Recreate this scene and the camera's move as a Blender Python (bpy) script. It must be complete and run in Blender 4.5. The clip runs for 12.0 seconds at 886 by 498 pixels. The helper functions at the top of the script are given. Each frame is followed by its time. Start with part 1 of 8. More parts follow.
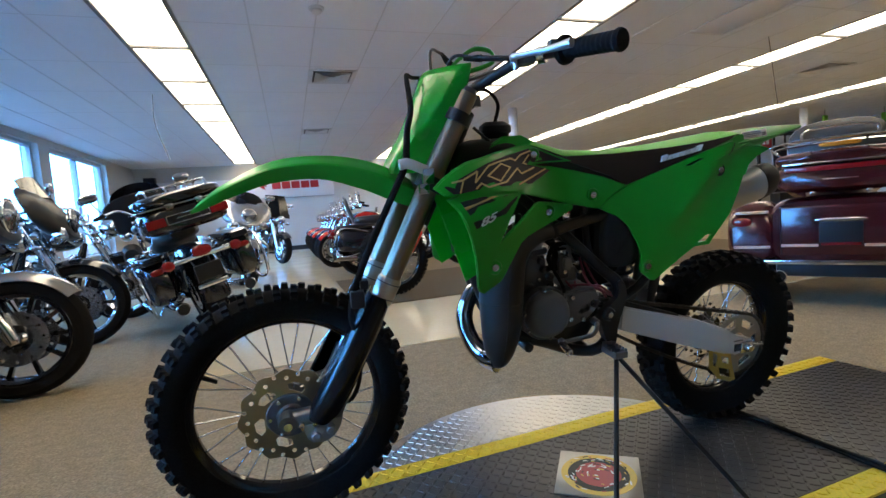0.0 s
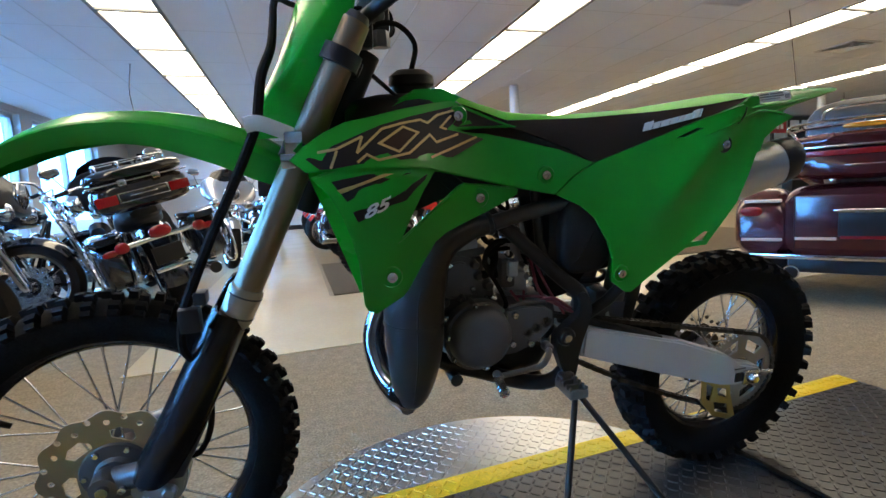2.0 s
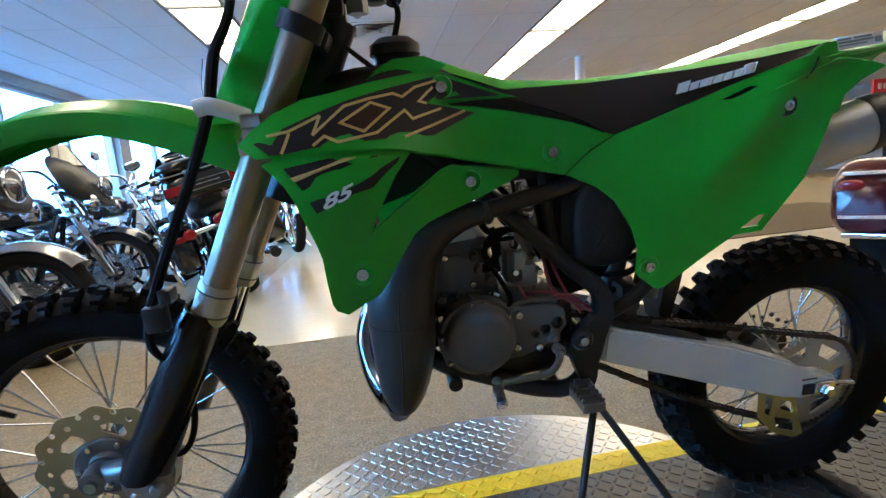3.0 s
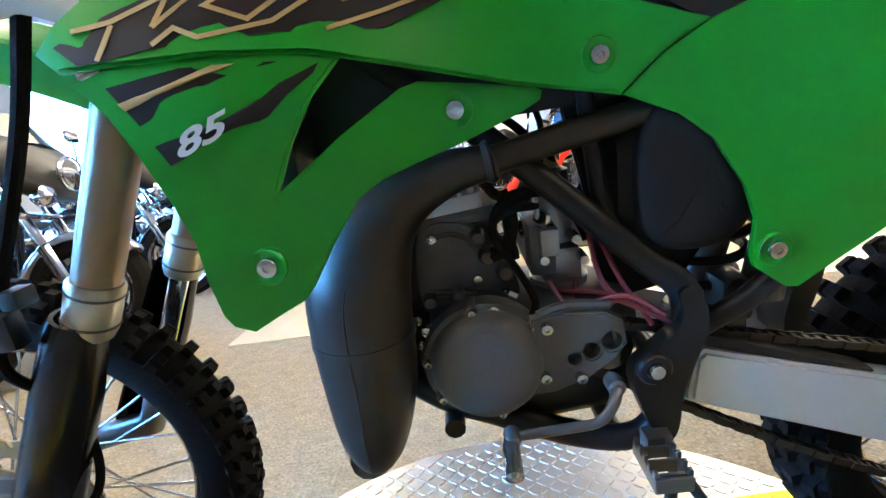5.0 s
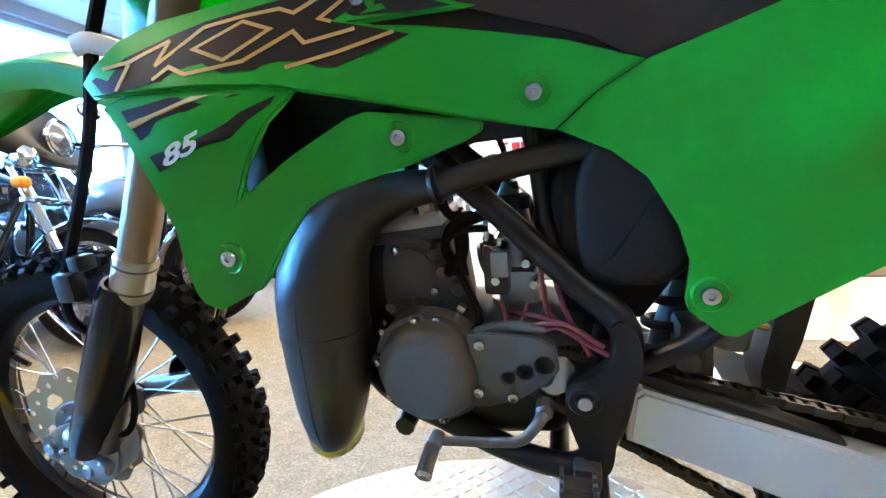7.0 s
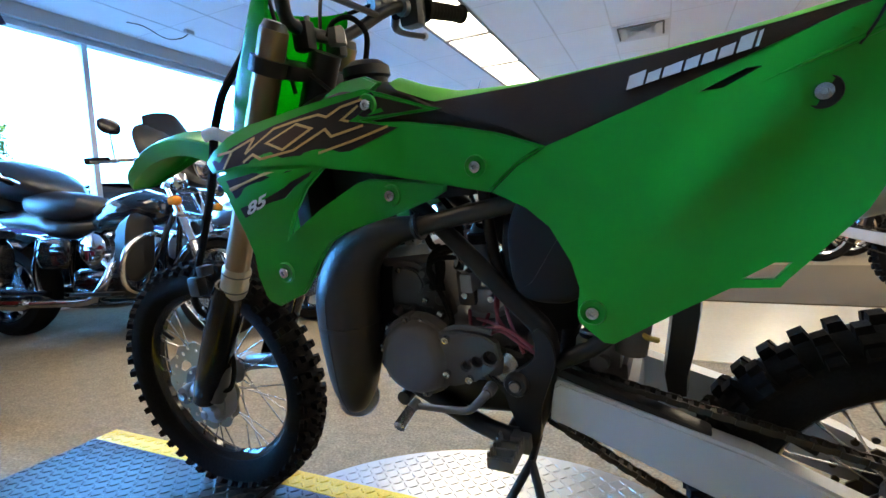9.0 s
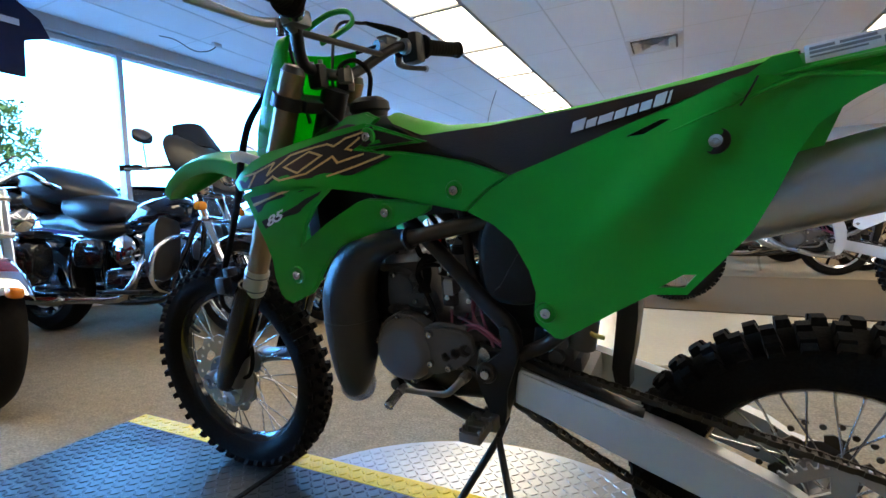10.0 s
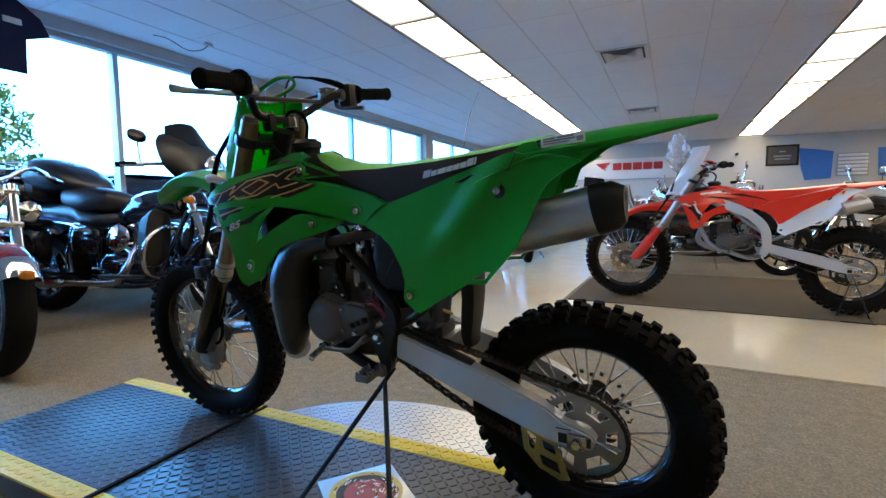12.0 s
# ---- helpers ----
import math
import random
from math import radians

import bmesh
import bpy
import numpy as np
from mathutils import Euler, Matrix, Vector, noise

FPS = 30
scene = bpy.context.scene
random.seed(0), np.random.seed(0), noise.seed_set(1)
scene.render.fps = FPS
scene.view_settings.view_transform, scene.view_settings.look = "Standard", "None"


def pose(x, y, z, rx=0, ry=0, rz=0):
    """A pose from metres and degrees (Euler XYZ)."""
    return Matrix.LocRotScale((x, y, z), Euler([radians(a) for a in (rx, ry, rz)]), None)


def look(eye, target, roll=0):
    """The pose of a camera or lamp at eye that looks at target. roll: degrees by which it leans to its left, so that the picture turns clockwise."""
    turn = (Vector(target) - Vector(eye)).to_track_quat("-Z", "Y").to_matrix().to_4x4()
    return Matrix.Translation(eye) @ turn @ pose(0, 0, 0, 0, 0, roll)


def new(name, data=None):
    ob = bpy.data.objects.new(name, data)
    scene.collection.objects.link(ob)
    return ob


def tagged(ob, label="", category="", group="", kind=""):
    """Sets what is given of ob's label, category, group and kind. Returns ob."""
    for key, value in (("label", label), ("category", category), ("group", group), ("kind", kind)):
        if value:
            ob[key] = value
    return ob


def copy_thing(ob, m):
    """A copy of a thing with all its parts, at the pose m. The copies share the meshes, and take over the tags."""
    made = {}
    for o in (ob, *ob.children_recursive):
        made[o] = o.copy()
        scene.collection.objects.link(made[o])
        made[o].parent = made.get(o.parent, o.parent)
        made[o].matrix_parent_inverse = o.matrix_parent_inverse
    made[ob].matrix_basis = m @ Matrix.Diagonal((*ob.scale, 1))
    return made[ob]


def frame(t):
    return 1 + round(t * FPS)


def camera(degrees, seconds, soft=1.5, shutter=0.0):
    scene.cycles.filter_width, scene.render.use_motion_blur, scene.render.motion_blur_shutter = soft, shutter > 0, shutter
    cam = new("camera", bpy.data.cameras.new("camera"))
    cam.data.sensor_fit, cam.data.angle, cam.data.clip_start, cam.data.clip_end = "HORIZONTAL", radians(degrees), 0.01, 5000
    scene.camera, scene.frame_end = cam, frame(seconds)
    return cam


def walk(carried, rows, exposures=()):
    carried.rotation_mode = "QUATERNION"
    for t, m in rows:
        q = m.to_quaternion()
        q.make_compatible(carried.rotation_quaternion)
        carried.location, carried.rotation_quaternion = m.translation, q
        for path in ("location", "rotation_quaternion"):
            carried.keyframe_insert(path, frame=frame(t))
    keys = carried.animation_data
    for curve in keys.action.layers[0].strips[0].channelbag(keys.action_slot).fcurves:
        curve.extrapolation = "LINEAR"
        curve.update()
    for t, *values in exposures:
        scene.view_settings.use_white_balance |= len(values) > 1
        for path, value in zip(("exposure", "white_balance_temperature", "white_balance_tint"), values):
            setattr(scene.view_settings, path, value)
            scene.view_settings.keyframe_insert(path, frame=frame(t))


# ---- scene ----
cam = camera(87.0, 12.0)
PATH = [
    (0, (-0.547, -1.131, 0.824), (-0.001, 0.787, 0.669), -4.4),
    (0.5, (-0.467, -1.079, 0.817), (0.087, 0.837, 0.663), -4.8),
    (1, (-0.401, -1.002, 0.814), (0.17, 0.906, 0.634), -4.8),
    (1.5, (-0.351, -0.938, 0.814), (0.217, 0.967, 0.591), -4.2),
    (2, (-0.276, -0.891, 0.816), (0.24, 1.027, 0.585), -3.4),
    (2.5, (-0.203, -0.855, 0.807), (0.179, 1.093, 0.566), -3.8),
    (3, (-0.135, -0.825, 0.812), (0.089, 1.142, 0.522), -5.0),
    (3.2, (-0.112, -0.803, 0.813), (0.064, 1.166, 0.505), -5.3),
    (4.8, (-0.022, -0.598, 0.763), (-0.125, 1.376, 0.456), -7.4),
    (5, (-0.019, -0.574, 0.758), (-0.101, 1.397, 0.428), -7.1),
    (5.5, (-0.001, -0.544, 0.748), (-0.159, 1.423, 0.423), -6.2),
    (6, (0.048, -0.563, 0.745), (-0.23, 1.396, 0.448), -5.0),
    (6.5, (0.086, -0.587, 0.754), (-0.282, 1.363, 0.502), -3.7),
    (7, (0.144, -0.596, 0.753), (-0.371, 1.322, 0.51), -3.0),
    (7.2, (0.165, -0.598, 0.757), (-0.377, 1.31, 0.498), -2.5),
    (8.8, (0.341, -0.71, 0.785), (-0.539, 1.076, 0.598), -2.5),
    (9, (0.361, -0.73, 0.786), (-0.546, 1.044, 0.612), -2.6),
    (9.5, (0.413, -0.772, 0.793), (-0.547, 0.976, 0.644), -2.7),
    (10, (0.467, -0.819, 0.8), (-0.503, 0.924, 0.655), -1.7),
    (10.5, (0.543, -0.87, 0.812), (-0.411, 0.881, 0.666), -1.0),
    (11, (0.623, -0.903, 0.817), (-0.307, 0.86, 0.653), -0.3),
    (11.5, (0.713, -0.952, 0.83), (-0.214, 0.811, 0.647), -0.0),
    (12, (0.82, -1.022, 0.847), (-0.125, 0.732, 0.668), -0.3),
]
walk(cam, [(t, look(eye, target, roll)) for t, eye, target, roll in PATH],
     [(0, 0.1), (2, 0.4), (3, 0.62), (5, 1.55), (6.5, 1.88), (7.2, 1.84), (9, 0.86), (10, 0.52), (11.5, 0.22), (12, 0.08)])

# ---- daylight and helpers ----
world = bpy.data.worlds.new("sky")
scene.world = world
world.use_nodes = True
wn = world.node_tree.nodes
wl = world.node_tree.links
sky = wn.new("ShaderNodeTexSky")
sky.sky_type, sky.sun_disc = "NISHITA", False
sky.sun_elevation, sky.sun_rotation = radians(48), radians(200)
wl.new(sky.outputs[0], wn["Background"].inputs[0])
wn["Background"].inputs[1].default_value = 0.15
sun = new("sun", bpy.data.lights.new("sun", "SUN"))
sun.data.energy, sun.data.angle, sun.data.color = 5.0, radians(0.6), (1.0, 0.96, 0.9)
sun.matrix_world = look((0, 0, 20), (-7.5, 9.0, 0))

ROOM = pose(0, 0, 0, 0, 0, 2.0)
DECK_Z = 0.12


def mesh_of(bm, smooth=None):
    """Turns a bmesh into mesh data; smooth: the angle in degrees under which edges are smoothed."""
    bmesh.ops.recalc_face_normals(bm, faces=bm.faces)
    if smooth:
        for fc in bm.faces:
            fc.smooth = True
        for e in bm.edges:
            if len(e.link_faces) == 2 and e.calc_face_angle(0) > radians(smooth):
                e.smooth = False
    me = bpy.data.meshes.new("mesh")
    bm.to_mesh(me)
    bm.free()
    return me


def part(name, bm, material, parent=None, label="", smooth=40):
    """Links a bmesh as one mesh object under a thing or a part."""
    me = bm if isinstance(bm, bpy.types.Mesh) else mesh_of(bm, smooth)
    if not me.materials:
        me.materials.append(material)
    ob = new(name, me)
    ob.parent = parent
    return tagged(ob, label)


def thing(name, m, label, category, group="", kind=""):
    ob = new(name)
    ob.empty_display_size = 0.1
    ob.matrix_world = m
    return tagged(ob, label, category, group, kind)


def single(name, bm, material, m, label, category, group="", kind="", smooth=40):
    ob = part(name, bm, material, None, label, smooth)
    ob.matrix_world = m
    return tagged(ob, label, category, group, kind)


def B():
    return bmesh.new()


def box(bm, c, s, bevel=0.0, m=None):
    """A box with centre c and size s, its edges rounded by bevel."""
    r = bmesh.ops.create_cube(bm, size=1.0)
    mm = Matrix.Translation(c) @ Matrix.Diagonal((*s, 1))
    if m is not None:
        mm = m @ mm
    bmesh.ops.transform(bm, matrix=mm, verts=r["verts"])
    if bevel:
        es = list({e for v in r["verts"] for e in v.link_edges})
        bmesh.ops.bevel(bm, geom=es, offset=bevel, segments=2, affect="EDGES", profile=0.6)
    return bm


def catmull(pts, n=6, closed=False):
    """A smooth curve through points of any dimension."""
    p = [np.array(q, float) for q in pts]
    out = []
    k = len(p)
    for i in range(k if closed else k - 1):
        a = p[(i - 1) % k] if closed or i else 2 * p[0] - p[1]
        b, c = p[i], p[(i + 1) % k]
        d = p[(i + 2) % k] if closed or i < k - 2 else 2 * p[-1] - p[-2]
        for j in range(n):
            t = j / n
            out.append(0.5 * (2 * b + (c - a) * t + (2 * a - 5 * b + 4 * c - d) * t * t + (3 * b - a - 3 * c + d) * t ** 3))
    if not closed:
        out.append(p[-1])
    return [tuple(float(v) for v in q) for q in out]


def corner_cut(pts, times=2, w=0.22):
    """Rounds a closed outline's corners by cutting them."""
    for _ in range(times):
        q = []
        for i, a in enumerate(pts):
            b = pts[(i + 1) % len(pts)]
            q += [tuple(x + (y - x) * w for x, y in zip(a, b)), tuple(x + (y - x) * (1 - w) for x, y in zip(a, b))]
        pts = q
    return pts


def tube(bm, pts, r, seg=10, curve=0, flat=None, cap=True):
    """A pipe along points; r: one radius or one per point; flat: (axis vector, factor) squeezes the section."""
    rr = list(r) if isinstance(r, (list, tuple)) else [r] * len(pts)
    if curve:
        q = catmull([(*p, s) for p, s in zip(pts, rr)], curve)
        pts, rr = [v[:3] for v in q], [v[3] for v in q]
    P = [Vector(p) for p in pts]
    rings = []
    side = None
    for i, p in enumerate(P):
        d = (P[min(i + 1, len(P) - 1)] - P[max(i - 1, 0)]).normalized()
        if side is None:
            side = d.orthogonal().normalized()
        side = (side - d * side.dot(d)).normalized()
        up = d.cross(side)
        ring = []
        for k in range(seg):
            a = 2 * math.pi * k / seg
            o = (side * math.cos(a) + up * math.sin(a)) * rr[i]
            if flat:
                ax = Vector(flat[0])
                o = o + ax * (o.dot(ax) * (flat[1] - 1))
            ring.append(bm.verts.new(p + o))
        rings.append(ring)
    for a, b in zip(rings, rings[1:]):
        for k in range(seg):
            bm.faces.new((a[k], a[(k + 1) % seg], b[(k + 1) % seg], b[k]))
    if cap:
        bm.faces.new(rings[0][::-1])
        bm.faces.new(rings[-1])
    return bm


def ring_pts(c, r, n, axis="y", a0=0.0, a1=2 * math.pi):
    out = []
    for k in range(n):
        a = a0 + (a1 - a0) * k / (n if a1 - a0 > 6.28 else n - 1)
        u, v = r * math.cos(a), r * math.sin(a)
        out.append({"y": (c[0] + u, c[1], c[2] + v), "x": (c[0], c[1] + u, c[2] + v), "z": (c[0] + u, c[1] + v, c[2])}[axis])
    return out


def lathe(bm, profile, seg=32, closed=False, m=None):
    """Turns a profile of (radius, offset) about the y axis at the origin; m places it."""
    rings = []
    for r, o in profile:
        rings.append([bm.verts.new((r * math.cos(2 * math.pi * k / seg), o, r * math.sin(2 * math.pi * k / seg))) for k in range(seg)])
    pairs = list(zip(rings, rings[1:])) + ([(rings[-1], rings[0])] if closed else [])
    for a, b in pairs:
        for k in range(seg):
            bm.faces.new((a[k], a[(k + 1) % seg], b[(k + 1) % seg], b[k]))
    if not closed:
        for ring in (rings[0][::-1], rings[-1]):
            if (ring[0].co - ring[seg // 2].co).length > 1e-4:
                bm.faces.new(ring)
    if m is not None:
        bmesh.ops.transform(bm, matrix=m, verts=[v for ring in rings for v in ring])
    return bm


def plate(bm, outer, holes=(), thick=0.004, m=None):
    """A flat plate in the xz plane with holes, from y=0 to y=thick; m places it."""
    vs, es = [], []
    for loop in (outer, *holes):
        v = [bm.verts.new((p[0], 0, p[1])) for p in loop]
        vs += v
        es += [bm.edges.new((v[i], v[(i + 1) % len(v)])) for i in range(len(v))]
    r = bmesh.ops.triangle_fill(bm, use_beauty=True, edges=es)
    fs = [g for g in r["geom"] if isinstance(g, bmesh.types.BMFace)]
    ex = bmesh.ops.extrude_face_region(bm, geom=fs)
    nv = [g for g in ex["geom"] if isinstance(g, bmesh.types.BMVert)]
    bmesh.ops.translate(bm, vec=(0, thick, 0), verts=nv)
    if m is not None:
        bmesh.ops.transform(bm, matrix=m, verts=vs + nv)
    return bm


def panel(bm, outline, surf, thick=0.006, bevel=0.003, cuts=2, mirror=False, holes=(), fine=0.035):
    """A moulded panel: an xz outline with holes, thickened inwards, its edge rounded, laid on y = surf(x, z)."""
    es = []
    for loop in (outline, *holes):
        v = [bm.verts.new((p[0], 0, p[1])) for p in loop]
        es += [bm.edges.new((v[i], v[(i + 1) % len(v)])) for i in range(len(v))]
    r = bmesh.ops.triangle_fill(bm, use_beauty=True, edges=es)
    fs = [g for g in r["geom"] if isinstance(g, bmesh.types.BMFace)]
    for _ in range(cuts):
        es2 = [e for e in bm.edges if len(e.link_faces) == 2 and e.calc_length() > fine]
        if es2:
            bmesh.ops.subdivide_edges(bm, edges=es2, cuts=1)
            bmesh.ops.triangulate(bm, faces=bm.faces)
    rim = [e for e in bm.edges if len(e.link_faces) == 1]
    ex = bmesh.ops.extrude_face_region(bm, geom=list(bm.faces), use_keep_orig=True)
    nv = [g for g in ex["geom"] if isinstance(g, bmesh.types.BMVert)]
    bmesh.ops.translate(bm, vec=(0, thick, 0), verts=nv)
    bmesh.ops.recalc_face_normals(bm, faces=bm.faces)
    if bevel:
        bmesh.ops.bevel(bm, geom=[e for e in rim if e.is_valid], offset=bevel, segments=2, affect="EDGES", clamp_overlap=True)
    for q in bm.verts:
        q.co.y += surf(q.co.x, q.co.z)
        if mirror:
            q.co.y = -q.co.y
    return bm


def loft(bm, sections, closed=True, cap=True):
    """Skins sections (lists of points of equal length)."""
    rings = [[bm.verts.new(p) for p in s] for s in sections]
    n = len(rings[0])
    for a, b in zip(rings, rings[1:]):
        for k in range(n if closed else n - 1):
            bm.faces.new((a[k], a[(k + 1) % n], b[(k + 1) % n], b[k]))
    if cap and closed:
        bm.faces.new(rings[0][::-1])
        bm.faces.new(rings[-1])
    return bm


def oval(c, ry, rz, n=16, power=2.0, tilt=0.0):
    """A rounded section in the yz plane at c; a higher power is boxier."""
    out = []
    for k in range(n):
        a = 2 * math.pi * k / n
        u, v = math.cos(a), math.sin(a)
        u, v = math.copysign(abs(u) ** (2 / power), u) * ry, math.copysign(abs(v) ** (2 / power), v) * rz
        out.append((c[0] + v * math.sin(tilt), c[1] + u, c[2] + v * math.cos(tilt)))
    return out

# ---- materials ----
def material(name, color, rough=0.5, metal=0.0, vary=0.12, scale=14.0, bump=0.0, bump_scale=120.0, coat=0.0, fine=0.0, spec=0.5):
    """A surface with wide blotches (vary at scale), fine grain (fine) and relief (bump at bump_scale)."""
    mt = bpy.data.materials.new(name)
    mt.use_nodes = True
    nt, nd, lk = mt.node_tree, mt.node_tree.nodes, mt.node_tree.links
    p = nd["Principled BSDF"]
    p.inputs["Metallic"].default_value = metal
    p.inputs["Coat Weight"].default_value = coat
    p.inputs["Coat Roughness"].default_value = 0.08
    p.inputs["Specular IOR Level"].default_value = spec
    co = nd.new("ShaderNodeTexCoord")
    n1 = nd.new("ShaderNodeTexNoise")
    n1.inputs["Scale"].default_value, n1.inputs["Detail"].default_value = scale, 4
    lk.new(co.outputs["Object"], n1.inputs["Vector"])
    mix = nd.new("ShaderNodeMix")
    mix.data_type = "RGBA"
    mix.inputs["A"].default_value = (*[c * (1 - vary) for c in color], 1)
    mix.inputs["B"].default_value = (*[min(1, c * (1 + vary)) for c in color], 1)
    lk.new(n1.outputs["Fac"], mix.inputs["Factor"])
    last = mix.outputs["Result"]
    n2 = nd.new("ShaderNodeTexNoise")
    n2.inputs["Scale"].default_value, n2.inputs["Detail"].default_value = bump_scale, 3
    lk.new(co.outputs["Object"], n2.inputs["Vector"])
    if fine:
        m2 = nd.new("ShaderNodeMix")
        m2.data_type, m2.blend_type = "RGBA", "MULTIPLY"
        ramp = nd.new("ShaderNodeMapRange")
        ramp.inputs["From Min"].default_value, ramp.inputs["From Max"].default_value = 0.3, 0.7
        ramp.inputs["To Min"].default_value, ramp.inputs["To Max"].default_value = 1 - fine, 1 + fine
        lk.new(n2.outputs["Fac"], ramp.inputs["Value"])
        m2.inputs["Factor"].default_value = 1.0
        lk.new(last, m2.inputs["A"])
        lk.new(ramp.outputs["Result"], m2.inputs["B"])
        last = m2.outputs["Result"]
    lk.new(last, p.inputs["Base Color"])
    rr = nd.new("ShaderNodeMapRange")
    rr.inputs["To Min"].default_value, rr.inputs["To Max"].default_value = max(0.02, rough * 0.8), min(1, rough * 1.2)
    lk.new(n1.outputs["Fac"], rr.inputs["Value"])
    lk.new(rr.outputs["Result"], p.inputs["Roughness"])
    if bump:
        bp = nd.new("ShaderNodeBump")
        bp.inputs["Strength"].default_value, bp.inputs["Distance"].default_value = bump, 0.002
        lk.new(n2.outputs["Fac"], bp.inputs["Height"])
        lk.new(bp.outputs["Normal"], p.inputs["Normal"])
    return mt


def glowing(name, color, strength):
    mt = bpy.data.materials.new(name)
    mt.use_nodes = True
    p = mt.node_tree.nodes["Principled BSDF"]
    p.inputs["Base Color"].default_value = (*color, 1)
    p.inputs["Emission Color"].default_value = (*color, 1)
    p.inputs["Emission Strength"].default_value = strength
    return mt


def clear_glass(name, color=(1, 1, 1), rough=0.0):
    mt = bpy.data.materials.new(name)
    mt.use_nodes = True
    p = mt.node_tree.nodes["Principled BSDF"]
    p.inputs["Base Color"].default_value = (*color, 1)
    p.inputs["Roughness"].default_value = rough
    p.inputs["Transmission Weight"].default_value = 1.0
    p.inputs["IOR"].default_value = 1.15
    return mt


GREEN = material("green plastic", (0.005, 0.275, 0.015), 0.34, 0, 0.10, 5, 0.05, 260, 0.22, 0, 0.36)
LIME = material("lime seat vinyl", (0.085, 0.46, 0.025), 0.55, 0, 0.08, 10, 0.25, 500)
SEATBLACK = material("dark seat vinyl", (0.030, 0.019, 0.014), 0.66, 0, 0.15, 12, 0.35, 420, 0, 0, 0.16)
BLACK = material("black plastic", (0.009, 0.009, 0.010), 0.42, 0, 0.2, 20, 0.12, 300, 0, 0, 0.35)
GLOSSBLACK = material("black lacquer", (0.008, 0.009, 0.012), 0.12, 0, 0.15, 5, 0, 100, 0.8)
RUBBER = material("tyre rubber", (0.0095, 0.0090, 0.0090), 0.8, 0, 0.3, 25, 0.3, 250, 0, 0.3, 0.08)
FRAMEBLACK = material("satin black frame paint", (0.008, 0.008, 0.009), 0.38, 0, 0.2, 18, 0.1, 260, 0, 0, 0.35)
ENGINE = material("grey cast alloy", (0.090, 0.086, 0.085), 0.5, 0.25, 0.22, 30, 0.3, 380)
PIPE = material("heat-blackened steel pipe", (0.050, 0.046, 0.042), 0.40, 0.75, 0.25, 9, 0.08, 300)
ALU = material("brushed aluminium", (0.50, 0.50, 0.51), 0.38, 0.9, 0.08, 14, 0.1, 420)
SATIN = material("satin alloy", (0.36, 0.36, 0.37), 0.40, 0.85, 0.1, 20, 0.15, 380)
FORKTUBE = material("hard-anodised fork tube", (0.27, 0.195, 0.13), 0.36, 0.9, 0.08, 8, 0.03, 300)
CHROME = material("chrome", (0.70, 0.71, 0.74), 0.08, 1.0, 0.05, 10)
STEEL = material("bright steel", (0.55, 0.55, 0.56), 0.25, 1.0, 0.12, 30)
BRONZE = material("steel brake disc", (0.33, 0.28, 0.20), 0.36, 1.0, 0.12, 26, 0.05, 300)
GOLD = material("gold anodised guide", (0.52, 0.40, 0.14), 0.38, 0.85, 0.1, 20)
DISCDARK = material("dark steel brake disc", (0.075, 0.060, 0.042), 0.42, 0.8, 0.12, 26, 0.05, 300)
CHAIN = material("dark chain steel", (0.055, 0.050, 0.045), 0.45, 0.9, 0.25, 60)
DECAL = material("black decal film", (0.018, 0.015, 0.017), 0.5, 0, 0.1, 20, 0, 120, 0, 0, 0.2)
DECALGOLD = material("gold decal film", (0.50, 0.33, 0.13), 0.4, 0, 0.06, 20)
DECALBROWN = material("dark brown decal film", (0.030, 0.012, 0.010), 0.5, 0, 0.1, 20, 0, 120, 0, 0, 0.2)
WHITEINK = material("white print", (0.72, 0.72, 0.72), 0.5, 0, 0.05, 20)
REDHOSE = material("red translucent hose", (0.26, 0.06, 0.09), 0.3, 0, 0.1, 30, 0, 100, 0.3)
PAPER = material("white label", (0.75, 0.74, 0.72), 0.55, 0, 0.05, 30)
REDPL = material("red plastic", (0.74, 0.030, 0.010), 0.3, 0, 0.06, 6, 0.05, 260, 0.15)
WHITEPL = material("white plastic", (0.72, 0.73, 0.75), 0.35, 0, 0.05, 8)
DECKPAINT = material("black tread plate", (0.010, 0.010, 0.012), 0.40, 0.0, 0.25, 9, 0.15, 200, 0, 0, 0.75)
YELLOW = material("yellow stripe paint", (0.74, 0.50, 0.012), 0.45, 0, 0.14, 12, 0.12, 180, 0, 0.12)
TREAD = material("bright tread plate", (0.46, 0.46, 0.45), 0.31, 1.0, 0.16, 7, 0.1, 260)
CARPET = material("grey-brown cut carpet", (0.246, 0.196, 0.128), 0.95, 0, 0.36, 22, 0.8, 110, 0, 0.32, 0.1)
TILE = material("polished cream tile", (0.59, 0.475, 0.295), 0.22, 0, 0.07, 2.2, 0.02, 60, 0.2, 0.04)
MAT2 = material("brown-grey runner carpet", (0.115, 0.088, 0.056), 0.95, 0, 0.1, 6, 0.8, 190, 0, 0.3, 0.1)
WALLP = material("pale grey wall paint", (0.53, 0.52, 0.49), 0.7, 0, 0.05, 3, 0.15, 90)
CEIL = material("mineral ceiling tile", (0.82, 0.85, 0.89), 0.85, 0, 0.05, 2, 0.4, 120, 0, 0.06)
SWINGALU = material("matt brushed aluminium", (0.58, 0.59, 0.61), 0.44, 0.6, 0.08, 16, 0.06, 320)
UNLIT = material("unlit diffuser plastic", (0.86, 0.88, 0.95), 0.22, 0, 0.03, 8, 0.1, 200)
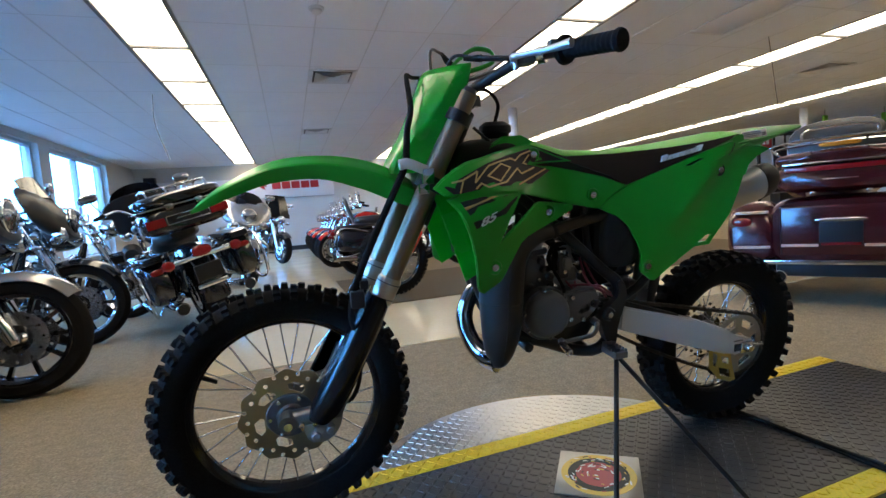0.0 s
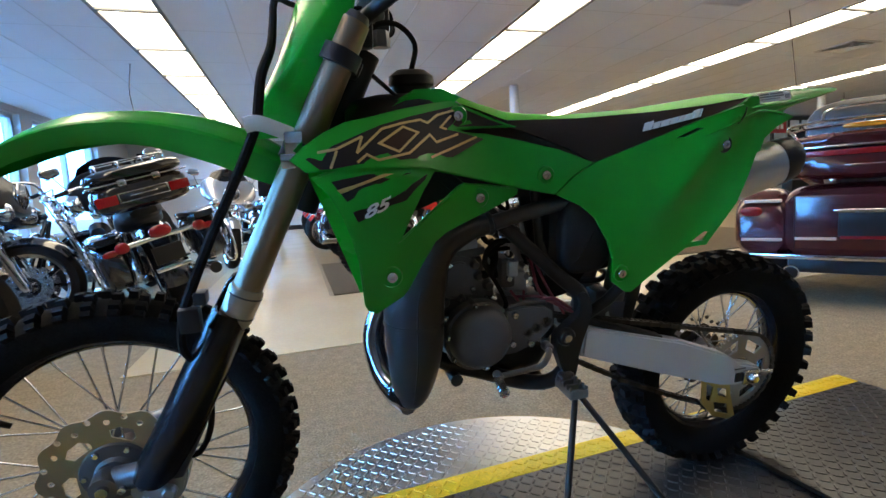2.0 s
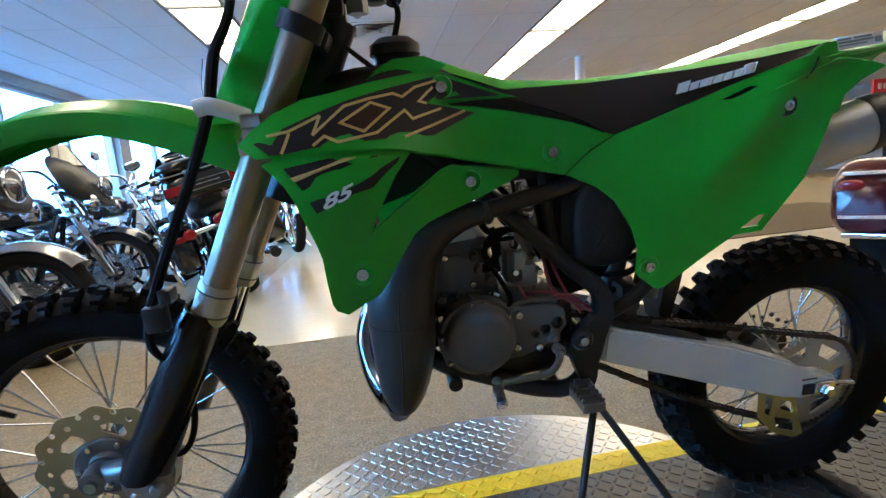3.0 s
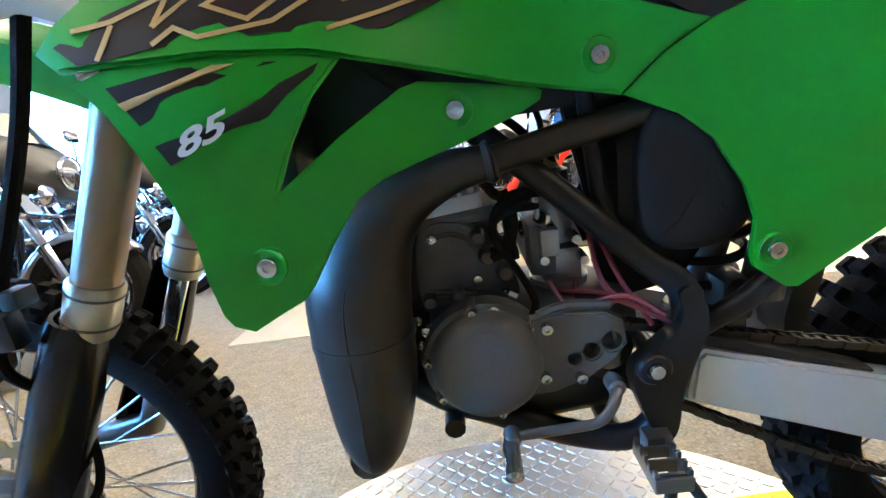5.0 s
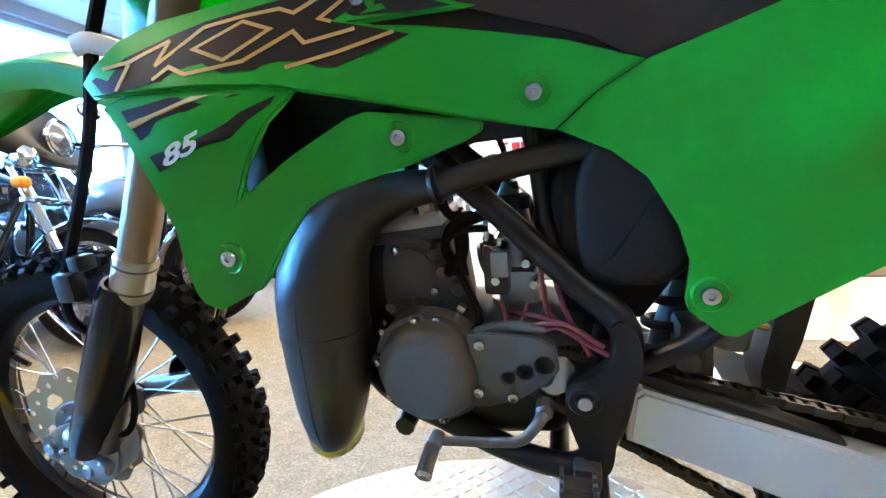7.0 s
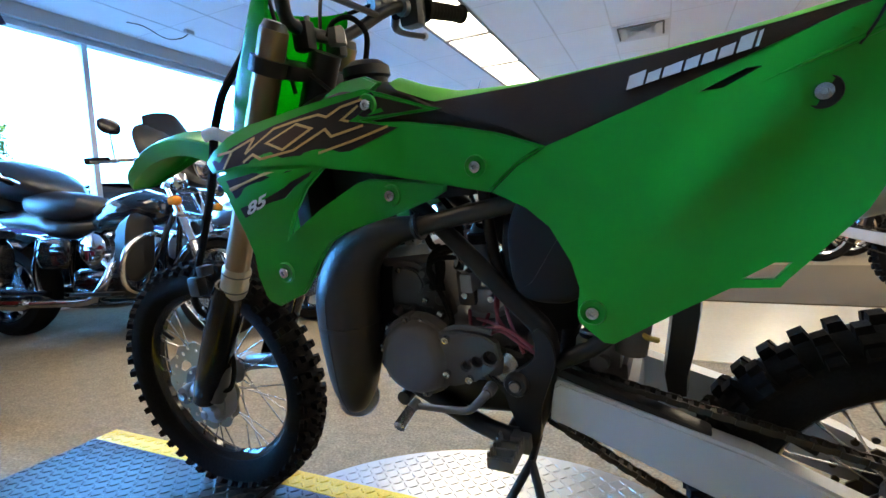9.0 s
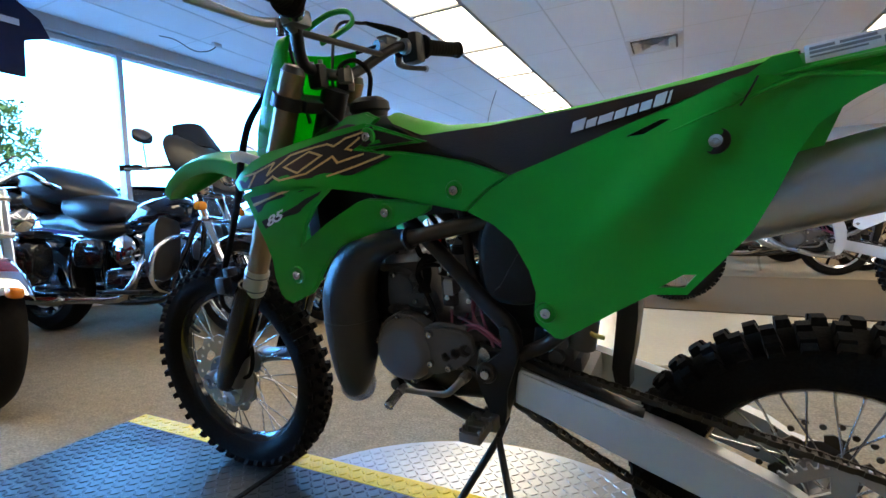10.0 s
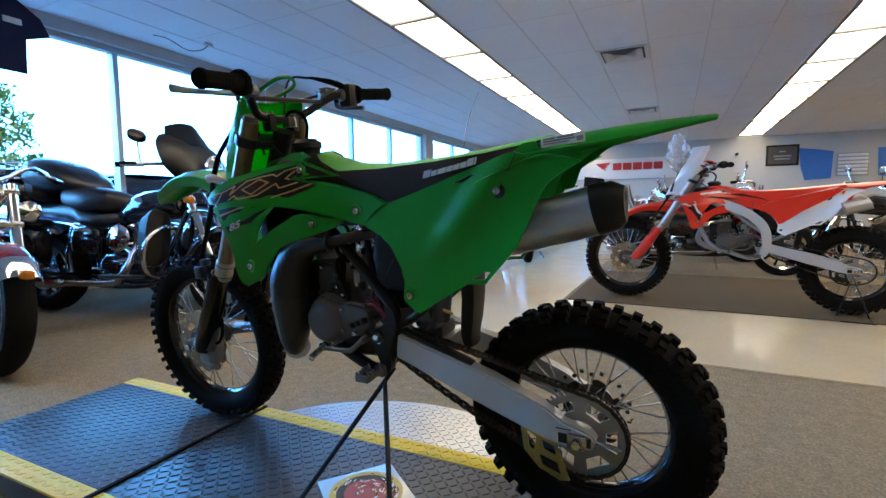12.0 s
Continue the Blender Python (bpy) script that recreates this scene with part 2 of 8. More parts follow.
TBAR = material("white ceiling grid", (0.68, 0.70, 0.72), 0.5, 0, 0.04, 6)
FRAMEAL = material("window frame aluminium", (0.45, 0.47, 0.50), 0.4, 0.6, 0.08, 10)
DIFF = glowing("light diffuser", (1.0, 0.87, 0.66), 7.2)
PEGSTEEL = material("cast steel peg", (0.16, 0.155, 0.15), 0.45, 0.85, 0.2, 30, 0.2, 260)
HEADERBLUE = material("blued bright steel", (0.42, 0.44, 0.50), 0.14, 1.0, 0.3, 14)
LEVER = material("satin grey lever", (0.15, 0.15, 0.15), 0.35, 0.8, 0.1, 20, 0.1, 300)
GUARD = material("glossy black plastic guard", (0.005, 0.005, 0.006), 0.22, 0, 0.15, 10, 0.03, 200, 0.05, 0, 0.3)
COLLAR = material("tan-grey fork collar", (0.46, 0.40, 0.32), 0.30, 0.85, 0.1, 18, 0.1, 300)
LIGHTFRAME = material("grey light-fitting frame", (0.22, 0.22, 0.22), 0.6, 0, 0.08, 8)
AIRBOX = material("matt black moulded plastic", (0.009, 0.009, 0.010), 0.55, 0, 0.25, 14, 0.25, 200, 0, 0, 0.25)
GLASS = clear_glass("window glass")

# thin green plastic that lets backlight through
THINGREEN = material("thin green plastic", (0.006, 0.275, 0.016), 0.26, 0, 0.06, 6, 0.03, 260, 0.5, 0, 0.4)
_nt = THINGREEN.node_tree
_tr, _mx = _nt.nodes.new("ShaderNodeBsdfTranslucent"), _nt.nodes.new("ShaderNodeMixShader")
_tr.inputs["Color"].default_value, _mx.inputs["Fac"].default_value = (0.03, 0.75, 0.04, 1), 0.36
_nt.links.new(_nt.nodes["Principled BSDF"].outputs["BSDF"], _mx.inputs[1])
_nt.links.new(_tr.outputs["BSDF"], _mx.inputs[2])
_nt.links.new(_mx.outputs["Shader"], _nt.nodes["Material Output"].inputs["Surface"])

# ---- the showroom ----
CEIL_Z = 2.745
XW, XE, YS, YN = -4.75, 16.5, -7.0, 14.6
STRIPS = (-1.68, 2.57, 6.45, 10.75)


def slab(x0, x1, y0, y1, z0, z1, bevel=0.0):
    return box(B(), ((x0 + x1) / 2, (y0 + y1) / 2, (z0 + z1) / 2), (x1 - x0, y1 - y0, z1 - z0), bevel)


single("floor", slab(XW - 0.2, XE + 0.2, YS - 0.2, YN + 0.2, -0.12, 0.0), CARPET, ROOM, "grey-brown cut-pile showroom carpet", "floor", kind="structure")
tb = slab(-1.22, XE, 1.74, 3.18, 0.0005, 0.006)
box(tb, (-0.66, (3.18 + 13.2) / 2, 0.00325), (1.12, 13.2 - 3.18, 0.0055))
single("floor_tiles", tb, TILE, ROOM, "polished cream tiled walkway across the carpet", "floor", kind="structure")
single("runner_mat", slab(-0.06, 6.4, 3.22, 5.35, 0.001, 0.010), MAT2, ROOM, "brown-grey runner carpet under the red dirt bike", "carpet")
single("wall_north", slab(XW, XE, YN, YN + 0.2, 0, CEIL_Z + 0.2), WALLP, ROOM, "pale grey painted showroom wall", "wall", kind="structure")
single("wall_south", slab(XW, XE, YS - 0.2, YS, 0, CEIL_Z + 0.2), WALLP, ROOM, "pale grey painted showroom wall", "wall", kind="structure")
single("wall_east", slab(XE, XE + 0.2, YS - 0.2, YN + 0.2, 0, CEIL_Z + 0.2), WALLP, ROOM, "pale grey painted showroom wall", "wall", kind="structure")
single("baseboard", slab(XW + 0.02, XE, YN - 0.02, YN - 0.002, 0, 0.14), BLACK, ROOM, "black rubber skirting along the wall", "baseboard", kind="structure")

# west wall with its shop windows: bays between piers
SILL, HEAD = 0.45, 2.62
BAYS = [(-1.9, 4.15), (5.0, 9.15), (9.55, 12.4)]
wb = B()
box(wb, (XW - 0.12, (YS + YN) / 2, SILL / 2), (0.24, YN - YS + 0.4, SILL))
box(wb, (XW - 0.12, (YS + YN) / 2, (HEAD + CEIL_Z + 0.2) / 2), (0.24, YN - YS + 0.4, CEIL_Z + 0.2 - HEAD))
edges = [YS - 0.2] + [v for b in BAYS for v in b] + [YN + 0.2]
for a, b in zip(edges[::2], edges[1::2]):
    box(wb, (XW - 0.10, (a + b) / 2, (SILL + HEAD) / 2), (0.28, b - a, HEAD - SILL))
single("wall_west", wb, WALLP, ROOM, "pale grey painted wall with shop-window openings", "wall", kind="structure")
for i, (a, b) in enumerate(BAYS):
    w = thing("window_%d" % (i + 1), ROOM, "large aluminium-framed shop window facing the car park", "window", "shop windows", "structure")
    n = (3, 3, 2)[i]
    fr = B()
    for z in (SILL + 0.03, HEAD - 0.03):
        box(fr, (XW - 0.12, (a + b) / 2, z), (0.12, b - a, 0.06), 0.006)
    part("window_frame", fr, FRAMEAL, w)
    for k in range(n + 1):
        y = a + 0.03 + (b - a - 0.06) * k / n
        part("mullion", box(B(), (XW - 0.12, y, (SILL + HEAD) / 2), (0.118, 0.058, HEAD - SILL - 0.124), 0.005), FRAMEAL, w)
    for k in range(n):
        y0, y1 = a + 0.06 + (b - a - 0.06) * k / n, a + (b - a - 0.06) * (k + 1) / n
        g = part("pane", box(B(), (XW - 0.12, (y0 + y1) / 2, (SILL + HEAD) / 2), (0.006, y1 - y0 + 0.002, HEAD - SILL - 0.122)), GLASS, w)
        g.visible_shadow = False
    part("window_sill", box(B(), (XW + 0.06, (a + b) / 2, SILL + 0.016), (0.20, b - a, 0.03), 0.006), TBAR, w)

# ceiling: tiles with recessed grid lines, cut away for the light strips
cb = B()
GX = 0.61
xs = [XW]
cells = []
x = XW
cols = []
for s in STRIPS:
    left, right = s - 0.305, s + 0.305
    n = max(1, round((left - x) / GX / 1.0))
    cols += [(x + (left - x) * k / n, x + (left - x) * (k + 1) / n) for k in range(n)]
    x = right
n = round((XE - x) / GX)
cols += [(x + (XE - x) * k / n, x + (XE - x) * (k + 1) / n) for k in range(n)]
rows = [YS + 1.2 * k for k in range(19)]
for x0, x1 in cols:
    for y0 in rows:
        y1 = min(y0 + 1.2, YN)
        if y1 > y0:
            box(cb, ((x0 + x1) / 2, (y0 + y1) / 2, CEIL_Z + 0.014), (x1 - x0 - 0.016, y1 - y0 - 0.016, 0.02))
box(cb, ((XW + XE) / 2, (YS + YN) / 2, CEIL_Z + 0.15), (XE - XW, YN - YS, 0.1))
single("ceiling", cb, CEIL, ROOM, "suspended ceiling of off-white mineral tiles", "ceiling", kind="structure", smooth=0)
gb = B()
for x0, x1 in cols:
    box(gb, (x0, (YS + YN) / 2, CEIL_Z + 0.006), (0.014, YN - YS, 0.010))
for y0 in rows:
    box(gb, ((XW + XE) / 2, y0, CEIL_Z + 0.0075), (XE - XW, 0.014, 0.008))
single("ceiling_grid", gb, TBAR, ROOM, "white metal grid of the suspended ceiling", "trim", kind="structure", smooth=0)

first = None
for s in STRIPS:
    for k in range(13):
        y0 = -1.60 + 1.22 * k
        m = ROOM @ pose(s, y0 + 0.61, CEIL_Z)
        if first is None:
            first = thing("ceiling_light", m, "recessed fluorescent ceiling light with white diffuser", "ceiling light", "rows of ceiling lights")
            fb = B()
            for sx in (-1, 1):
                box(fb, (sx * 0.2855, 0, 0.012), (0.039, 1.216, 0.03), 0.003)
                box(fb, (0, sx * 0.597, 0.008), (0.532, 0.022, 0.030), 0.003)
            part("frame", fb, LIGHTFRAME, first)
            part("diffuser", box(B(), (0, 0, 0.022), (0.530, 1.170, 0.012), 0.002), DIFF, first, "glowing white diffuser")
        else:
            copy_thing(first, m)

# ---- display platform: tread-plate deck on a round turntable ----
DECK = pose(0.09, -0.145, 0, 0, 0, 3.7)   # local x along the deck, origin on the floor at its middle
DL, DW = 2.70, 0.625


def lozenges(bm, x0, x1, y0, y1, z, pitch, inside=None, a=0.0122, b=0.0031, h=0.0019):
    """Raised bars of tread plate, turned left and right by turns."""
    k = 0
    ny, nx = int((y1 - y0) / pitch), int((x1 - x0) / pitch)
    for j in range(ny):
        for i in range(nx):
            cx, cy = x0 + (i + 0.5) * (x1 - x0) / nx, y0 + (j + 0.5) * (y1 - y0) / ny
            if inside and not inside(cx, cy):
                continue
            s = 1 if (i + j) % 2 else -1
            ux, uy = math.cos(s * 0.785), math.sin(s * 0.785)
            base = [(a, 0), (a * 0.6, b), (-a * 0.6, b), (-a, 0), (-a * 0.6, -b), (a * 0.6, -b)]
            lo = [bm.verts.new((cx + p * ux - q * uy, cy + p * uy + q * ux, z)) for p, q in base]
            hi = [bm.verts.new((cx + (p * ux - q * uy) * 0.72, cy + (p * uy + q * ux) * 0.72, z + h)) for p, q in base]
            for n in range(6):
                bm.faces.new((lo[n], lo[(n + 1) % 6], hi[(n + 1) % 6], hi[n]))
            bm.faces.new(hi)
    return bm


table = thing("display_platform", DECK, "black tread-plate display platform with yellow edges on round turntable", "platform")
SEAMS = [-DL / 2, -0.61, 0.63, DL / 2]
for a, b in zip(SEAMS, SEAMS[1:]):
    part("deck_plate", box(B(), ((a + b) / 2, 0, DECK_Z - 0.004), (b - a - 0.008, DW - 0.13, 0.008), 0.002), DECKPAINT, table)
    for s in (-1, 1):
        part("edge_stripe", box(B(), ((a + b) / 2, s * (DW / 2 - 0.032), DECK_Z - 0.004), (b - a - 0.008, 0.064, 0.008), 0.002), YELLOW, table, "worn yellow edge stripe")
        part("side_rail", box(B(), ((a + b) / 2, s * (DW / 2 - 0.006), DECK_Z - 0.034), (b - a - 0.008, 0.012, 0.050), 0.002), DECKPAINT, table)
rb = B()
yb = B()
for a, b in zip(SEAMS, SEAMS[1:]):
    lozenges(rb, a + 0.006, b - 0.006, -DW / 2 + 0.066, DW / 2 - 0.066, DECK_Z, 0.0222)
    lozenges(yb, a + 0.006, b - 0.006, -DW / 2 + 0.006, -DW / 2 + 0.064, DECK_Z, 0.0222)
    lozenges(yb, a + 0.006, b - 0.006, DW / 2 - 0.064, DW / 2 - 0.006, DECK_Z, 0.0222)
tagged(part("tread_relief", rb, DECKPAINT, table, "raised tread bars", smooth=0), kind="stuff")
tagged(part("stripe_relief", yb, YELLOW, table, "raised tread bars under yellow paint", smooth=0), kind="stuff")
db = B()
lathe(db, [(0.0, 0.0), (0.60, 0.0), (0.605, 0.003), (0.605, 0.012), (0.0, 0.012)], 96, m=Matrix.Translation((-0.03, 0.0, DECK_Z - 0.026)) @ pose(0, 0, 0, 90, 0, 0))
turn = part("turntable_disc", db, TREAD, table, "bright aluminium tread-plate turntable disc", smooth=20)
rb = B()
lozenges(rb, -0.62, 0.60, -0.60, 0.60, DECK_Z - 0.0139, 0.0222, lambda x, y: (x + 0.03) ** 2 + y ** 2 < 0.59 ** 2 and abs(y) > DW / 2 - 0.02)
tagged(part("disc_relief", rb, TREAD, turn, "raised tread bars", smooth=0), kind="stuff")
bb = lathe(B(), [(0.0, 0), (0.38, 0), (0.38, 0.09), (0.0, 0.09)], 48, m=Matrix.Translation((-0.03, 0, 0.0)) @ pose(0, 0, 0, 90, 0, 0))
part("turntable_base", bb, BLACK, table)
for s in (-1, 1):
    part("beam", box(B(), (0, s * 0.17, DECK_Z - 0.036), (DL - 0.05, 0.05, 0.05), 0.003), DECKPAINT, table)
for s in (-1, 1):
    part("foot", box(B(), (s * 1.25, 0, 0.042), (0.06, 0.5, 0.084), 0.004), DECKPAINT, table)
for s in (-0.61, 0.63):
    part("seam_strip", box(B(), (s, 0, DECK_Z + 0.003), (0.014, DW, 0.006), 0.002), RUBBER, table, "black rubber joint strip")

# the round emblem plate lying on the deck
em = thing("emblem_plate", pose(0.109, -0.121, DECK_Z + 0.002, 0, 0, 55), "square bright metal plate with a round red, black and yellow emblem", "sign plate")
part("plate", box(B(), (0, 0, 0.001), (0.205, 0.205, 0.002), 0.0008), TREAD, em)
EMB = [material("red enamel", (0.35, 0.02, 0.025), 0.35, 0, 0.1, 40), BLACK, material("yellow enamel", (0.6, 0.38, 0.05), 0.35, 0, 0.1, 40), WHITEINK]
for k, (r0, r1) in enumerate(((0.076, 0.093), (0.056, 0.076), (0.0, 0.056))):
    out = [(r1 * math.cos(a), r1 * math.sin(a)) for a in np.linspace(0, 2 * math.pi, 48, endpoint=False)]
    holes = [[(r0 * math.cos(a), r0 * math.sin(a)) for a in np.linspace(0, 2 * math.pi, 48, endpoint=False)]] if r0 else []
    part("emblem_ring", plate(B(), out, holes, 0.0006, pose(0, 0, 0.0022, 90, 0, 0)), EMB[(2, 1, 0)[k]], em)
rnd = random.Random(4)
for k in range(90):
    a, r = rnd.uniform(0, 6.28), 0.086 * math.sqrt(rnd.random())
    w, hgt = rnd.uniform(0.006, 0.016), rnd.uniform(0.002, 0.004)
    part("emblem_mark", box(B(), (0, 0, 0), (w, hgt, 0.0005), 0, pose(r * math.cos(a), r * math.sin(a), 0.0029 + 0.00001 * k, 0, 0, math.degrees(a) + 90 + rnd.uniform(-25, 25))), EMB[(3, 1, 2, 0, 3)[k % 5]], em)

# ---- dirt bikes: local x runs backwards, y to the bike's right, z up from the ground; wheelbase 1.255 ----
def offset(pts, d):
    """The outline moved outwards by d."""
    n = len(pts)
    area = sum(pts[i][0] * pts[(i + 1) % n][1] - pts[(i + 1) % n][0] * pts[i][1] for i in range(n))
    s = 1 if area > 0 else -1
    out = []
    for i in range(n):
        a, b, c_ = Vector(pts[i - 1]), Vector(pts[i]), Vector(pts[(i + 1) % n])
        e0, e1 = (b - a).normalized(), (c_ - b).normalized()
        n0, n1 = Vector((e0.y, -e0.x)) * s, Vector((e1.y, -e1.x)) * s
        m = n0 + n1
        m = m / max(0.35, m.length_squared / 2) if m.length > 1e-6 else n0
        out.append(tuple(b + m * d))
    return out


def moto_wheel(name, parent, m, R, r_rim, width, knob_rows, n_knob, n_spoke, disc_side, disc_r, rubber, rim_m, hub_m, gear=None, apart=False):
    """A spoked off-road wheel about its own y axis."""
    w = part(name, lathe(B(), [(R * 0.86, -width * 0.30), (r_rim + 0.02, -width * 0.42), (r_rim + 0.004, -width * 0.30), (r_rim + 0.004, width * 0.30), (r_rim + 0.02, width * 0.42), (R * 0.86, width * 0.30)], 8), rubber, parent)
    me = w.data
    rows_ = {}
    bm = B()
    side, top = width * 0.5, R - 0.011
    prof = [(r_rim + 0.002, -width * 0.28), (r_rim + 0.012, -side * 0.82), (r_rim + 0.035, -side), (top - 0.016, -side * 0.92), (top - 0.004, -side * 0.55), (top, 0), (top - 0.004, side * 0.55), (top - 0.016, side * 0.92), (r_rim + 0.035, side), (r_rim + 0.012, side * 0.82), (r_rim + 0.002, width * 0.28)]
    lathe(bm, prof, 56, closed=True)
    blocks, joined = [], B()
    for j, (o, lean, lw, ll) in enumerate(knob_rows):
        kb = joined if not apart else B()
        for k in range(n_knob):
            a = 2 * math.pi * (k + (0.5 if j % 2 else 0)) / n_knob
            mm = Matrix.Rotation(-a, 4, "Y") @ Matrix.Translation((top - abs(lean) * 0.00026, o, 0)) @ Matrix.Rotation(radians(lean), 4, "Z")
            if apart:
                blocks.append((j, mm))
            if k == 0 or not apart:
                r = bmesh.ops.create_cube(kb, size=1.0)
                for v in r["verts"]:
                    t = 0.84 if v.co.x > 0 else 1.12
                    v.co = Vector((v.co.x * 0.020 + 0.001, v.co.y * lw * t, v.co.z * ll * t))
                if not apart:
                    bmesh.ops.transform(kb, matrix=mm, verts=r["verts"])
        if apart:
            shared = mesh_of(kb, 0)
            shared.materials.append(rubber)
            rows_[j] = shared
    if apart:
        for j, mm in blocks:
            part("tread_block", rows_[j], rubber, w).matrix_basis = mm
        joined.free()
    else:
        tagged(part("tread_relief", joined, rubber, w, "knobbly tyre tread", smooth=0), kind="stuff")
    me.clear_geometry()
    me2 = mesh_of(bm, 35)
    me2.materials.append(rubber)
    w.data = me2
    w.name = name
    rb = lathe(B(), [(r_rim + 0.006, -width * 0.30), (r_rim + 0.008, -width * 0.25), (r_rim - 0.004, -width * 0.2), (r_rim - 0.013, -width * 0.08), (r_rim - 0.013, width * 0.08), (r_rim - 0.004, width * 0.2), (r_rim + 0.008, width * 0.25), (r_rim + 0.006, width * 0.30)], 56, closed=True)
    part("rim", rb, rim_m, w)
    part("valve", tube(B(), [((r_rim - 0.012) * math.cos(2.6), 0, (r_rim - 0.012) * math.sin(2.6)), ((r_rim - 0.045) * math.cos(2.6), 0, (r_rim - 0.045) * math.sin(2.6))], [0.006, 0.0045], 8), BLACK, w)
    hub = part("hub", lathe(B(), [(0.0, -0.062), (0.016, -0.062), (0.018, -0.045), (0.034, -0.042), (0.036, -0.034), (0.022, -0.026), (0.020, 0.026), (0.036, 0.034), (0.034, 0.042), (0.018, 0.045), (0.016, 0.062), (0.0, 0.062)], 24), hub_m, w)
    sp = []
    for s in (-1, 1):
        for twist in (-1, 1):
            a0, a1 = 0.0, twist * 0.42
            me3 = mesh_of(tube(B(), [(0.034 * math.cos(a1), s * 0.036, 0.034 * math.sin(a1)), ((r_rim - 0.026) * math.cos(a0), s * 0.006, (r_rim - 0.026) * math.sin(a0)), ((r_rim - 0.006) * math.cos(a0), s * 0.004, (r_rim - 0.006) * math.sin(a0))], [0.0017, 0.0017, 0.0030], 6), 60)
            me3.materials.append(STEEL)
            sp.append(me3)
    for k in range(n_spoke):
        o = part("spoke", sp[k % 4], STEEL, w)
        o.matrix_basis = Matrix.Rotation(2 * math.pi * k / n_spoke, 4, "Y")
    if disc_side:
        out = [((disc_r + 0.004 * math.cos(12 * a)) * math.cos(a), (disc_r + 0.004 * math.cos(12 * a)) * math.sin(a)) for a in np.linspace(0, 2 * math.pi, 96, endpoint=False)]
        holes = []
        for k in range(24):
            a, rr = 2 * math.pi * k / 24, disc_r * (0.915 if k % 2 else 0.84)
            holes.append([(rr * math.cos(a) + 0.0048 * math.cos(b), rr * math.sin(a) + 0.0048 * math.sin(b)) for b in np.linspace(0, 2 * math.pi, 10, endpoint=False)])
        for k in range(6):
            a = 2 * math.pi * (k + 0.25) / 6
            q = [(0.52, -0.30), (0.60, -0.34), (0.72, -0.20), (0.74, 0.06), (0.70, 0.24), (0.58, 0.22)]
            holes.append([(disc_r * f1 * math.cos(a + f2), disc_r * f1 * math.sin(a + f2)) for f1, f2 in q])
        holes.append([(disc_r * 0.28 * math.cos(a), disc_r * 0.28 * math.sin(a)) for a in np.linspace(0, 2 * math.pi, 20, endpoint=False)])
        part("brake_disc", plate(B(), out, holes, 0.003, pose(0, disc_side * 0.05 - 0.0015, 0)), BRONZE if disc_side < 0 else DISCDARK, w, "drilled wave-shaped steel brake disc", smooth=30)
        part("disc_carrier", lathe(B(), [(0.0, -0.014), (0.026, -0.014), (0.030, -0.006), (0.050, -0.004), (0.052, 0.0), (0.0, 0.0)], 28, m=Matrix.Translation((0, disc_side * 0.052, 0)) @ (Matrix.Identity(4) if disc_side < 0 else Matrix.Rotation(math.pi, 4, "Z"))), ENGINE, w, "dark cast disc carrier")
        for k in range(6):
            a = 2 * math.pi * k / 6
            part("disc_bolt", lathe(B(), [(0, -0.005), (0.004, -0.005), (0.005, -0.002), (0.005, 0.003)], 10, m=Matrix.Translation((0.043 * math.cos(a), disc_side * 0.056, 0.043 * math.sin(a))) @ (Matrix.Identity(4) if disc_side < 0 else Matrix.Rotation(math.pi, 4, "Z"))), STEEL, w)
    if gear:
        gr, gy, gm = gear
        n = 48
        out = []
        for k in range(n):
            for da, rr in ((-0.32, -0.004), (-0.14, 0.004), (0.14, 0.004), (0.32, -0.004)):
                a = 2 * math.pi * (k + da) / n
                out.append(((gr + rr) * math.cos(a), (gr + rr) * math.sin(a)))
        holes = []
        for k in range(6):
            a = 2 * math.pi * k / 6
            holes.append([(gr * f1 * math.cos(a + f2), gr * f1 * math.sin(a + f2)) for f1, f2 in ((0.58, -0.30), (0.84, -0.34), (0.84, 0.34), (0.58, 0.30))])
        holes.append([(gr * 0.36 * math.cos(a), gr * 0.36 * math.sin(a)) for a in np.linspace(0, 2 * math.pi, 24, endpoint=False)])
        part("sprocket", plate(B(), out, holes, 0.005, pose(0, gy - 0.0025, 0)), gm, w, "toothed steel rear sprocket", smooth=30)
    w.matrix_basis = m
    return w


def shroud_y(x, z):
    s = 0.010
    a, b = -0.236 + 0.319 * x + 0.205 * z, -0.148 - 0.061 * x + 0.10 * z
    a, b = a / s, b / s
    lo = min(a, b)
    flat = s * (lo - math.log(math.exp(lo - a) + math.exp(lo - b)))
    # the scoop bulges below the wing, tucks in at the nose and at the foot
    bulge = 0.039 * math.exp(-0.5 * (((x + 0.155) / 0.085) ** 2 + ((z - 0.735) / 0.06) ** 2))
    return flat - bulge + 0.4 * max(0, -0.27 - x) + 0.3 * max(0, 0.60 - z) * min(1, max(0, -x / 0.1))


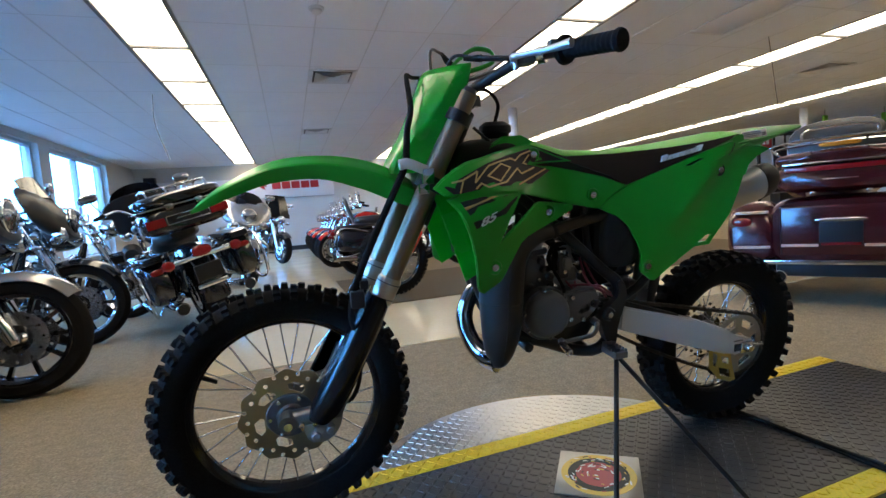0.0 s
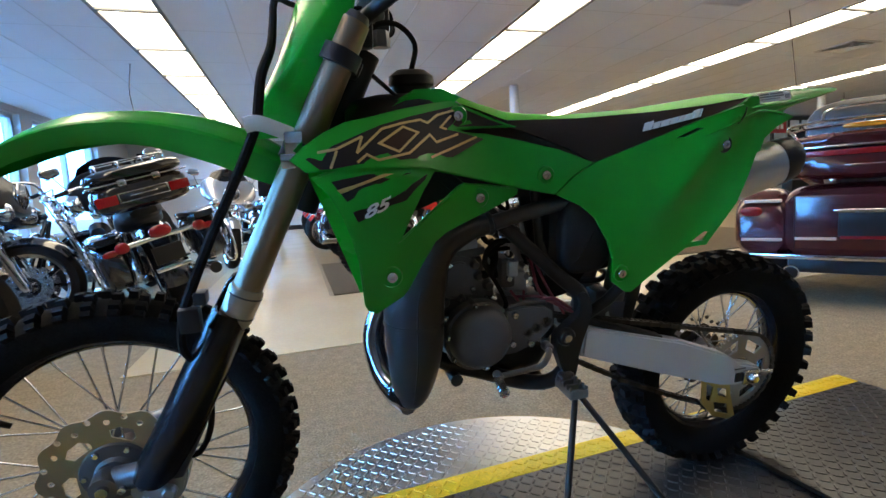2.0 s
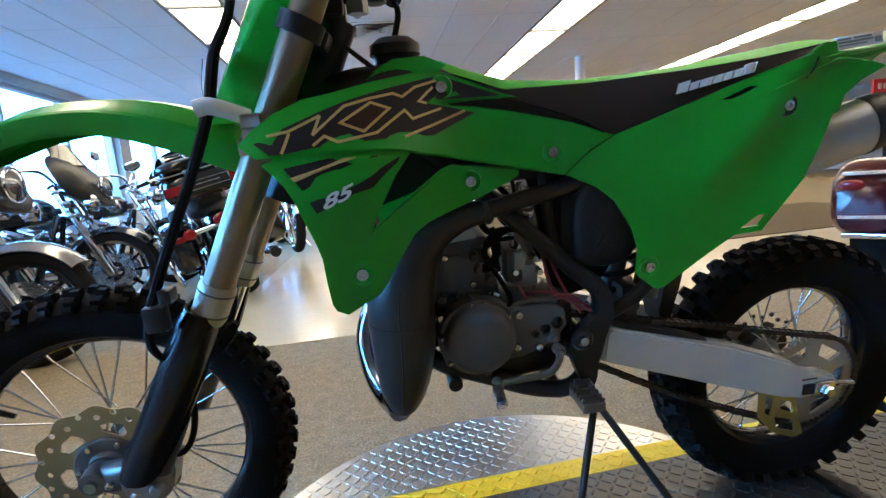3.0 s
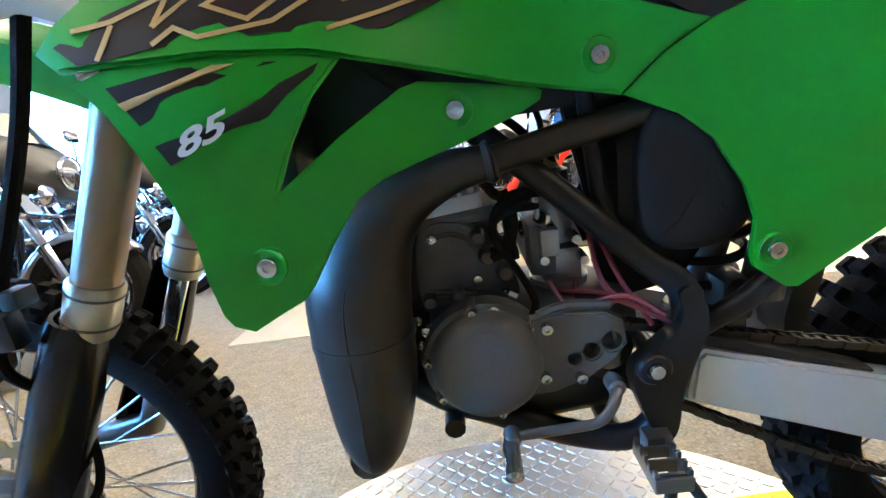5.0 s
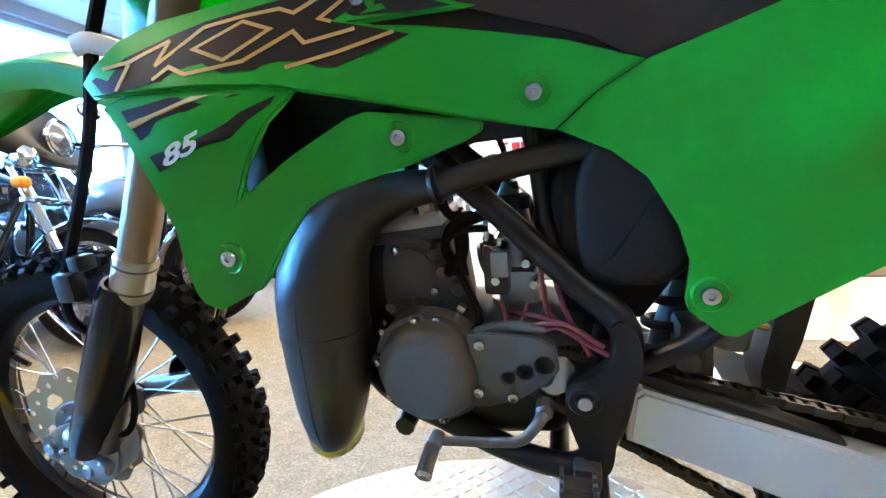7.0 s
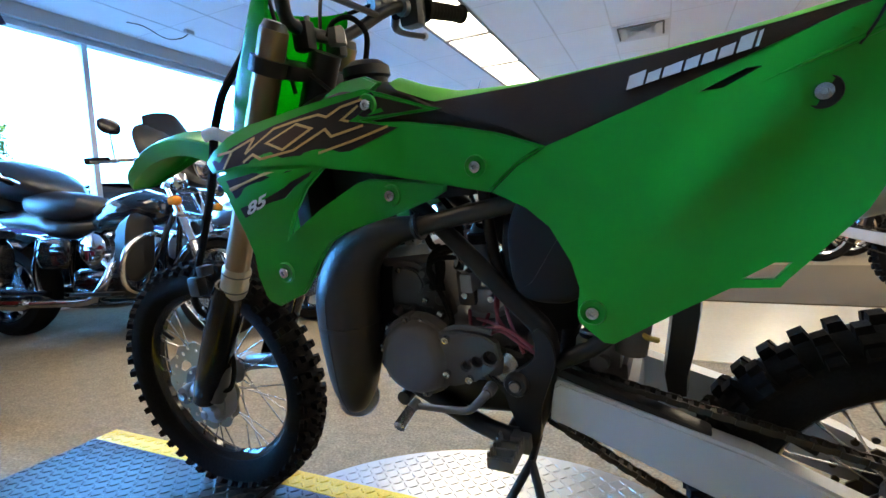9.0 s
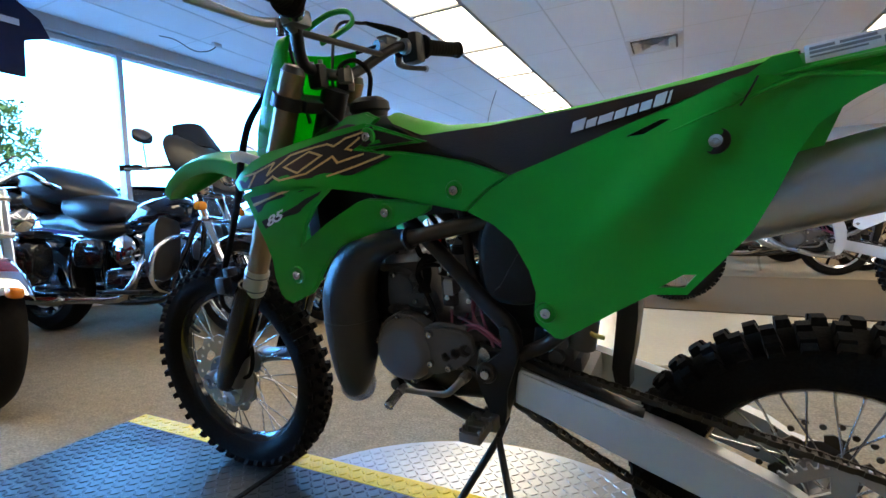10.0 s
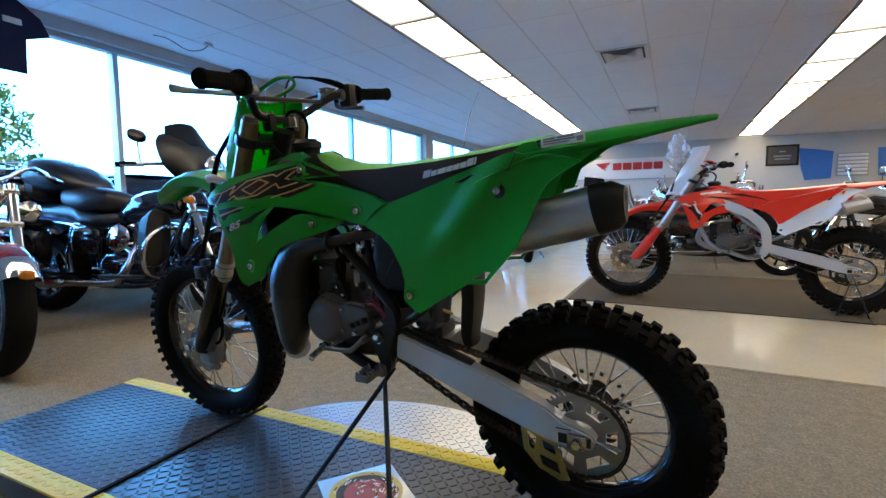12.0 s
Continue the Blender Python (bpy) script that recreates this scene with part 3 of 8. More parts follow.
WING = [(-0.302, 0.778), (-0.284, 0.795), (-0.257, 0.813), (-0.225, 0.827), (-0.188, 0.834), (-0.141, 0.845), (-0.09, 0.854), (-0.05, 0.859), (-0.025, 0.8505), (0.012, 0.836), (0.050, 0.8215), (0.068, 0.8165), (0.045, 0.8155), (0.005, 0.8155), (-0.038, 0.8125), (-0.03, 0.8095), (0.01, 0.806), (0.08, 0.792), (0.146, 0.776), (0.212, 0.752), (0.172, 0.73), (0.135, 0.699), (0.041, 0.719), (-0.039, 0.74), (-0.094, 0.753), (-0.115, 0.758), (-0.179, 0.762), (-0.238, 0.762), (-0.282, 0.762)]
LOBE = [(-0.277, 0.7545), (-0.254, 0.729), (-0.241, 0.703), (-0.229, 0.667), (-0.221, 0.632), (-0.219, 0.6), (-0.217, 0.568), (-0.2125, 0.557), (-0.199, 0.548), (-0.177, 0.558), (-0.155, 0.567), (-0.146, 0.577), (-0.123, 0.612), (-0.098, 0.645), (-0.078, 0.6565), (-0.05, 0.665), (-0.004, 0.677), (0.049, 0.695), (0.066, 0.7035), (0.068, 0.711), (0.062, 0.7145), (0.01, 0.7238), (-0.04, 0.7305), (-0.055, 0.7265), (-0.103, 0.6965), (-0.155, 0.66), (-0.138, 0.694), (-0.118, 0.727), (-0.094, 0.755), (-0.115, 0.763), (-0.179, 0.767), (-0.238, 0.767)]
SIDE = [(0.214, 0.752), (0.271, 0.77), (0.391, 0.81), (0.496, 0.844), (0.516, 0.848), (0.528, 0.844), (0.545, 0.838), (0.571, 0.84), (0.612, 0.833), (0.641, 0.824), (0.604, 0.806), (0.577, 0.784), (0.56, 0.756), (0.543, 0.715), (0.518, 0.665), (0.484, 0.625), (0.457, 0.594), (0.452, 0.587), (0.409, 0.583), (0.366, 0.557), (0.325, 0.531), (0.289, 0.508), (0.277, 0.509), (0.249, 0.531), (0.246, 0.541), (0.2495, 0.576), (0.24, 0.608), (0.214, 0.652), (0.184, 0.677), (0.137, 0.699), (0.174, 0.73)]
SIDE_HOLES = ([(0.418, 0.593), (0.448, 0.595), (0.462, 0.613), (0.447, 0.612)], [(0.378, 0.791), (0.4, 0.792), (0.432, 0.807), (0.42, 0.808)])


def side_y(x, z):
    """The side panel's face: a soft rib climbing towards the tail, hollow below it."""
    d = (x - 0.400) * 0.777 - (z - 0.722) * 0.63
    u = min(1, max(0, (z - 0.62) / 0.08))
    rib = 0.0115 * math.exp(-(d / 0.032) ** 2) * u
    dip = 0.006 * math.exp(-((d - 0.085) / 0.05) ** 2)
    lip = 0.005 * max(0, 1 - abs(z - 0.826 - 0.24 * (x - 0.5)) / 0.012) * min(1, max(0, (x - 0.47) / 0.03))
    return shroud_y(x, z) - 0.003 - rib + dip - lip


def decal(name, outline, mat_, parent, lift, mirror=False, fn=None, label="", holes=()):
    fn = fn or shroud_y
    return part(name, panel(B(), outline, lambda x, z: fn(x, z) - lift, 0.0012, 0, 2, mirror, holes), mat_, parent, label)


def bolt(parent, p, r=0.008, side=-1, cup=None):
    m = Matrix.Translation(p) @ (Matrix.Rotation(math.pi, 4, "Z") if side > 0 else Matrix.Identity(4))
    if cup:
        part("bolt_recess", lathe(B(), [(0.0, -0.001), (r * 1.55, -0.001), (r * 1.75, -0.0022), (r * 1.9, -0.0005), (r * 1.9, 0.002)], 20, m=m), cup, parent)
    b = part("bolt", lathe(B(), [(0.0, -0.0042), (r * 0.35, -0.0042), (r * 0.4, -0.0062), (r * 0.9, -0.0056), (r, -0.004), (r, 0.002)], 16, m=m), STEEL, parent)
    return b


def dirt_bike(name, root_m, label, c):
    """c: colours and options: plastic, seat_top, seat_side, side, plate, frame, graphics, two_stroke."""
    k = thing(name, root_m, label, "motorcycle", c.get("group", ""))
    P, frame_m = c["plastic"], c["frame"]
    STEER = Matrix.Translation((-0.6275, 0, 0)) @ pose(0, 0, 0, 0, 0, c["steer"]) @ Matrix.Translation((0.6275, 0, 0))
    # wheels
    moto_wheel("front_wheel", k, Matrix.Translation((-0.6275, 0, 0.286)) @ pose(0, 0, 0, 0, 0, c["steer"]), 0.2895, 0.212, 0.078, [(-0.009, 0, 0.015, 0.015), (0.009, 0, 0.015, 0.015), (-0.026, -26, 0.013, 0.017), (0.026, 26, 0.013, 0.017), (-0.035, -54, 0.010, 0.016), (0.035, 54, 0.010, 0.016)], 48, 32, -1, 0.106, RUBBER, c.get("rim", ALU), LEVER, None, c["two_stroke"])
    moto_wheel("rear_wheel", k, Matrix.Translation((0.6275, 0, 0.264)), 0.264, 0.174, 0.098, [(-0.014, 0, 0.022, 0.019), (0.014, 0, 0.022, 0.019), (-0.037, -24, 0.017, 0.021), (0.037, 24, 0.017, 0.021), (-0.046, -52, 0.012, 0.019), (0.046, 52, 0.012, 0.019)], 40, 32, 1, 0.092, RUBBER, c.get("rim", ALU), SATIN, (0.093, -0.072, SATIN), c["two_stroke"])
    # fork: outer tubes, guards, stanchions, axle lugs
    d = Vector((-0.207, 0, -0.419)).normalized()
    top = Vector((-0.196, 0, 0.968))
    for s in (-1, 1):
        o = Vector((0, s * 0.088, 0))
        f = part("fork_tube", tube(B(), [top + o, top + o + d * 0.40, top + o + d * 0.405, top + o + d * 0.47], [0.0225, 0.0225, 0.0222, 0.0222], 24), c.get("fork", FORKTUBE), k, "satin bronze-grey fork tube")
        part("end_collar", tube(B(), [top + o + d * 0.425, top + o + d * 0.43, top + o + d * 0.478, top + o + d * 0.487], [0.0235, 0.0262, 0.0250, 0.0222], 24), COLLAR, f, "brushed alloy collar")
        for t_ in (0.436, 0.470):
            part("collar_ring", tube(B(), [top + o + d * t_, top + o + d * (t_ + 0.0025)], 0.0268 if t_ < 0.45 else 0.0262, 24), ENGINE, f)
        part("cap", tube(B(), [top + o - d * 0.012, top + o + d * 0.001], [0.017, 0.0215], 16), ENGINE, f)
        part("stanchion", tube(B(), [top + o + d * 0.47, top + o + d * 0.70], 0.0165, 16), CHROME, f)
        g = B()
        secs = []
        for t, wx, wy, off in ((0.470, 0.024, 0.026, -0.010), (0.490, 0.029, 0.030, -0.010), (0.56, 0.033, 0.033, -0.011), (0.66, 0.034, 0.033, -0.015), (0.745, 0.033, 0.030, -0.022), (0.775, 0.024, 0.024, -0.028)):
            q = top + o + d * t + Vector((off * 0.9, s * 0.004, -off * 0.44))
            ax = Vector((0.9, 0, -0.44))
            secs.append([q + ax * (wx * math.cos(a)) + Vector((0, s * wy * math.sin(a), 0)) for a in np.linspace(-0.35, math.pi + 0.35, 12)] + [q + ax * ((wx - 0.004) * math.cos(a)) + Vector((0, s * (wy - 0.004) * math.sin(a), 0)) for a in np.linspace(math.pi + 0.35, -0.35, 12)])
        part("fork_guard", loft(g, secs), c.get("guard", GUARD), k, c.get("guard_label", "glossy black fork guard"))
        lug = B()
        tube(lug, [top + o + d * 0.66, top + o + d * 0.745, Vector((-0.6275, s * 0.075, 0.286))], [0.020, 0.021, 0.020], 14)
        lathe(lug, [(0.0, -0.02), (0.020, -0.02), (0.023, 0), (0.020, 0.02), (0.0, 0.02)], 18, m=Matrix.Translation((-0.6275, s * 0.078, 0.286)))
        part("axle_lug", lug, LEVER, k, "cast grey axle lug")
        bolt(k, (-0.600, s * 0.101, 0.285), 0.006, s)
        bolt(k, (-0.572, s * 0.101, 0.283), 0.006, s)
    part("axle", tube(B(), [(-0.6275, -0.105, 0.286), (-0.6275, 0.105, 0.286)], 0.009, 12), STEEL, k)
    for t, hgt in ((0.055, 0.024), (0.205, 0.030)):
        q = top + d * t
        cb_ = B()
        mm = Matrix.Translation(q) @ Matrix.Rotation(math.atan2(0.207, 0.419), 4, "Y")
        box(cb_, (0.005, 0, 0), (0.060, 0.15, hgt), 0.006, mm)
        for s in (-1, 1):
            tube(cb_, [q + Vector((0, s * 0.088, 0)) - d * hgt * 0.5, q + Vector((0, s * 0.088, 0)) + d * hgt * 0.5], 0.030, 20)
        part("triple_clamp", cb_, BLACK, k)
    part("steering_stem", tube(B(), [top + d * 0.03 + Vector((0.035, 0, 0)), top + d * 0.31 + Vector((0.035, 0, 0))], 0.027, 18), frame_m, k)
    part("stem_nut", lathe(B(), [(0.0, 0.012), (0.014, 0.012), (0.016, 0), (0.016, -0.014), (0, -0.014)], 6, m=Matrix.Translation(top + Vector((0.05, 0, -0.005))) @ pose(0, 0, 0, 90, 0, 0)), LEVER, k)
    # brake caliper and hose on the fork's left leg
    cal = panel(B(), corner_cut([(-0.600, 0.272), (-0.588, 0.228), (-0.552, 0.222), (-0.522, 0.244), (-0.508, 0.288), (-0.518, 0.322), (-0.536, 0.326), (-0.548, 0.300), (-0.575, 0.284)], 1), lambda x, z: -0.088, 0.034, 0.006, 1)
    box(cal, (-0.556, -0.090, 0.255), (0.040, 0.014, 0.030), 0.005)
    for x_, z_, r_ in ((-0.572, 0.248, 0.011), (-0.540, 0.258, 0.011), (-0.524, 0.300, 0.007)):
        lathe(cal, [(0.0, -0.012), (r_ * 0.7, -0.012), (r_, -0.008), (r_, 0.002), (0, 0.002)], 16, m=Matrix.Translation((x_, -0.089, z_)))
    tube(cal, [(-0.530, -0.09, 0.318), (-0.516, -0.094, 0.336)], 0.006, 10)
    part("brake_caliper", cal, SATIN, k, "grey cast front brake caliper")
    hose = [(-0.152, 0.135, 1.042), (-0.215, 0.118, 1.032), (-0.275, 0.070, 1.024), (-0.300, 0.022, 1.022), (-0.308, -0.008, 1.008), (-0.311, -0.036, 0.975), (-0.316, -0.066, 0.935), (-0.331, -0.090, 0.895), (-0.338, -0.106, 0.855), (-0.346, -0.114, 0.82), (-0.386, -0.107, 0.74), (-0.428, -0.108, 0.66), (-0.468, -0.118, 0.57), (-0.478, -0.122, 0.515), (-0.468, -0.100, 0.470), (-0.462, -0.082, 0.410), (-0.470, -0.080, 0.350), (-0.490, -0.085, 0.315), (-0.516, -0.092, 0.320)]
    part("brake_hose", tube(B(), hose, [0.004, 0.004, 0.0045, 0.005, 0.0055, 0.006, 0.0065, 0.007] + [0.0072] * 5 + [0.006, 0.005, 0.005, 0.005, 0.005, 0.005], 8, 6), RUBBER, k)
    part("hose_clip", box(box(B(), (-0.462, -0.122, 0.556), (0.030, 0.022, 0.038), 0.006), (-0.446, -0.112, 0.585), (0.018, 0.026, 0.020), 0.004), BLACK, k, "bent black hose clip")
    hc = B()
    tube(hc, [(-0.358, -0.122, 0.826), (-0.338, -0.120, 0.828), (-0.298, -0.108, 0.812)], 0.011, 10, 4, ((0, 1, 0), 0.55))
    part("hose_guide", hc, WHITEPL, k, "white plastic hose guide")
    part("guide_bracket", box(box(B(), (-0.296, -0.112, 0.800), (0.026, 0.012, 0.034), 0.003), (-0.306, -0.112, 0.775), (0.022, 0.014, 0.022), 0.004), CHROME, k)
    # front fender
    st = [(-0.772, 0.752, 0.020, 0.004), (-0.745, 0.775, 0.042, 0.018), (-0.70, 0.804, 0.058, 0.029), (-0.61, 0.843, 0.067, 0.040), (-0.515, 0.852, 0.069, 0.045), (-0.43, 0.842, 0.070, 0.060), (-0.36, 0.818, 0.066, 0.068), (-0.315, 0.792, 0.056, 0.060)]
    st = catmull(st, 4)
    fb = B()
    secs = []
    for x, z, w, dr in st:
        half = [(0.84, 1.0), (0.93, 0.76), (0.99, 0.48), (1.0, 0.40), (0.97, 0.33), (0.80, 0.20), (0.52, 0.10), (0.44, 0.02), (0.22, 0.0)]
        line = [(-q, e) for q, e in half] + [(0.0, 0.0)] + half[::-1]
        secs.append([(x, q * w, z - dr * e) for q, e in line] + [(x, q * (w - 0.003), z - 0.0035 - dr * e) for q, e in reversed(line)])
    part("front_fender", loft(fb, secs), P, k, smooth=28)
    # front number plate
    nb = B()
    # each level: height at the rear edge and at the front, then x and half width of rear edge and side crease, and x of the front
    lev = [(0.808, 0.806, -0.285, 0.072, -0.356, 0.060, -0.368), (0.832, 0.830, -0.272, 0.082, -0.348, 0.070, -0.357), (0.875, 0.872, -0.246, 0.091, -0.318, 0.086, -0.334), (0.92, 0.918, -0.222, 0.097, -0.282, 0.097, -0.311), (0.97, 0.968, -0.205, 0.100, -0.246, 0.102, -0.289), (1.010, 1.008, -0.194, 0.101, -0.220, 0.104, -0.273), (1.025, 1.021, -0.191, 0.099, -0.211, 0.102, -0.267), (1.029, 1.024, -0.190, 0.096, -0.208, 0.099, -0.262)]
    secs = []
    for zr, zf, xr, wr, xc, wc, xf in lev:
        half = [(xr, wr, zr), (xc + 0.006, wc + 0.001, (zr + zf) / 2), (xc - 0.004, wc - 0.003, (zr + zf) / 2), (xc * 0.4 + xf * 0.6 - 0.006, wc * 0.66, zf), (xf - 0.001, wc * 0.32, zf)]
        o = [(x, -y, z) for x, y, z in half] + [(xf - 0.003, 0, zf)] + [(x, y, z) for x, y, z in half[::-1]]
        inn = [(x + 0.004, y * 0.955, z) for x, y, z in o]
        secs.append(o + inn[::-1])
    part("number_plate", loft(nb, secs), c.get("thin", c["plate"]), k, smooth=35)
    loop = [(-0.215, -0.055, 1.030), (-0.190, -0.040, 1.050), (-0.151, -0.020, 1.072), (-0.112, -0.015, 1.069), (-0.102, -0.015, 1.050), (-0.125, -0.022, 1.036), (-0.170, -0.030, 1.022)]
    part("plate_strap", tube(B(), loop, 0.0055, 8, 5, ((1, 0, 0), 0.4)), P, k)
    # handlebar with grips, levers and controls
    bar = [(-0.018, -0.335, 1.023), (-0.048, -0.217, 1.030), (-0.100, -0.165, 1.024), (-0.172, -0.085, 0.982), (-0.182, -0.03, 0.972), (-0.184, 0.03, 0.973), (-0.178, 0.088, 0.988), (-0.138, 0.165, 1.036), (-0.110, 0.225, 1.045), (-0.076, 0.350, 1.050)]
    hb = part("handlebar", tube(B(), bar, 0.011, 12, 5), BLACK, k, "matt black tubular handlebar")
    part("crossbar", tube(B(), [(-0.118, -0.140, 1.012), (-0.150, 0.145, 1.022)], 0.006, 10), BLACK, hb)
    for s, a, b in ((-1, (-0.048, -0.225, 1.030), (-0.010, -0.351, 1.022)), (1, (-0.107, 0.240, 1.045), (-0.072, 0.364, 1.051))):
        g = B()
        pts = [Vector(a).lerp(Vector(b), t) for t in [0, 0.03, 0.08, 0.10] + [0.12 + 0.02 * q_ for q_ in range(41)] + [0.94, 0.97, 1.0]]
        tube(g, pts, [0.027, 0.028, 0.026, 0.0165] + [0.0165 + 0.0012 * (q_ % 4 < 2) for q_ in range(41)] + [0.020, 0.020, 0.018], 18)
        part("grip", g, RUBBER, hb, "ribbed black rubber grip")
    part("clutch_lever", tube(B(), [(-0.108, -0.150, 1.024), (-0.136, -0.185, 1.022), (-0.136, -0.225, 1.020), (-0.116, -0.300, 1.016), (-0.105, -0.347, 1.016)], [0.006, 0.006, 0.0045, 0.005, 0.0065], 10, 4, ((0, 0, 1), 1.3)), ALU, hb, "polished alloy clutch lever")
    part("lever_perch", box(tube(B(), [(-0.118, -0.150, 1.018), (-0.098, -0.178, 1.022)], 0.012, 14), (-0.098, -0.165, 1.024), (0.030, 0.044, 0.026), 0.007), LEVER, hb, "bright alloy lever perch")
    part("perch_clamp", tube(B(), [(-0.080, -0.185, 1.027), (-0.070, -0.196, 1.028)], 0.0165, 16), STEEL, hb)
    part("lever_pivot", tube(B(), [(-0.124, -0.176, 1.026), (-0.124, -0.176, 1.002)], 0.006, 10), STEEL, hb)
    part("kill_switch", box(B(), (-0.062, -0.212, 1.040), (0.022, 0.018, 0.022), 0.004), BLACK, hb)
    part("cable_boot", tube(B(), [(-0.17, -0.11, 1.035), (-0.20, -0.085, 1.038)], [0.008, 0.004], 10), RUBBER, hb)
    part("cable_adjuster", tube(B(), [(-0.118, -0.16, 1.026), (-0.17, -0.11, 1.035)], 0.006, 10), BLACK, hb)
    part("throttle_housing", box(B(), (-0.116, 0.216, 1.040), (0.048, 0.042, 0.070), 0.016), BLACK, hb)
    part("brake_lever", tube(B(), [(-0.140, 0.190, 1.028), (-0.158, 0.215, 1.015), (-0.162, 0.26, 1.012), (-0.152, 0.325, 1.015)], [0.009, 0.008, 0.006, 0.006], 10, 4), BLACK, hb, "black brake lever with a bright ball end")
    part("lever_ball", lathe(B(), [(0.0, -0.009), (0.006, -0.006), (0.009, 0.0), (0.006, 0.006), (0.0, 0.009)], 14, m=Matrix.Translation((-0.152, 0.330, 1.015))), ALU, hb)
    part("master_cylinder", box(tube(B(), [(-0.156, 0.130, 1.040), (-0.140, 0.195, 1.046)], 0.012, 14), (-0.148, 0.162, 1.050), (0.026, 0.040, 0.016), 0.005), LEVER, hb, "alloy brake master cylinder")
    part("reservoir_lid", box(B(), (-0.148, 0.162, 1.0595), (0.028, 0.042, 0.005), 0.002), ENGINE, hb)
    part("throttle_clamp", tube(B(), [(-0.124, 0.185, 1.041), (-0.121, 0.196, 1.042)], 0.017, 16), LEVER, hb)
    part("throttle_boot", tube(B(), [(-0.118, 0.205, 1.062), (-0.134, 0.196, 1.074), (-0.154, 0.180, 1.083), (-0.182, 0.135, 1.093)], [0.010, 0.009, 0.008, 0.004], 12), RUBBER, hb, "black rubber cable boot")
    for s in (-1, 1):
        part("bar_clamp", box(B(), (-0.181, s * 0.040, 0.962), (0.034, 0.024, 0.046), 0.008), BLACK, hb)
        for e_ in (-0.011, 0.011):
            part("clamp_bolt", tube(B(), [(-0.181 + e_, s * 0.040, 0.983), (-0.181 + e_, s * 0.040, 0.991)], 0.0045, 8), LEVER, hb)
    for a_, b_, c_ in (((-0.17, -0.11, 1.035), (-0.225, -0.06, 1.035), (-0.222, -0.035, 0.88)), ((-0.182, 0.135, 1.093), (-0.226, 0.085, 1.078), (-0.226, 0.04, 0.90))):
        part("control_cable", tube(B(), [a_, b_, c_], 0.0035, 8, 8), BLACK, hb)
    # tank, cap, breather
    tk = B()
    secs = []
    for x, zc, hz, wy in ((-0.215, 0.815, 0.035, 0.045), (-0.20, 0.82, 0.046, 0.062), (-0.16, 0.822, 0.052, 0.078), (-0.10, 0.825, 0.052, 0.084), (-0.05, 0.825, 0.050, 0.076), (-0.01, 0.815, 0.04, 0.066), (0.02, 0.80, 0.02, 0.05)):
        secs.append(oval((x, 0, zc), wy, hz, 20, 3.0))
    part("fuel_tank", loft(tk, secs), c.get("tank", BLACK), k)
    for s in (False, True):
        part("tank_cover", panel(B(), [(-0.165, 0.84), (-0.135, 0.862), (-0.105, 0.878), (-0.060, 0.880), (-0.030, 0.866), (-0.045, 0.855), (-0.09, 0.850)], lambda x, z: -0.078 + (z - 0.84) * 0.35, 0.008, 0.003, 1, s), P, k)
    for s in (False, True):
        part("tank_skirt", panel(B(), [(-0.165, 0.80), (-0.165, 0.665), (-0.10, 0.685), (-0.06, 0.700), (0.02, 0.690), (0.10, 0.694), (0.20, 0.700), (0.24, 0.72), (0.20, 0.76), (0.02, 0.80)], lambda x, z: -0.058, 0.006, 0.002, 1, s), BLACK, k)
    for s in (False, True):
        part("seat_base", panel(B(), [(-0.062, 0.800), (-0.035, 0.848), (0.03, 0.830), (0.09, 0.808), (0.170, 0.776), (0.205, 0.752), (0.19, 0.70), (0.10, 0.715), (0.0, 0.735)], lambda x, z: shroud_y(x, z) + 0.004, 0.005, 0.002, 1, s), SEATBLACK, k)
    part("tank_cap", lathe(B(), [(0.0, 0.040), (0.024, 0.040), (0.030, 0.036), (0.038, 0.030), (0.039, 0.016), (0.034, 0.012), (0.030, -0.01), (0, -0.01)], 28, m=Matrix.Translation((-0.097, 0, 0.874)) @ pose(0, 0, 0, 90, 0, 0)), BLACK, k, "black screw fuel cap")
    part("breather_hose", tube(B(), [(-0.097, 0, 0.91), (-0.088, 0, 0.955), (-0.115, 0, 0.985), (-0.150, 0, 0.985), (-0.165, 0.0, 0.965)], 0.0045, 8, 5), RUBBER, k)
    # radiators and shrouds
    for s in (-1, 1):
        rd = box(B(), (-0.165, s * 0.080, 0.675), (0.030, 0.085, 0.18), 0.006)
        part("radiator", rd, BLACK, k)
        mi = s > 0
        part("shroud", panel(B(), LOBE, shroud_y, 0.006, 0.0025, 2, mi), P, k, smooth=35)
        wing = part("shroud_wing", panel(B(), WING, lambda x, z: shroud_y(x, z) - 0.006, 0.008, 0.0035, 2, mi), c.get("wing", P), k, smooth=35)
        sd = part("side_panel", panel(B(), SIDE, side_y, 0.006, 0.003, 6, mi, SIDE_HOLES, 0.014), c["side"], k, smooth=35)
        for (x, z) in ((-0.174, 0.604), (-0.0115, 0.704)):
            bolt(k, (x, s * (-shroud_y(x, z)), z), 0.0085, s, P)
        for (x, z, e) in ((-0.043, 0.835, 0.006), (0.117, 0.734, 0.006), (0.265, 0.547, 0.004), (0.480, 0.776, 0.0052)):
            bolt(k, (x, s * (-shroud_y(x, z) + e), z), 0.0085, s, c.get("wing", P) if x < 0.2 else BLACK if x > 0.4 else c["side"])
        lip = catmull([(0.430, 0.791, 0.0008), (0.487, 0.812, 0.0022), (0.543, 0.8325, 0.0030), (0.571, 0.8375, 0.0030), (0.612, 0.8315, 0.0026), (0.636, 0.825, 0.0016)], 4)
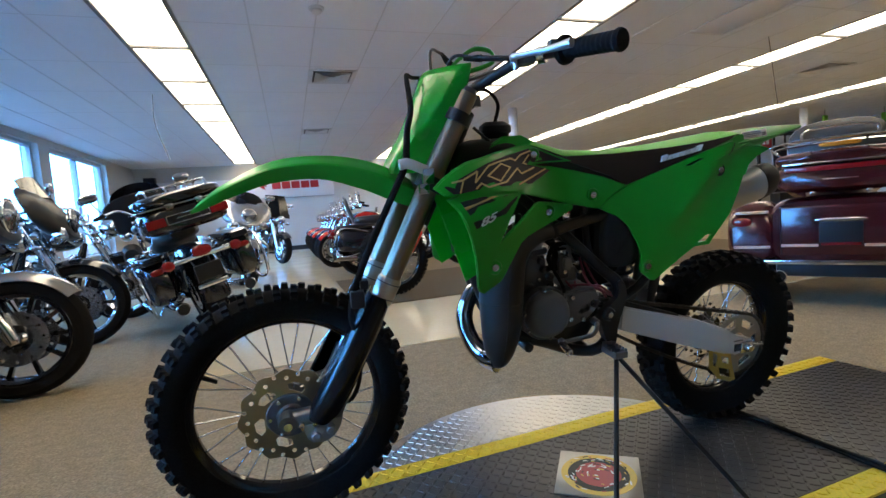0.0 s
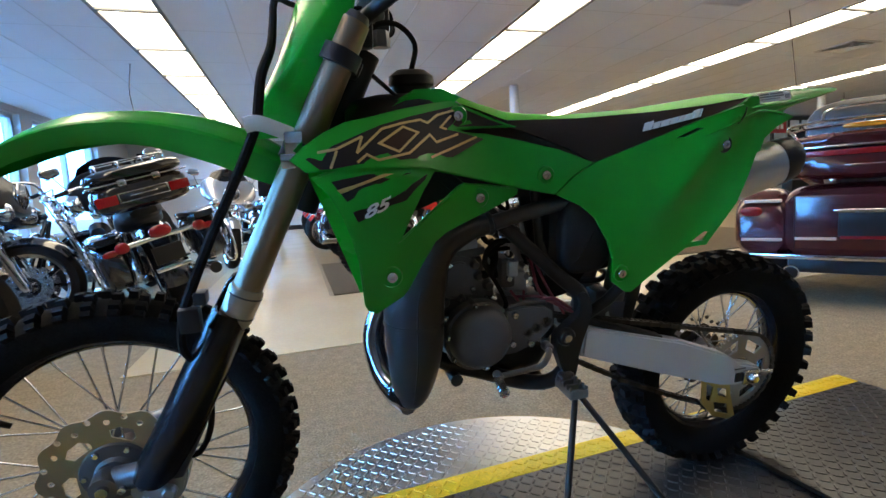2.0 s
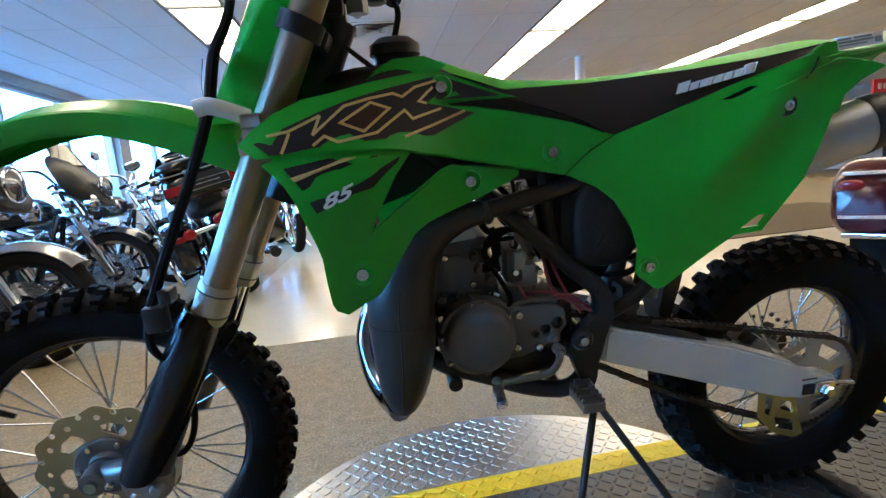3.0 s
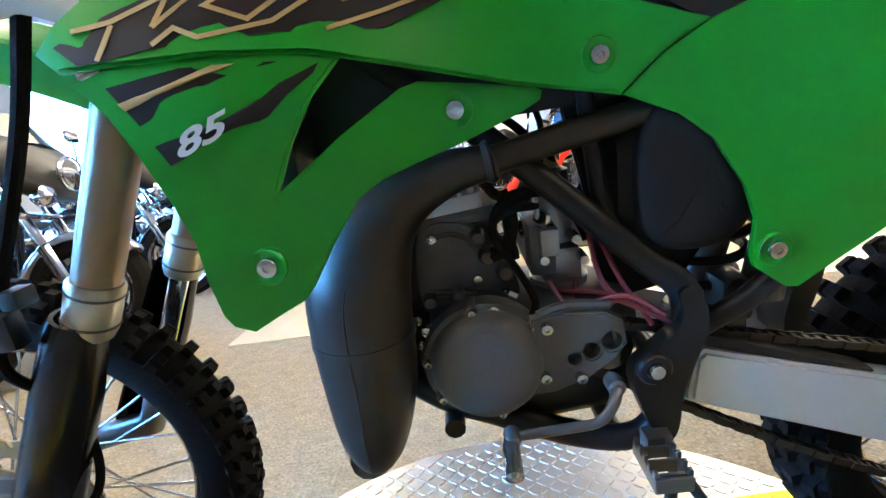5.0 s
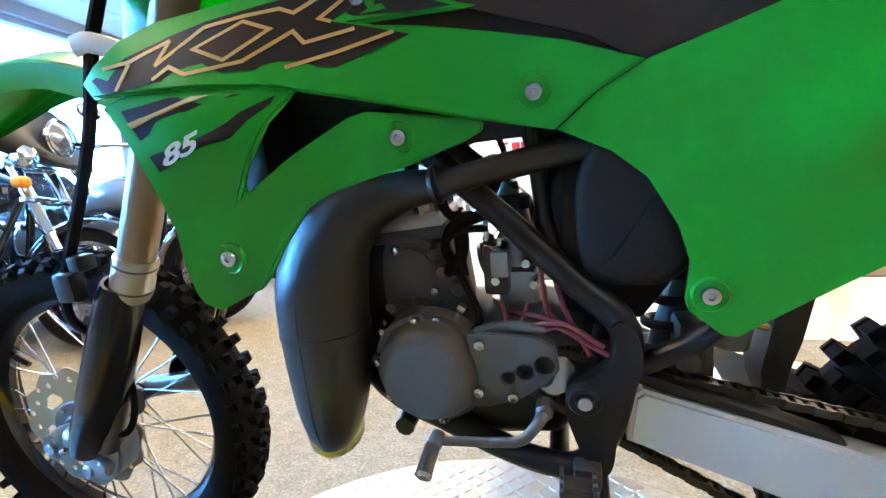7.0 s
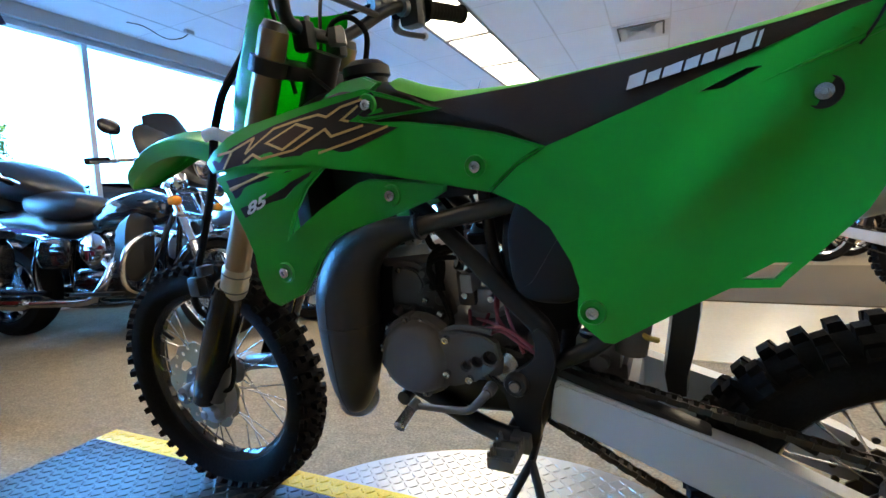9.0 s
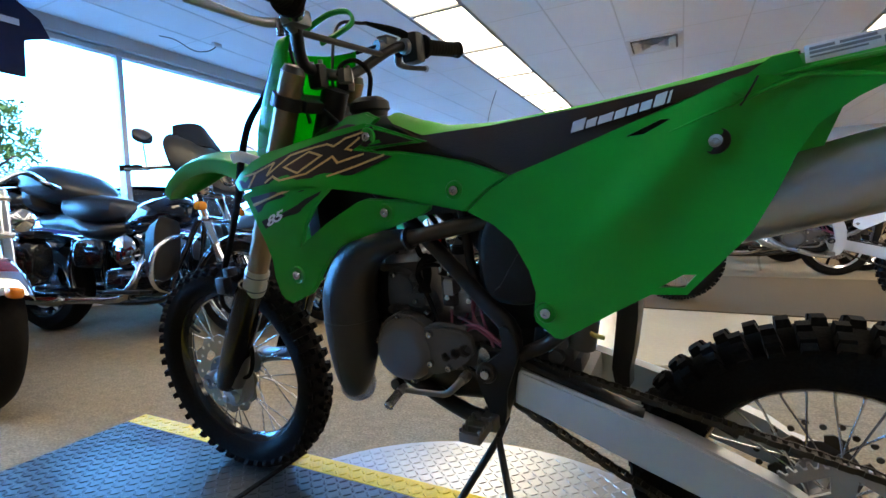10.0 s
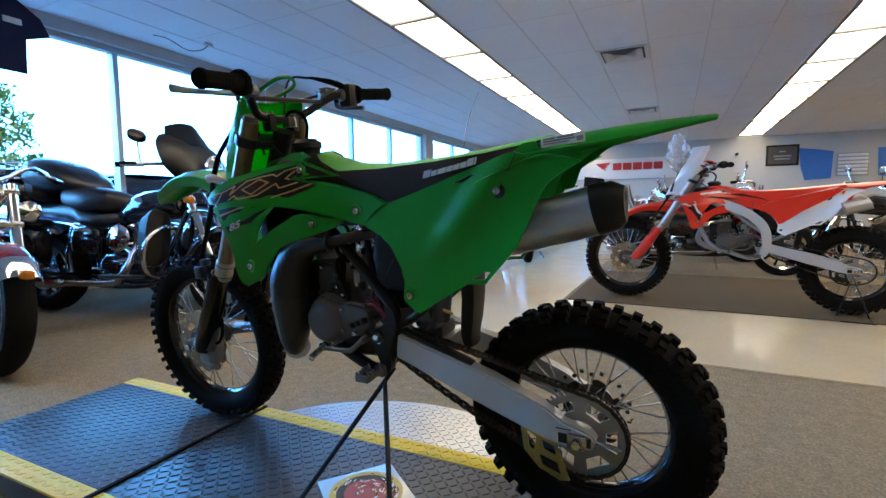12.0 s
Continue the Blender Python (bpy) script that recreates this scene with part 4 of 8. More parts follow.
        part("panel_lip", tube(B(), [(x, s * (-side_y(x, z) - 0.0004), z) for x, z, r in lip], [r for x, z, r in lip], 10), c["side"], sd)
        for ln in ([(0.520, 0.843), (0.512, 0.827), (0.504, 0.813)],):
            part("panel_seam", tube(B(), [(x, s * (-side_y(x, z) + 0.0004), z) for x, z in ln], 0.0014, 6, 3), BLACK, sd)
        # inner scoop behind the shroud
        part("inner_scoop", panel(B(), [(-0.285, 0.765), (-0.262, 0.700), (-0.215, 0.560), (-0.185, 0.575), (-0.20, 0.68), (-0.22, 0.77)], lambda x, z: -0.10, 0.004, 0.0015, 1, mi), c.get("thin", P), k)
        c["graphics"](k, wing, mi)
    # seat
    tl = [(-0.045, 0.869), (-0.037, 0.877), (0.004, 0.859), (0.071, 0.839), (0.171, 0.833), (0.277, 0.836), (0.386, 0.848), (0.501, 0.863), (0.561, 0.871)]
    ml = [(-0.045, 0.866), (-0.022, 0.857), (0.052, 0.828), (0.181, 0.829), (0.331, 0.838), (0.45, 0.849), (0.542, 0.862), (0.561, 0.866)]
    bl = [(-0.045, 0.862), (0.0, 0.850), (0.051, 0.818), (0.165, 0.778), (0.209, 0.752), (0.289, 0.774), (0.393, 0.807), (0.539, 0.857), (0.561, 0.862)]
    wl_ = [(-0.045, 0.030), (0.0, 0.052), (0.06, 0.066), (0.20, 0.074), (0.35, 0.080), (0.56, 0.080)]
    at = lambda line, x: float(np.interp(x, [p[0] for p in line], [p[1] for p in line]))
    xs_ = np.linspace(-0.045, 0.561, 44)
    cov, sdl = B(), B()
    secs = []
    for x in xs_:
        w, zt, zm = at(wl_, x), at(tl, x), at(ml, x)
        e = max(0.004, zt - zm)
        secs.append([(x, w * u, zm + e * (1 - abs(u) ** 3.2) + (0.004 * (1 - u * u))) for u in (-1, -0.95, -0.85, -0.65, -0.4, -0.15, 0.15, 0.4, 0.65, 0.85, 0.95, 1)] + [(x, w * 0.9, zm - 0.004), (x, -w * 0.9, zm - 0.004)])
    part("seat_cover", loft(cov, secs), c["seat_top"], k, c.get("seat_label", "lime green gripper vinyl seat top"), smooth=50)
    secs = []
    for x in xs_:
        w, zm, zb = at(wl_, x), at(ml, x) - 0.0005, at(bl, x)
        zb = min(zb, zm - 0.002)
        secs.append([(x, -w - 0.001, zm), (x, -w - 0.012 * min(1, (zm - zb) / 0.05), (zm + zb) / 2), (x, -w - 0.010, zb), (x, 0, zb + 0.001), (x, w + 0.010, zb), (x, w + 0.012 * min(1, (zm - zb) / 0.05), (zm + zb) / 2), (x, w + 0.001, zm), (x, 0, zm - 0.001)])
    part("seat_side", loft(sdl, secs), c["seat_side"], k, c.get("seat_side_label", "dark grey vinyl seat sides"), smooth=50)
    # rear fender
    st = catmull([(0.50, 0.852, 0.085, 0.035), (0.56, 0.868, 0.088, 0.036), (0.62, 0.874, 0.084, 0.036), (0.69, 0.881, 0.070, 0.028), (0.77, 0.886, 0.052, 0.017), (0.835, 0.888, 0.036, 0.007), (0.848, 0.888, 0.028, 0.005)], 4)
    secs = []
    for x, z, w, dr in st:
        u = [-1, -0.96, -0.86, -0.6, -0.3, 0, 0.3, 0.6, 0.86, 0.96, 1]
        secs.append([(x, q * w, z - dr * abs(q) ** 5) for q in u] + [(x, q * (w - 0.003), z - 0.004 - dr * abs(q) ** 5) for q in reversed(u)])
    part("rear_fender", loft(B(), secs), c.get("fender", P), k, smooth=35)
    for s in (False, True):
        part("fender_flare", panel(B(), [(0.50, 0.835), (0.512, 0.848), (0.532, 0.862), (0.556, 0.864), (0.562, 0.850), (0.64, 0.850), (0.70, 0.858), (0.655, 0.838), (0.60, 0.800), (0.585, 0.760), (0.56, 0.755), (0.54, 0.80)], lambda x, z: -0.100 + 0.25 * max(0, x - 0.55), 0.004, 0.0015, 1, s), c.get("fender", P), k)
    for s in (-1, 1):
        part("fender_edge", tube(B(), [(0.52, s * 0.101, 0.838), (0.58, s * 0.099, 0.846), (0.65, s * 0.080, 0.853), (0.72, s * 0.066, 0.862)], [0.0015, 0.003, 0.003, 0.0012], 8, 4), c.get("fender", P), k)
    part("inner_fender", loft(B(), [[(x, -w, z), (x, w, z), (x, w, z - 0.006), (x, -w, z - 0.006)] for x, z, w in ((0.30, 0.60, 0.05), (0.34, 0.68, 0.06), (0.40, 0.76, 0.07), (0.50, 0.82, 0.07))]), BLACK, k)
    part("mud_flap", loft(B(), [[(x, -w, z), (x + 0.008, -w - 0.004, z), (x + dpt, -w, z), (x + dpt + 0.004, 0, z), (x + dpt, w, z), (x + 0.008, w + 0.004, z), (x, w, z), (x - 0.003, 0, z)] for x, z, w, dpt in ((0.345, 0.66, 0.034, 0.034), (0.352, 0.58, 0.034, 0.033), (0.352, 0.52, 0.033, 0.031), (0.346, 0.465, 0.031, 0.030), (0.342, 0.43, 0.028, 0.027), (0.346, 0.40, 0.024, 0.022))]), BLACK, k, "black rubber mud flap")
    lk_ = B()
    box(lk_, (0.272, -0.03, 0.468), (0.036, 0.05, 0.05), 0.008)
    box(lk_, (0.262, 0.0, 0.43), (0.07, 0.07, 0.03), 0.008)
    for q in ((0.272, 0.482), (0.262, 0.455)):
        lathe(lk_, [(0, -0.012), (0.012, -0.012), (0.014, 0), (0, 0)], 14, m=Matrix.Translation((q[0], -0.055, q[1])))
    part("shock_linkage", lk_, ENGINE, k, "cast alloy shock linkage")
    part("shock_clip", tube(B(), [(0.305, -0.055, 0.525), (0.318, -0.06, 0.50), (0.335, -0.05, 0.49)], 0.004, 8, 4), GOLD, k)
    # frame
    fr = B()
    for s in (-1, 1):
        tube(fr, [(-0.170, s * 0.03, 0.79), (-0.07, s * 0.050, 0.745), (0.050, s * 0.066, 0.643), (0.15, s * 0.080, 0.548), (0.198, s * 0.088, 0.500), (0.192, s * 0.090, 0.43), (0.178, s * 0.090, 0.375), (0.150, s * 0.082, 0.332), (0.089, s * 0.072, 0.332), (0.010, s * 0.066, 0.364), (-0.080, s * 0.05, 0.400), (-0.135, s * 0.028, 0.47), (-0.185, s * 0.02, 0.62), (-0.215, 0, 0.78)], [0.0135, 0.0135, 0.0135, 0.014, 0.016, 0.016, 0.015, 0.015, 0.015, 0.016, 0.016, 0.016, 0.018, 0.02], 12, 4)
        tube(fr, [(0.10, s * 0.07, 0.73), (0.25, s * 0.078, 0.755), (0.50, s * 0.07, 0.825)], 0.011, 10)
        tube(fr, [(0.212, s * 0.088, 0.462), (0.284, s * 0.088, 0.510), (0.40, s * 0.078, 0.66), (0.49, s * 0.07, 0.815)], 0.0115, 10, 3)
    for x, z in ((0.13, 0.325), (0.19, 0.40), (0.05, 0.66), (-0.05, 0.365)):
        tube(fr, [(x, -0.085, z), (x, 0.085, z)], 0.012, 10)
    part("frame", fr, frame_m, k, c.get("frame_label", "satin black steel tube frame"))
    for s in (-1, 1):
        pv = [(0.194, 0.518), (0.210, 0.500), (0.214, 0.468), (0.202, 0.433), (0.190, 0.400), (0.187, 0.350), (0.174, 0.334), (0.162, 0.349), (0.151, 0.374), (0.139, 0.410), (0.139, 0.432), (0.162, 0.452), (0.184, 0.470), (0.188, 0.492), (0.182, 0.510)]
        part("pivot_plate", panel(B(), corner_cut(pv, 2), lambda x, z: -0.107, 0.022, 0.008, 1, s > 0), frame_m, k)
    part("pivot_bolt", lathe(B(), [(0.0, -0.008), (0.007, -0.008), (0.008, -0.006), (0.008, 0.004)], 20, m=Matrix.Translation((0.158, -0.112, 0.433))), STEEL, k)
    part("pivot_collar", lathe(B(), [(0.0095, -0.004), (0.015, -0.004), (0.018, 0.0), (0.018, 0.006), (0.0095, 0.006)], 20, closed=True, m=Matrix.Translation((0.158, -0.112, 0.433))), BLACK, k)
    if c.get("spar"):
        for s in (False, True):
            sp = [(-0.21, 0.83), (-0.20, 0.77), (-0.06, 0.70), (0.08, 0.63), (0.15, 0.55), (0.165, 0.45), (0.15, 0.35), (0.10, 0.325), (0.20, 0.32), (0.235, 0.40), (0.235, 0.52), (0.20, 0.62), (0.10, 0.72), (-0.06, 0.80)]
            part("frame_spar", panel(B(), corner_cut(offset(sp, -0.012), 2), lambda x, z: -0.112, 0.03, 0.006, 1, s), c["spar"], k, "white-grey cast aluminium frame spar")
    # swingarm
    for s in (-1, 1):
        sw = [(0.205, 0.432), (0.215, 0.440), (0.30, 0.415), (0.44, 0.375), (0.565, 0.324), (0.60, 0.300), (0.655, 0.284), (0.664, 0.272), (0.656, 0.250), (0.60, 0.246), (0.555, 0.254), (0.40, 0.307), (0.28, 0.351), (0.20, 0.380)]
        bm = panel(B(), sw, lambda x, z: -0.100, 0.030, 0.005, 1, s > 0)
        arm = part("swingarm", bm, SWINGALU, k, "brushed aluminium swingarm")
        part("axle_slot", box(B(), (0.622, s * 0.1005, 0.267), (0.066, 0.004, 0.022), 0.0018), BLACK, arm)
        part("adjuster_block", box(B(), (0.628, s * 0.1045, 0.266), (0.040, 0.007, 0.034), 0.003), STEEL, arm)
        part("slot_mark", box(B(), (0.600, s * 0.1012, 0.288), (0.030, 0.002, 0.003), 0.0006), ENGINE, arm)
        part("axle_nut", lathe(B(), [(0.0, -0.012), (0.009, -0.012), (0.012, -0.008), (0.012, 0.0), (0, 0)], 6, m=Matrix.Translation((0.628, s * 0.108, 0.266)) @ (Matrix.Identity(4) if s < 0 else Matrix.Rotation(math.pi, 4, "Z"))), STEEL, arm)
        tube_ = tube(B(), [(0.655, s * 0.086, 0.266), (0.71, s * 0.086, 0.256)], 0.005, 8)
        part("adjuster_bolt", tube_, STEEL, arm)
    part("swingarm_bridge", box(B(), (0.285, 0, 0.39), (0.05, 0.15, 0.05), 0.01), ALU, k)
    part("rear_axle", tube(B(), [(0.6275, -0.11, 0.265), (0.6275, 0.11, 0.265)], 0.009, 12), STEEL, k)
    # chain round both sprockets, one joined run of links
    ch = B()
    run = []
    a0 = math.atan2(0.262 - 0.440, 0.6275 - 0.125)
    r0, r1 = 0.030, 0.094
    A_, Bq = np.array((0.125, 0.440)), np.array((0.6275, 0.264))
    nrm = np.array((-math.sin(a0), math.cos(a0)))
    up0, up1, lo0, lo1 = A_ + nrm * r0, Bq + nrm * r1, A_ - nrm * r0, Bq - nrm * r1
    L = 0.0127
    nseg = int(np.linalg.norm(up1 - up0) / L)
    run += [up0 + (up1 - up0) * t / nseg for t in range(nseg)]
    th = math.atan2(nrm[1], nrm[0])
    na = int(math.pi * r1 / L)
    run += [Bq + r1 * np.array((math.cos(th - math.pi * t / na), math.sin(th - math.pi * t / na))) for t in range(na)]
    for t in range(nseg):
        q = t / nseg
        run.append(lo1 + (lo0 - lo1) * q + np.array((0, -0.016 * math.sin(math.pi * q))))
    na = int(math.pi * r0 / L)
    run += [A_ - r0 * np.array((math.cos(th - math.pi * t / na), math.sin(th - math.pi * t / na))) for t in range(na)]
    for n_ in range(len(run)):
        p0, p1 = run[n_], run[(n_ + 1) % len(run)]
        mid_, dv = (p0 + p1) / 2, p1 - p0
        mm = Matrix.Translation((mid_[0], -0.072, mid_[1])) @ Matrix.Rotation(-math.atan2(dv[1], dv[0]), 4, "Y")
        wide = 0.0075 if n_ % 2 else 0.0055
        for s in (-1, 1):
            box(ch, (0, s * wide, 0), (0.0165, 0.0018, 0.0085), 0, mm)
        box(ch, (-0.0063, 0, 0), (0.006, 0.013, 0.006), 0, mm)
    part("chain", ch, CHAIN, k, "dark steel roller chain", smooth=0)
    part("front_sprocket", lathe(B(), [(0, -0.003), (0.026, -0.003), (0.026, 0.003), (0, 0.003)], 14, m=Matrix.Translation((0.125, -0.072, 0.440))), STEEL, k)
    part("chain_slider", box(B(), (0.30, -0.079, 0.418), (0.20, 0.026, 0.014), 0.005, Matrix.Translation((0.30, 0, 0.418)) @ Matrix.Rotation(0.34, 4, "Y") @ Matrix.Translation((-0.30, 0, -0.418))), BLACK, k)
    gd = [(0.505, 0.285), (0.545, 0.262), (0.585, 0.252), (0.590, 0.225), (0.610, 0.165), (0.590, 0.160), (0.545, 0.178), (0.512, 0.215)]
    part("chain_guide", plate(B(), gd, [[(0.520, 0.262), (0.540, 0.250), (0.535, 0.215), (0.524, 0.222)], [(0.550, 0.246), (0.578, 0.240), (0.582, 0.215), (0.556, 0.226)], [(0.545, 0.212), (0.585, 0.200), (0.592, 0.172), (0.552, 0.186)]], 0.003, Matrix.Translation((0, -0.094, 0))), c.get("guide", GOLD), k, "gold anodised chain guide")
    part("guide_block", box(B(), (0.562, -0.076, 0.20), (0.055, 0.02, 0.03), 0.005), BLACK, k)
    # engine
    en = B()
    secs = [oval((x, 0, z), wy, hz, 20, 3.2) for x, z, wy, hz in ((-0.066, 0.447, 0.05, 0.035), (-0.045, 0.445, 0.076, 0.055), (0.04, 0.447, 0.084, 0.056), (0.12, 0.452, 0.080, 0.050), (0.160, 0.45, 0.06, 0.038))]
    part("crankcase", loft(en, secs), ENGINE, k, "grey cast crankcase")
    part("ignition_cover", lathe(B(), [(0.0, -0.036), (0.040, -0.036), (0.050, -0.032), (0.056, -0.022), (0.060, -0.012), (0.060, 0.02), (0, 0.02)], 40, m=Matrix.Translation((-0.007, -0.084, 0.450))), ENGINE, k)
    cv = [(0.040, 0.497), (0.068, 0.501), (0.112, 0.498), (0.130, 0.487), (0.134, 0.461), (0.122, 0.446), (0.108, 0.435), (0.094, 0.425), (0.060, 0.413), (0.040, 0.412)]
    hl = [[(x + r * math.cos(a), z + r * math.sin(a)) for a in np.linspace(0, 2 * math.pi, 14, endpoint=False)] for x, z, r in ((0.0815, 0.449, 0.0075), (0.0985, 0.4565, 0.009), (0.119, 0.465, 0.0105))]
    part("sprocket_cover", panel(B(), cv, lambda x, z: -0.105, 0.014, 0.003, 0, False, hl), ENGINE, k)
    for x, z, y in ((0.054, 0.489, -0.107), (0.050, 0.434, -0.107), (-0.066, 0.487, -0.080), (0.005, 0.507, -0.090), (0.086, 0.430, -0.107)):
        bolt(k, (x, y, z), 0.006, -1)
    cy = B()
    tilt = Matrix.Translation((-0.021, 0, 0.490)) @ Matrix.Rotation(-0.10, 4, "Y")
    box(cy, (0, 0, 0.046), (0.100, 0.086, 0.100), 0.016, tilt)
    box(cy, (0, 0, 0.103), (0.106, 0.090, 0.016), 0.005, tilt)
    part("cylinder", cy, ENGINE, k, "grey cast engine cylinder")
    face = [(-0.066, 0.484), (-0.073, 0.525), (-0.067, 0.582), (-0.048, 0.597), (-0.010, 0.592), (0.006, 0.568), (0.028, 0.541), (0.039, 0.515), (0.037, 0.488)]
    part("cylinder_face", panel(B(), corner_cut(face, 1), lambda x, z: -0.048, 0.02, 0.006, 1), ENGINE, k)
    part("cover_flange", lathe(B(), [(0.058, -0.010), (0.0655, -0.009), (0.0665, -0.006), (0.0665, 0.012), (0.058, 0.012)], 44, m=Matrix.Translation((-0.007, -0.084, 0.450))), ENGINE, k)
    for a in (35, 100, 172, 215, 280, 330):
        q = (-0.007 + 0.061 * math.cos(radians(a)), 0.450 + 0.061 * math.sin(radians(a)))
        part("cover_boss", lathe(B(), [(0.0, -0.014), (0.0062, -0.014), (0.0078, -0.011), (0.0082, 0.01), (0, 0.01)], 14, m=Matrix.Translation((q[0], -0.084, q[1]))), ENGINE, k)
        bolt(k, (q[0], -0.0975, q[1]), 0.0042, -1)
    part("valve_cover", panel(B(), corner_cut([(-0.058, 0.540), (-0.056, 0.572), (-0.036, 0.584), (-0.012, 0.576), (-0.002, 0.552), (-0.018, 0.534), (-0.044, 0.530)], 1), lambda x, z: -0.0545, 0.010, 0.003, 0), ENGINE, k, "raised cast cover on the cylinder")
    for x, z, r in ((-0.060, 0.508, 0.008), (0.006, 0.552, 0.009), (0.024, 0.532, 0.010), (-0.028, 0.512, 0.007), (-0.002, 0.574, 0.008)):
        part("cast_boss", lathe(B(), [(0.0, -0.010), (r * 0.7, -0.010), (r, -0.006), (r * 1.15, 0.008), (0, 0.008)], 14, m=Matrix.Translation((x, -0.050, z))), ENGINE, k)
    for i in range(4):
        part("cylinder_rib", tube(B(), [(-0.066 + 0.002 * i, -0.049, 0.500 + 0.006 * i), (-0.036 + 0.014 * i, -0.0502, 0.502 + 0.004 * i)], 0.0018, 6), ENGINE, k)
    part("water_pipe", tube(B(), [(0.010, -0.052, 0.552), (0.026, -0.060, 0.561), (0.034, -0.060, 0.59), (0.026, -0.054, 0.62)], [0.008, 0.0075, 0.007, 0.007], 12, 4), RUBBER, k)
    part("cable_clip", tube(B(), [(0.024, -0.066, 0.512), (0.032, -0.068, 0.508)], 0.007, 10), STEEL, k)
    bolt(k, (-0.006, -0.049, 0.527), 0.005, -1)
    bolt(k, (0.022, -0.049, 0.508), 0.0042, -1)
    bolt(k, (-0.050, -0.049, 0.577), 0.005, -1)
    hd = box(B(), (0, 0, 0.118), (0.080, 0.090, 0.018), 0.005, tilt)
    for sx in (-1, 0, 1):
        for sy in (-1, 1):
            tube(hd, [tilt @ Vector((sx * 0.032, sy * 0.036, 0.125)), tilt @ Vector((sx * 0.032, sy * 0.036, 0.142))], 0.0065, 6)
            tube(hd, [tilt @ Vector((sx * 0.032, sy * 0.036, 0.142)), tilt @ Vector((sx * 0.032, sy * 0.036, 0.152))], 0.0035, 8)
    for sx in (-1, 1):
        box(hd, (sx * 0.018, -0.02, 0.133), (0.005, 0.05, 0.016), 0.001, tilt)
    tube(hd, [tilt @ Vector((0, 0, 0.12)), tilt @ Vector((0, 0, 0.150))], 0.012, 6)
    part("cylinder_head", hd, SATIN, k, "bright alloy cylinder head")
    part("coolant_hose", tube(B(), [(0.004, -0.050, 0.655), (0.011, -0.052, 0.632), (0.020, -0.054, 0.617), (0.038, -0.055, 0.612), (0.064, -0.05, 0.615)], 0.0055, 10, 5), RUBBER, k)
    part("coolant_hose", tube(B(), [(0.020, -0.060, 0.568), (0.014, -0.062, 0.583), (0.020, -0.062, 0.602), (0.038, -0.060, 0.616), (0.066, -0.055, 0.614)], 0.005, 10, 5), RUBBER, k)
    part("wiring_lead", tube(B(), [(0.062, -0.060, 0.602), (0.030, -0.064, 0.600), (0.012, -0.062, 0.580), (0.034, -0.066, 0.540), (0.050, -0.074, 0.505), (0.043, -0.086, 0.492)], 0.0042, 8, 5), RUBBER, k)
    part("reed_block", box(B(), (0.046, 0, 0.548), (0.03, 0.10, 0.06), 0.008, tilt @ Matrix.Translation((0.02, 0, 0.0)) @ tilt.inverted()), ENGINE, k)
    part("spark_plug", tube(B(), [tilt @ Vector((0, 0, 0.160)), tilt @ Vector((0.004, 0, 0.20))], [0.010, 0.008], 10), BLACK, k)
    part("plug_lead", tube(B(), [(-0.012, 0, 0.70), (0.02, -0.03, 0.70), (0.06, -0.05, 0.665), (0.065, -0.05, 0.62), (0.03, -0.06, 0.60), (0.035, -0.065, 0.55)], 0.0045, 8, 5), RUBBER, k)
    cr = B()
    tube(cr, [(0.045, 0, 0.545), (0.075, 0, 0.555), (0.10, 0, 0.562), (0.15, 0, 0.585)], [0.024, 0.026, 0.024, 0.03], 16)
    carb = part("carburettor", cr, SATIN, k, "cast alloy carburettor")
    part("carburettor_body", box(B(), (0.088, -0.01, 0.525), (0.045, 0.06, 0.045), 0.010), SATIN, carb)
    part("slide_chamber", tube(B(), [(0.088, -0.012, 0.55), (0.082, -0.012, 0.625), (0.081, -0.012, 0.632), (0.080, -0.012, 0.645)], [0.021, 0.019, 0.014, 0.007], 16), SATIN, carb)
    part("choke_block", box(B(), (0.072, -0.045, 0.56), (0.02, 0.03, 0.03), 0.004), SATIN, carb)
    part("float_bowl", lathe(B(), [(0.0, 0.006), (0.030, 0.006), (0.033, 0.004), (0.033, -0.004), (0.024, -0.008), (0.012, -0.020), (0.0, -0.020)], 20, m=Matrix.Translation((0.088, -0.012, 0.505)) @ pose(0, 0, 0, 90, 0, 0)), SATIN, carb)
    for x_, z_ in ((0.070, 0.585), (0.104, 0.585), (0.066, 0.540), (0.108, 0.536), (0.100, 0.560)):
        part("carburettor_screw", tube(B(), [(x_, -0.030, z_), (x_, -0.056, z_)], [0.006, 0.005], 8), STEEL, carb)
    part("fuel_pipe", tube(B(), [(0.074, -0.050, 0.572), (0.060, -0.060, 0.585), (0.060, -0.060, 0.610)], 0.003, 8), SATIN, carb)
    for hz in ([(0.10, -0.045, 0.51), (0.09, -0.075, 0.475), (0.13, -0.085, 0.50), (0.17, -0.085, 0.478)], [(0.115, -0.04, 0.57), (0.12, -0.065, 0.52), (0.14, -0.075, 0.495), (0.175, -0.085, 0.475)], [(0.08, -0.045, 0.50), (0.12, -0.075, 0.505), (0.165, -0.085, 0.485)]):
        part("overflow_hose", tube(B(), hz, 0.0028, 8, 5), REDHOSE, k, "clear pinkish overflow hose")
    part("throttle_cable", tube(B(), [(0.080, -0.012, 0.645), (0.074, -0.015, 0.69), (0.04, -0.03, 0.735), (-0.05, -0.05, 0.80), (-0.17, -0.05, 0.90)], 0.0035, 8, 5), BLACK, k)
    part("intake_clamp", tube(B(), [(0.052, 0, 0.547), (0.060, 0, 0.550)], 0.0285, 18), STEEL, k)
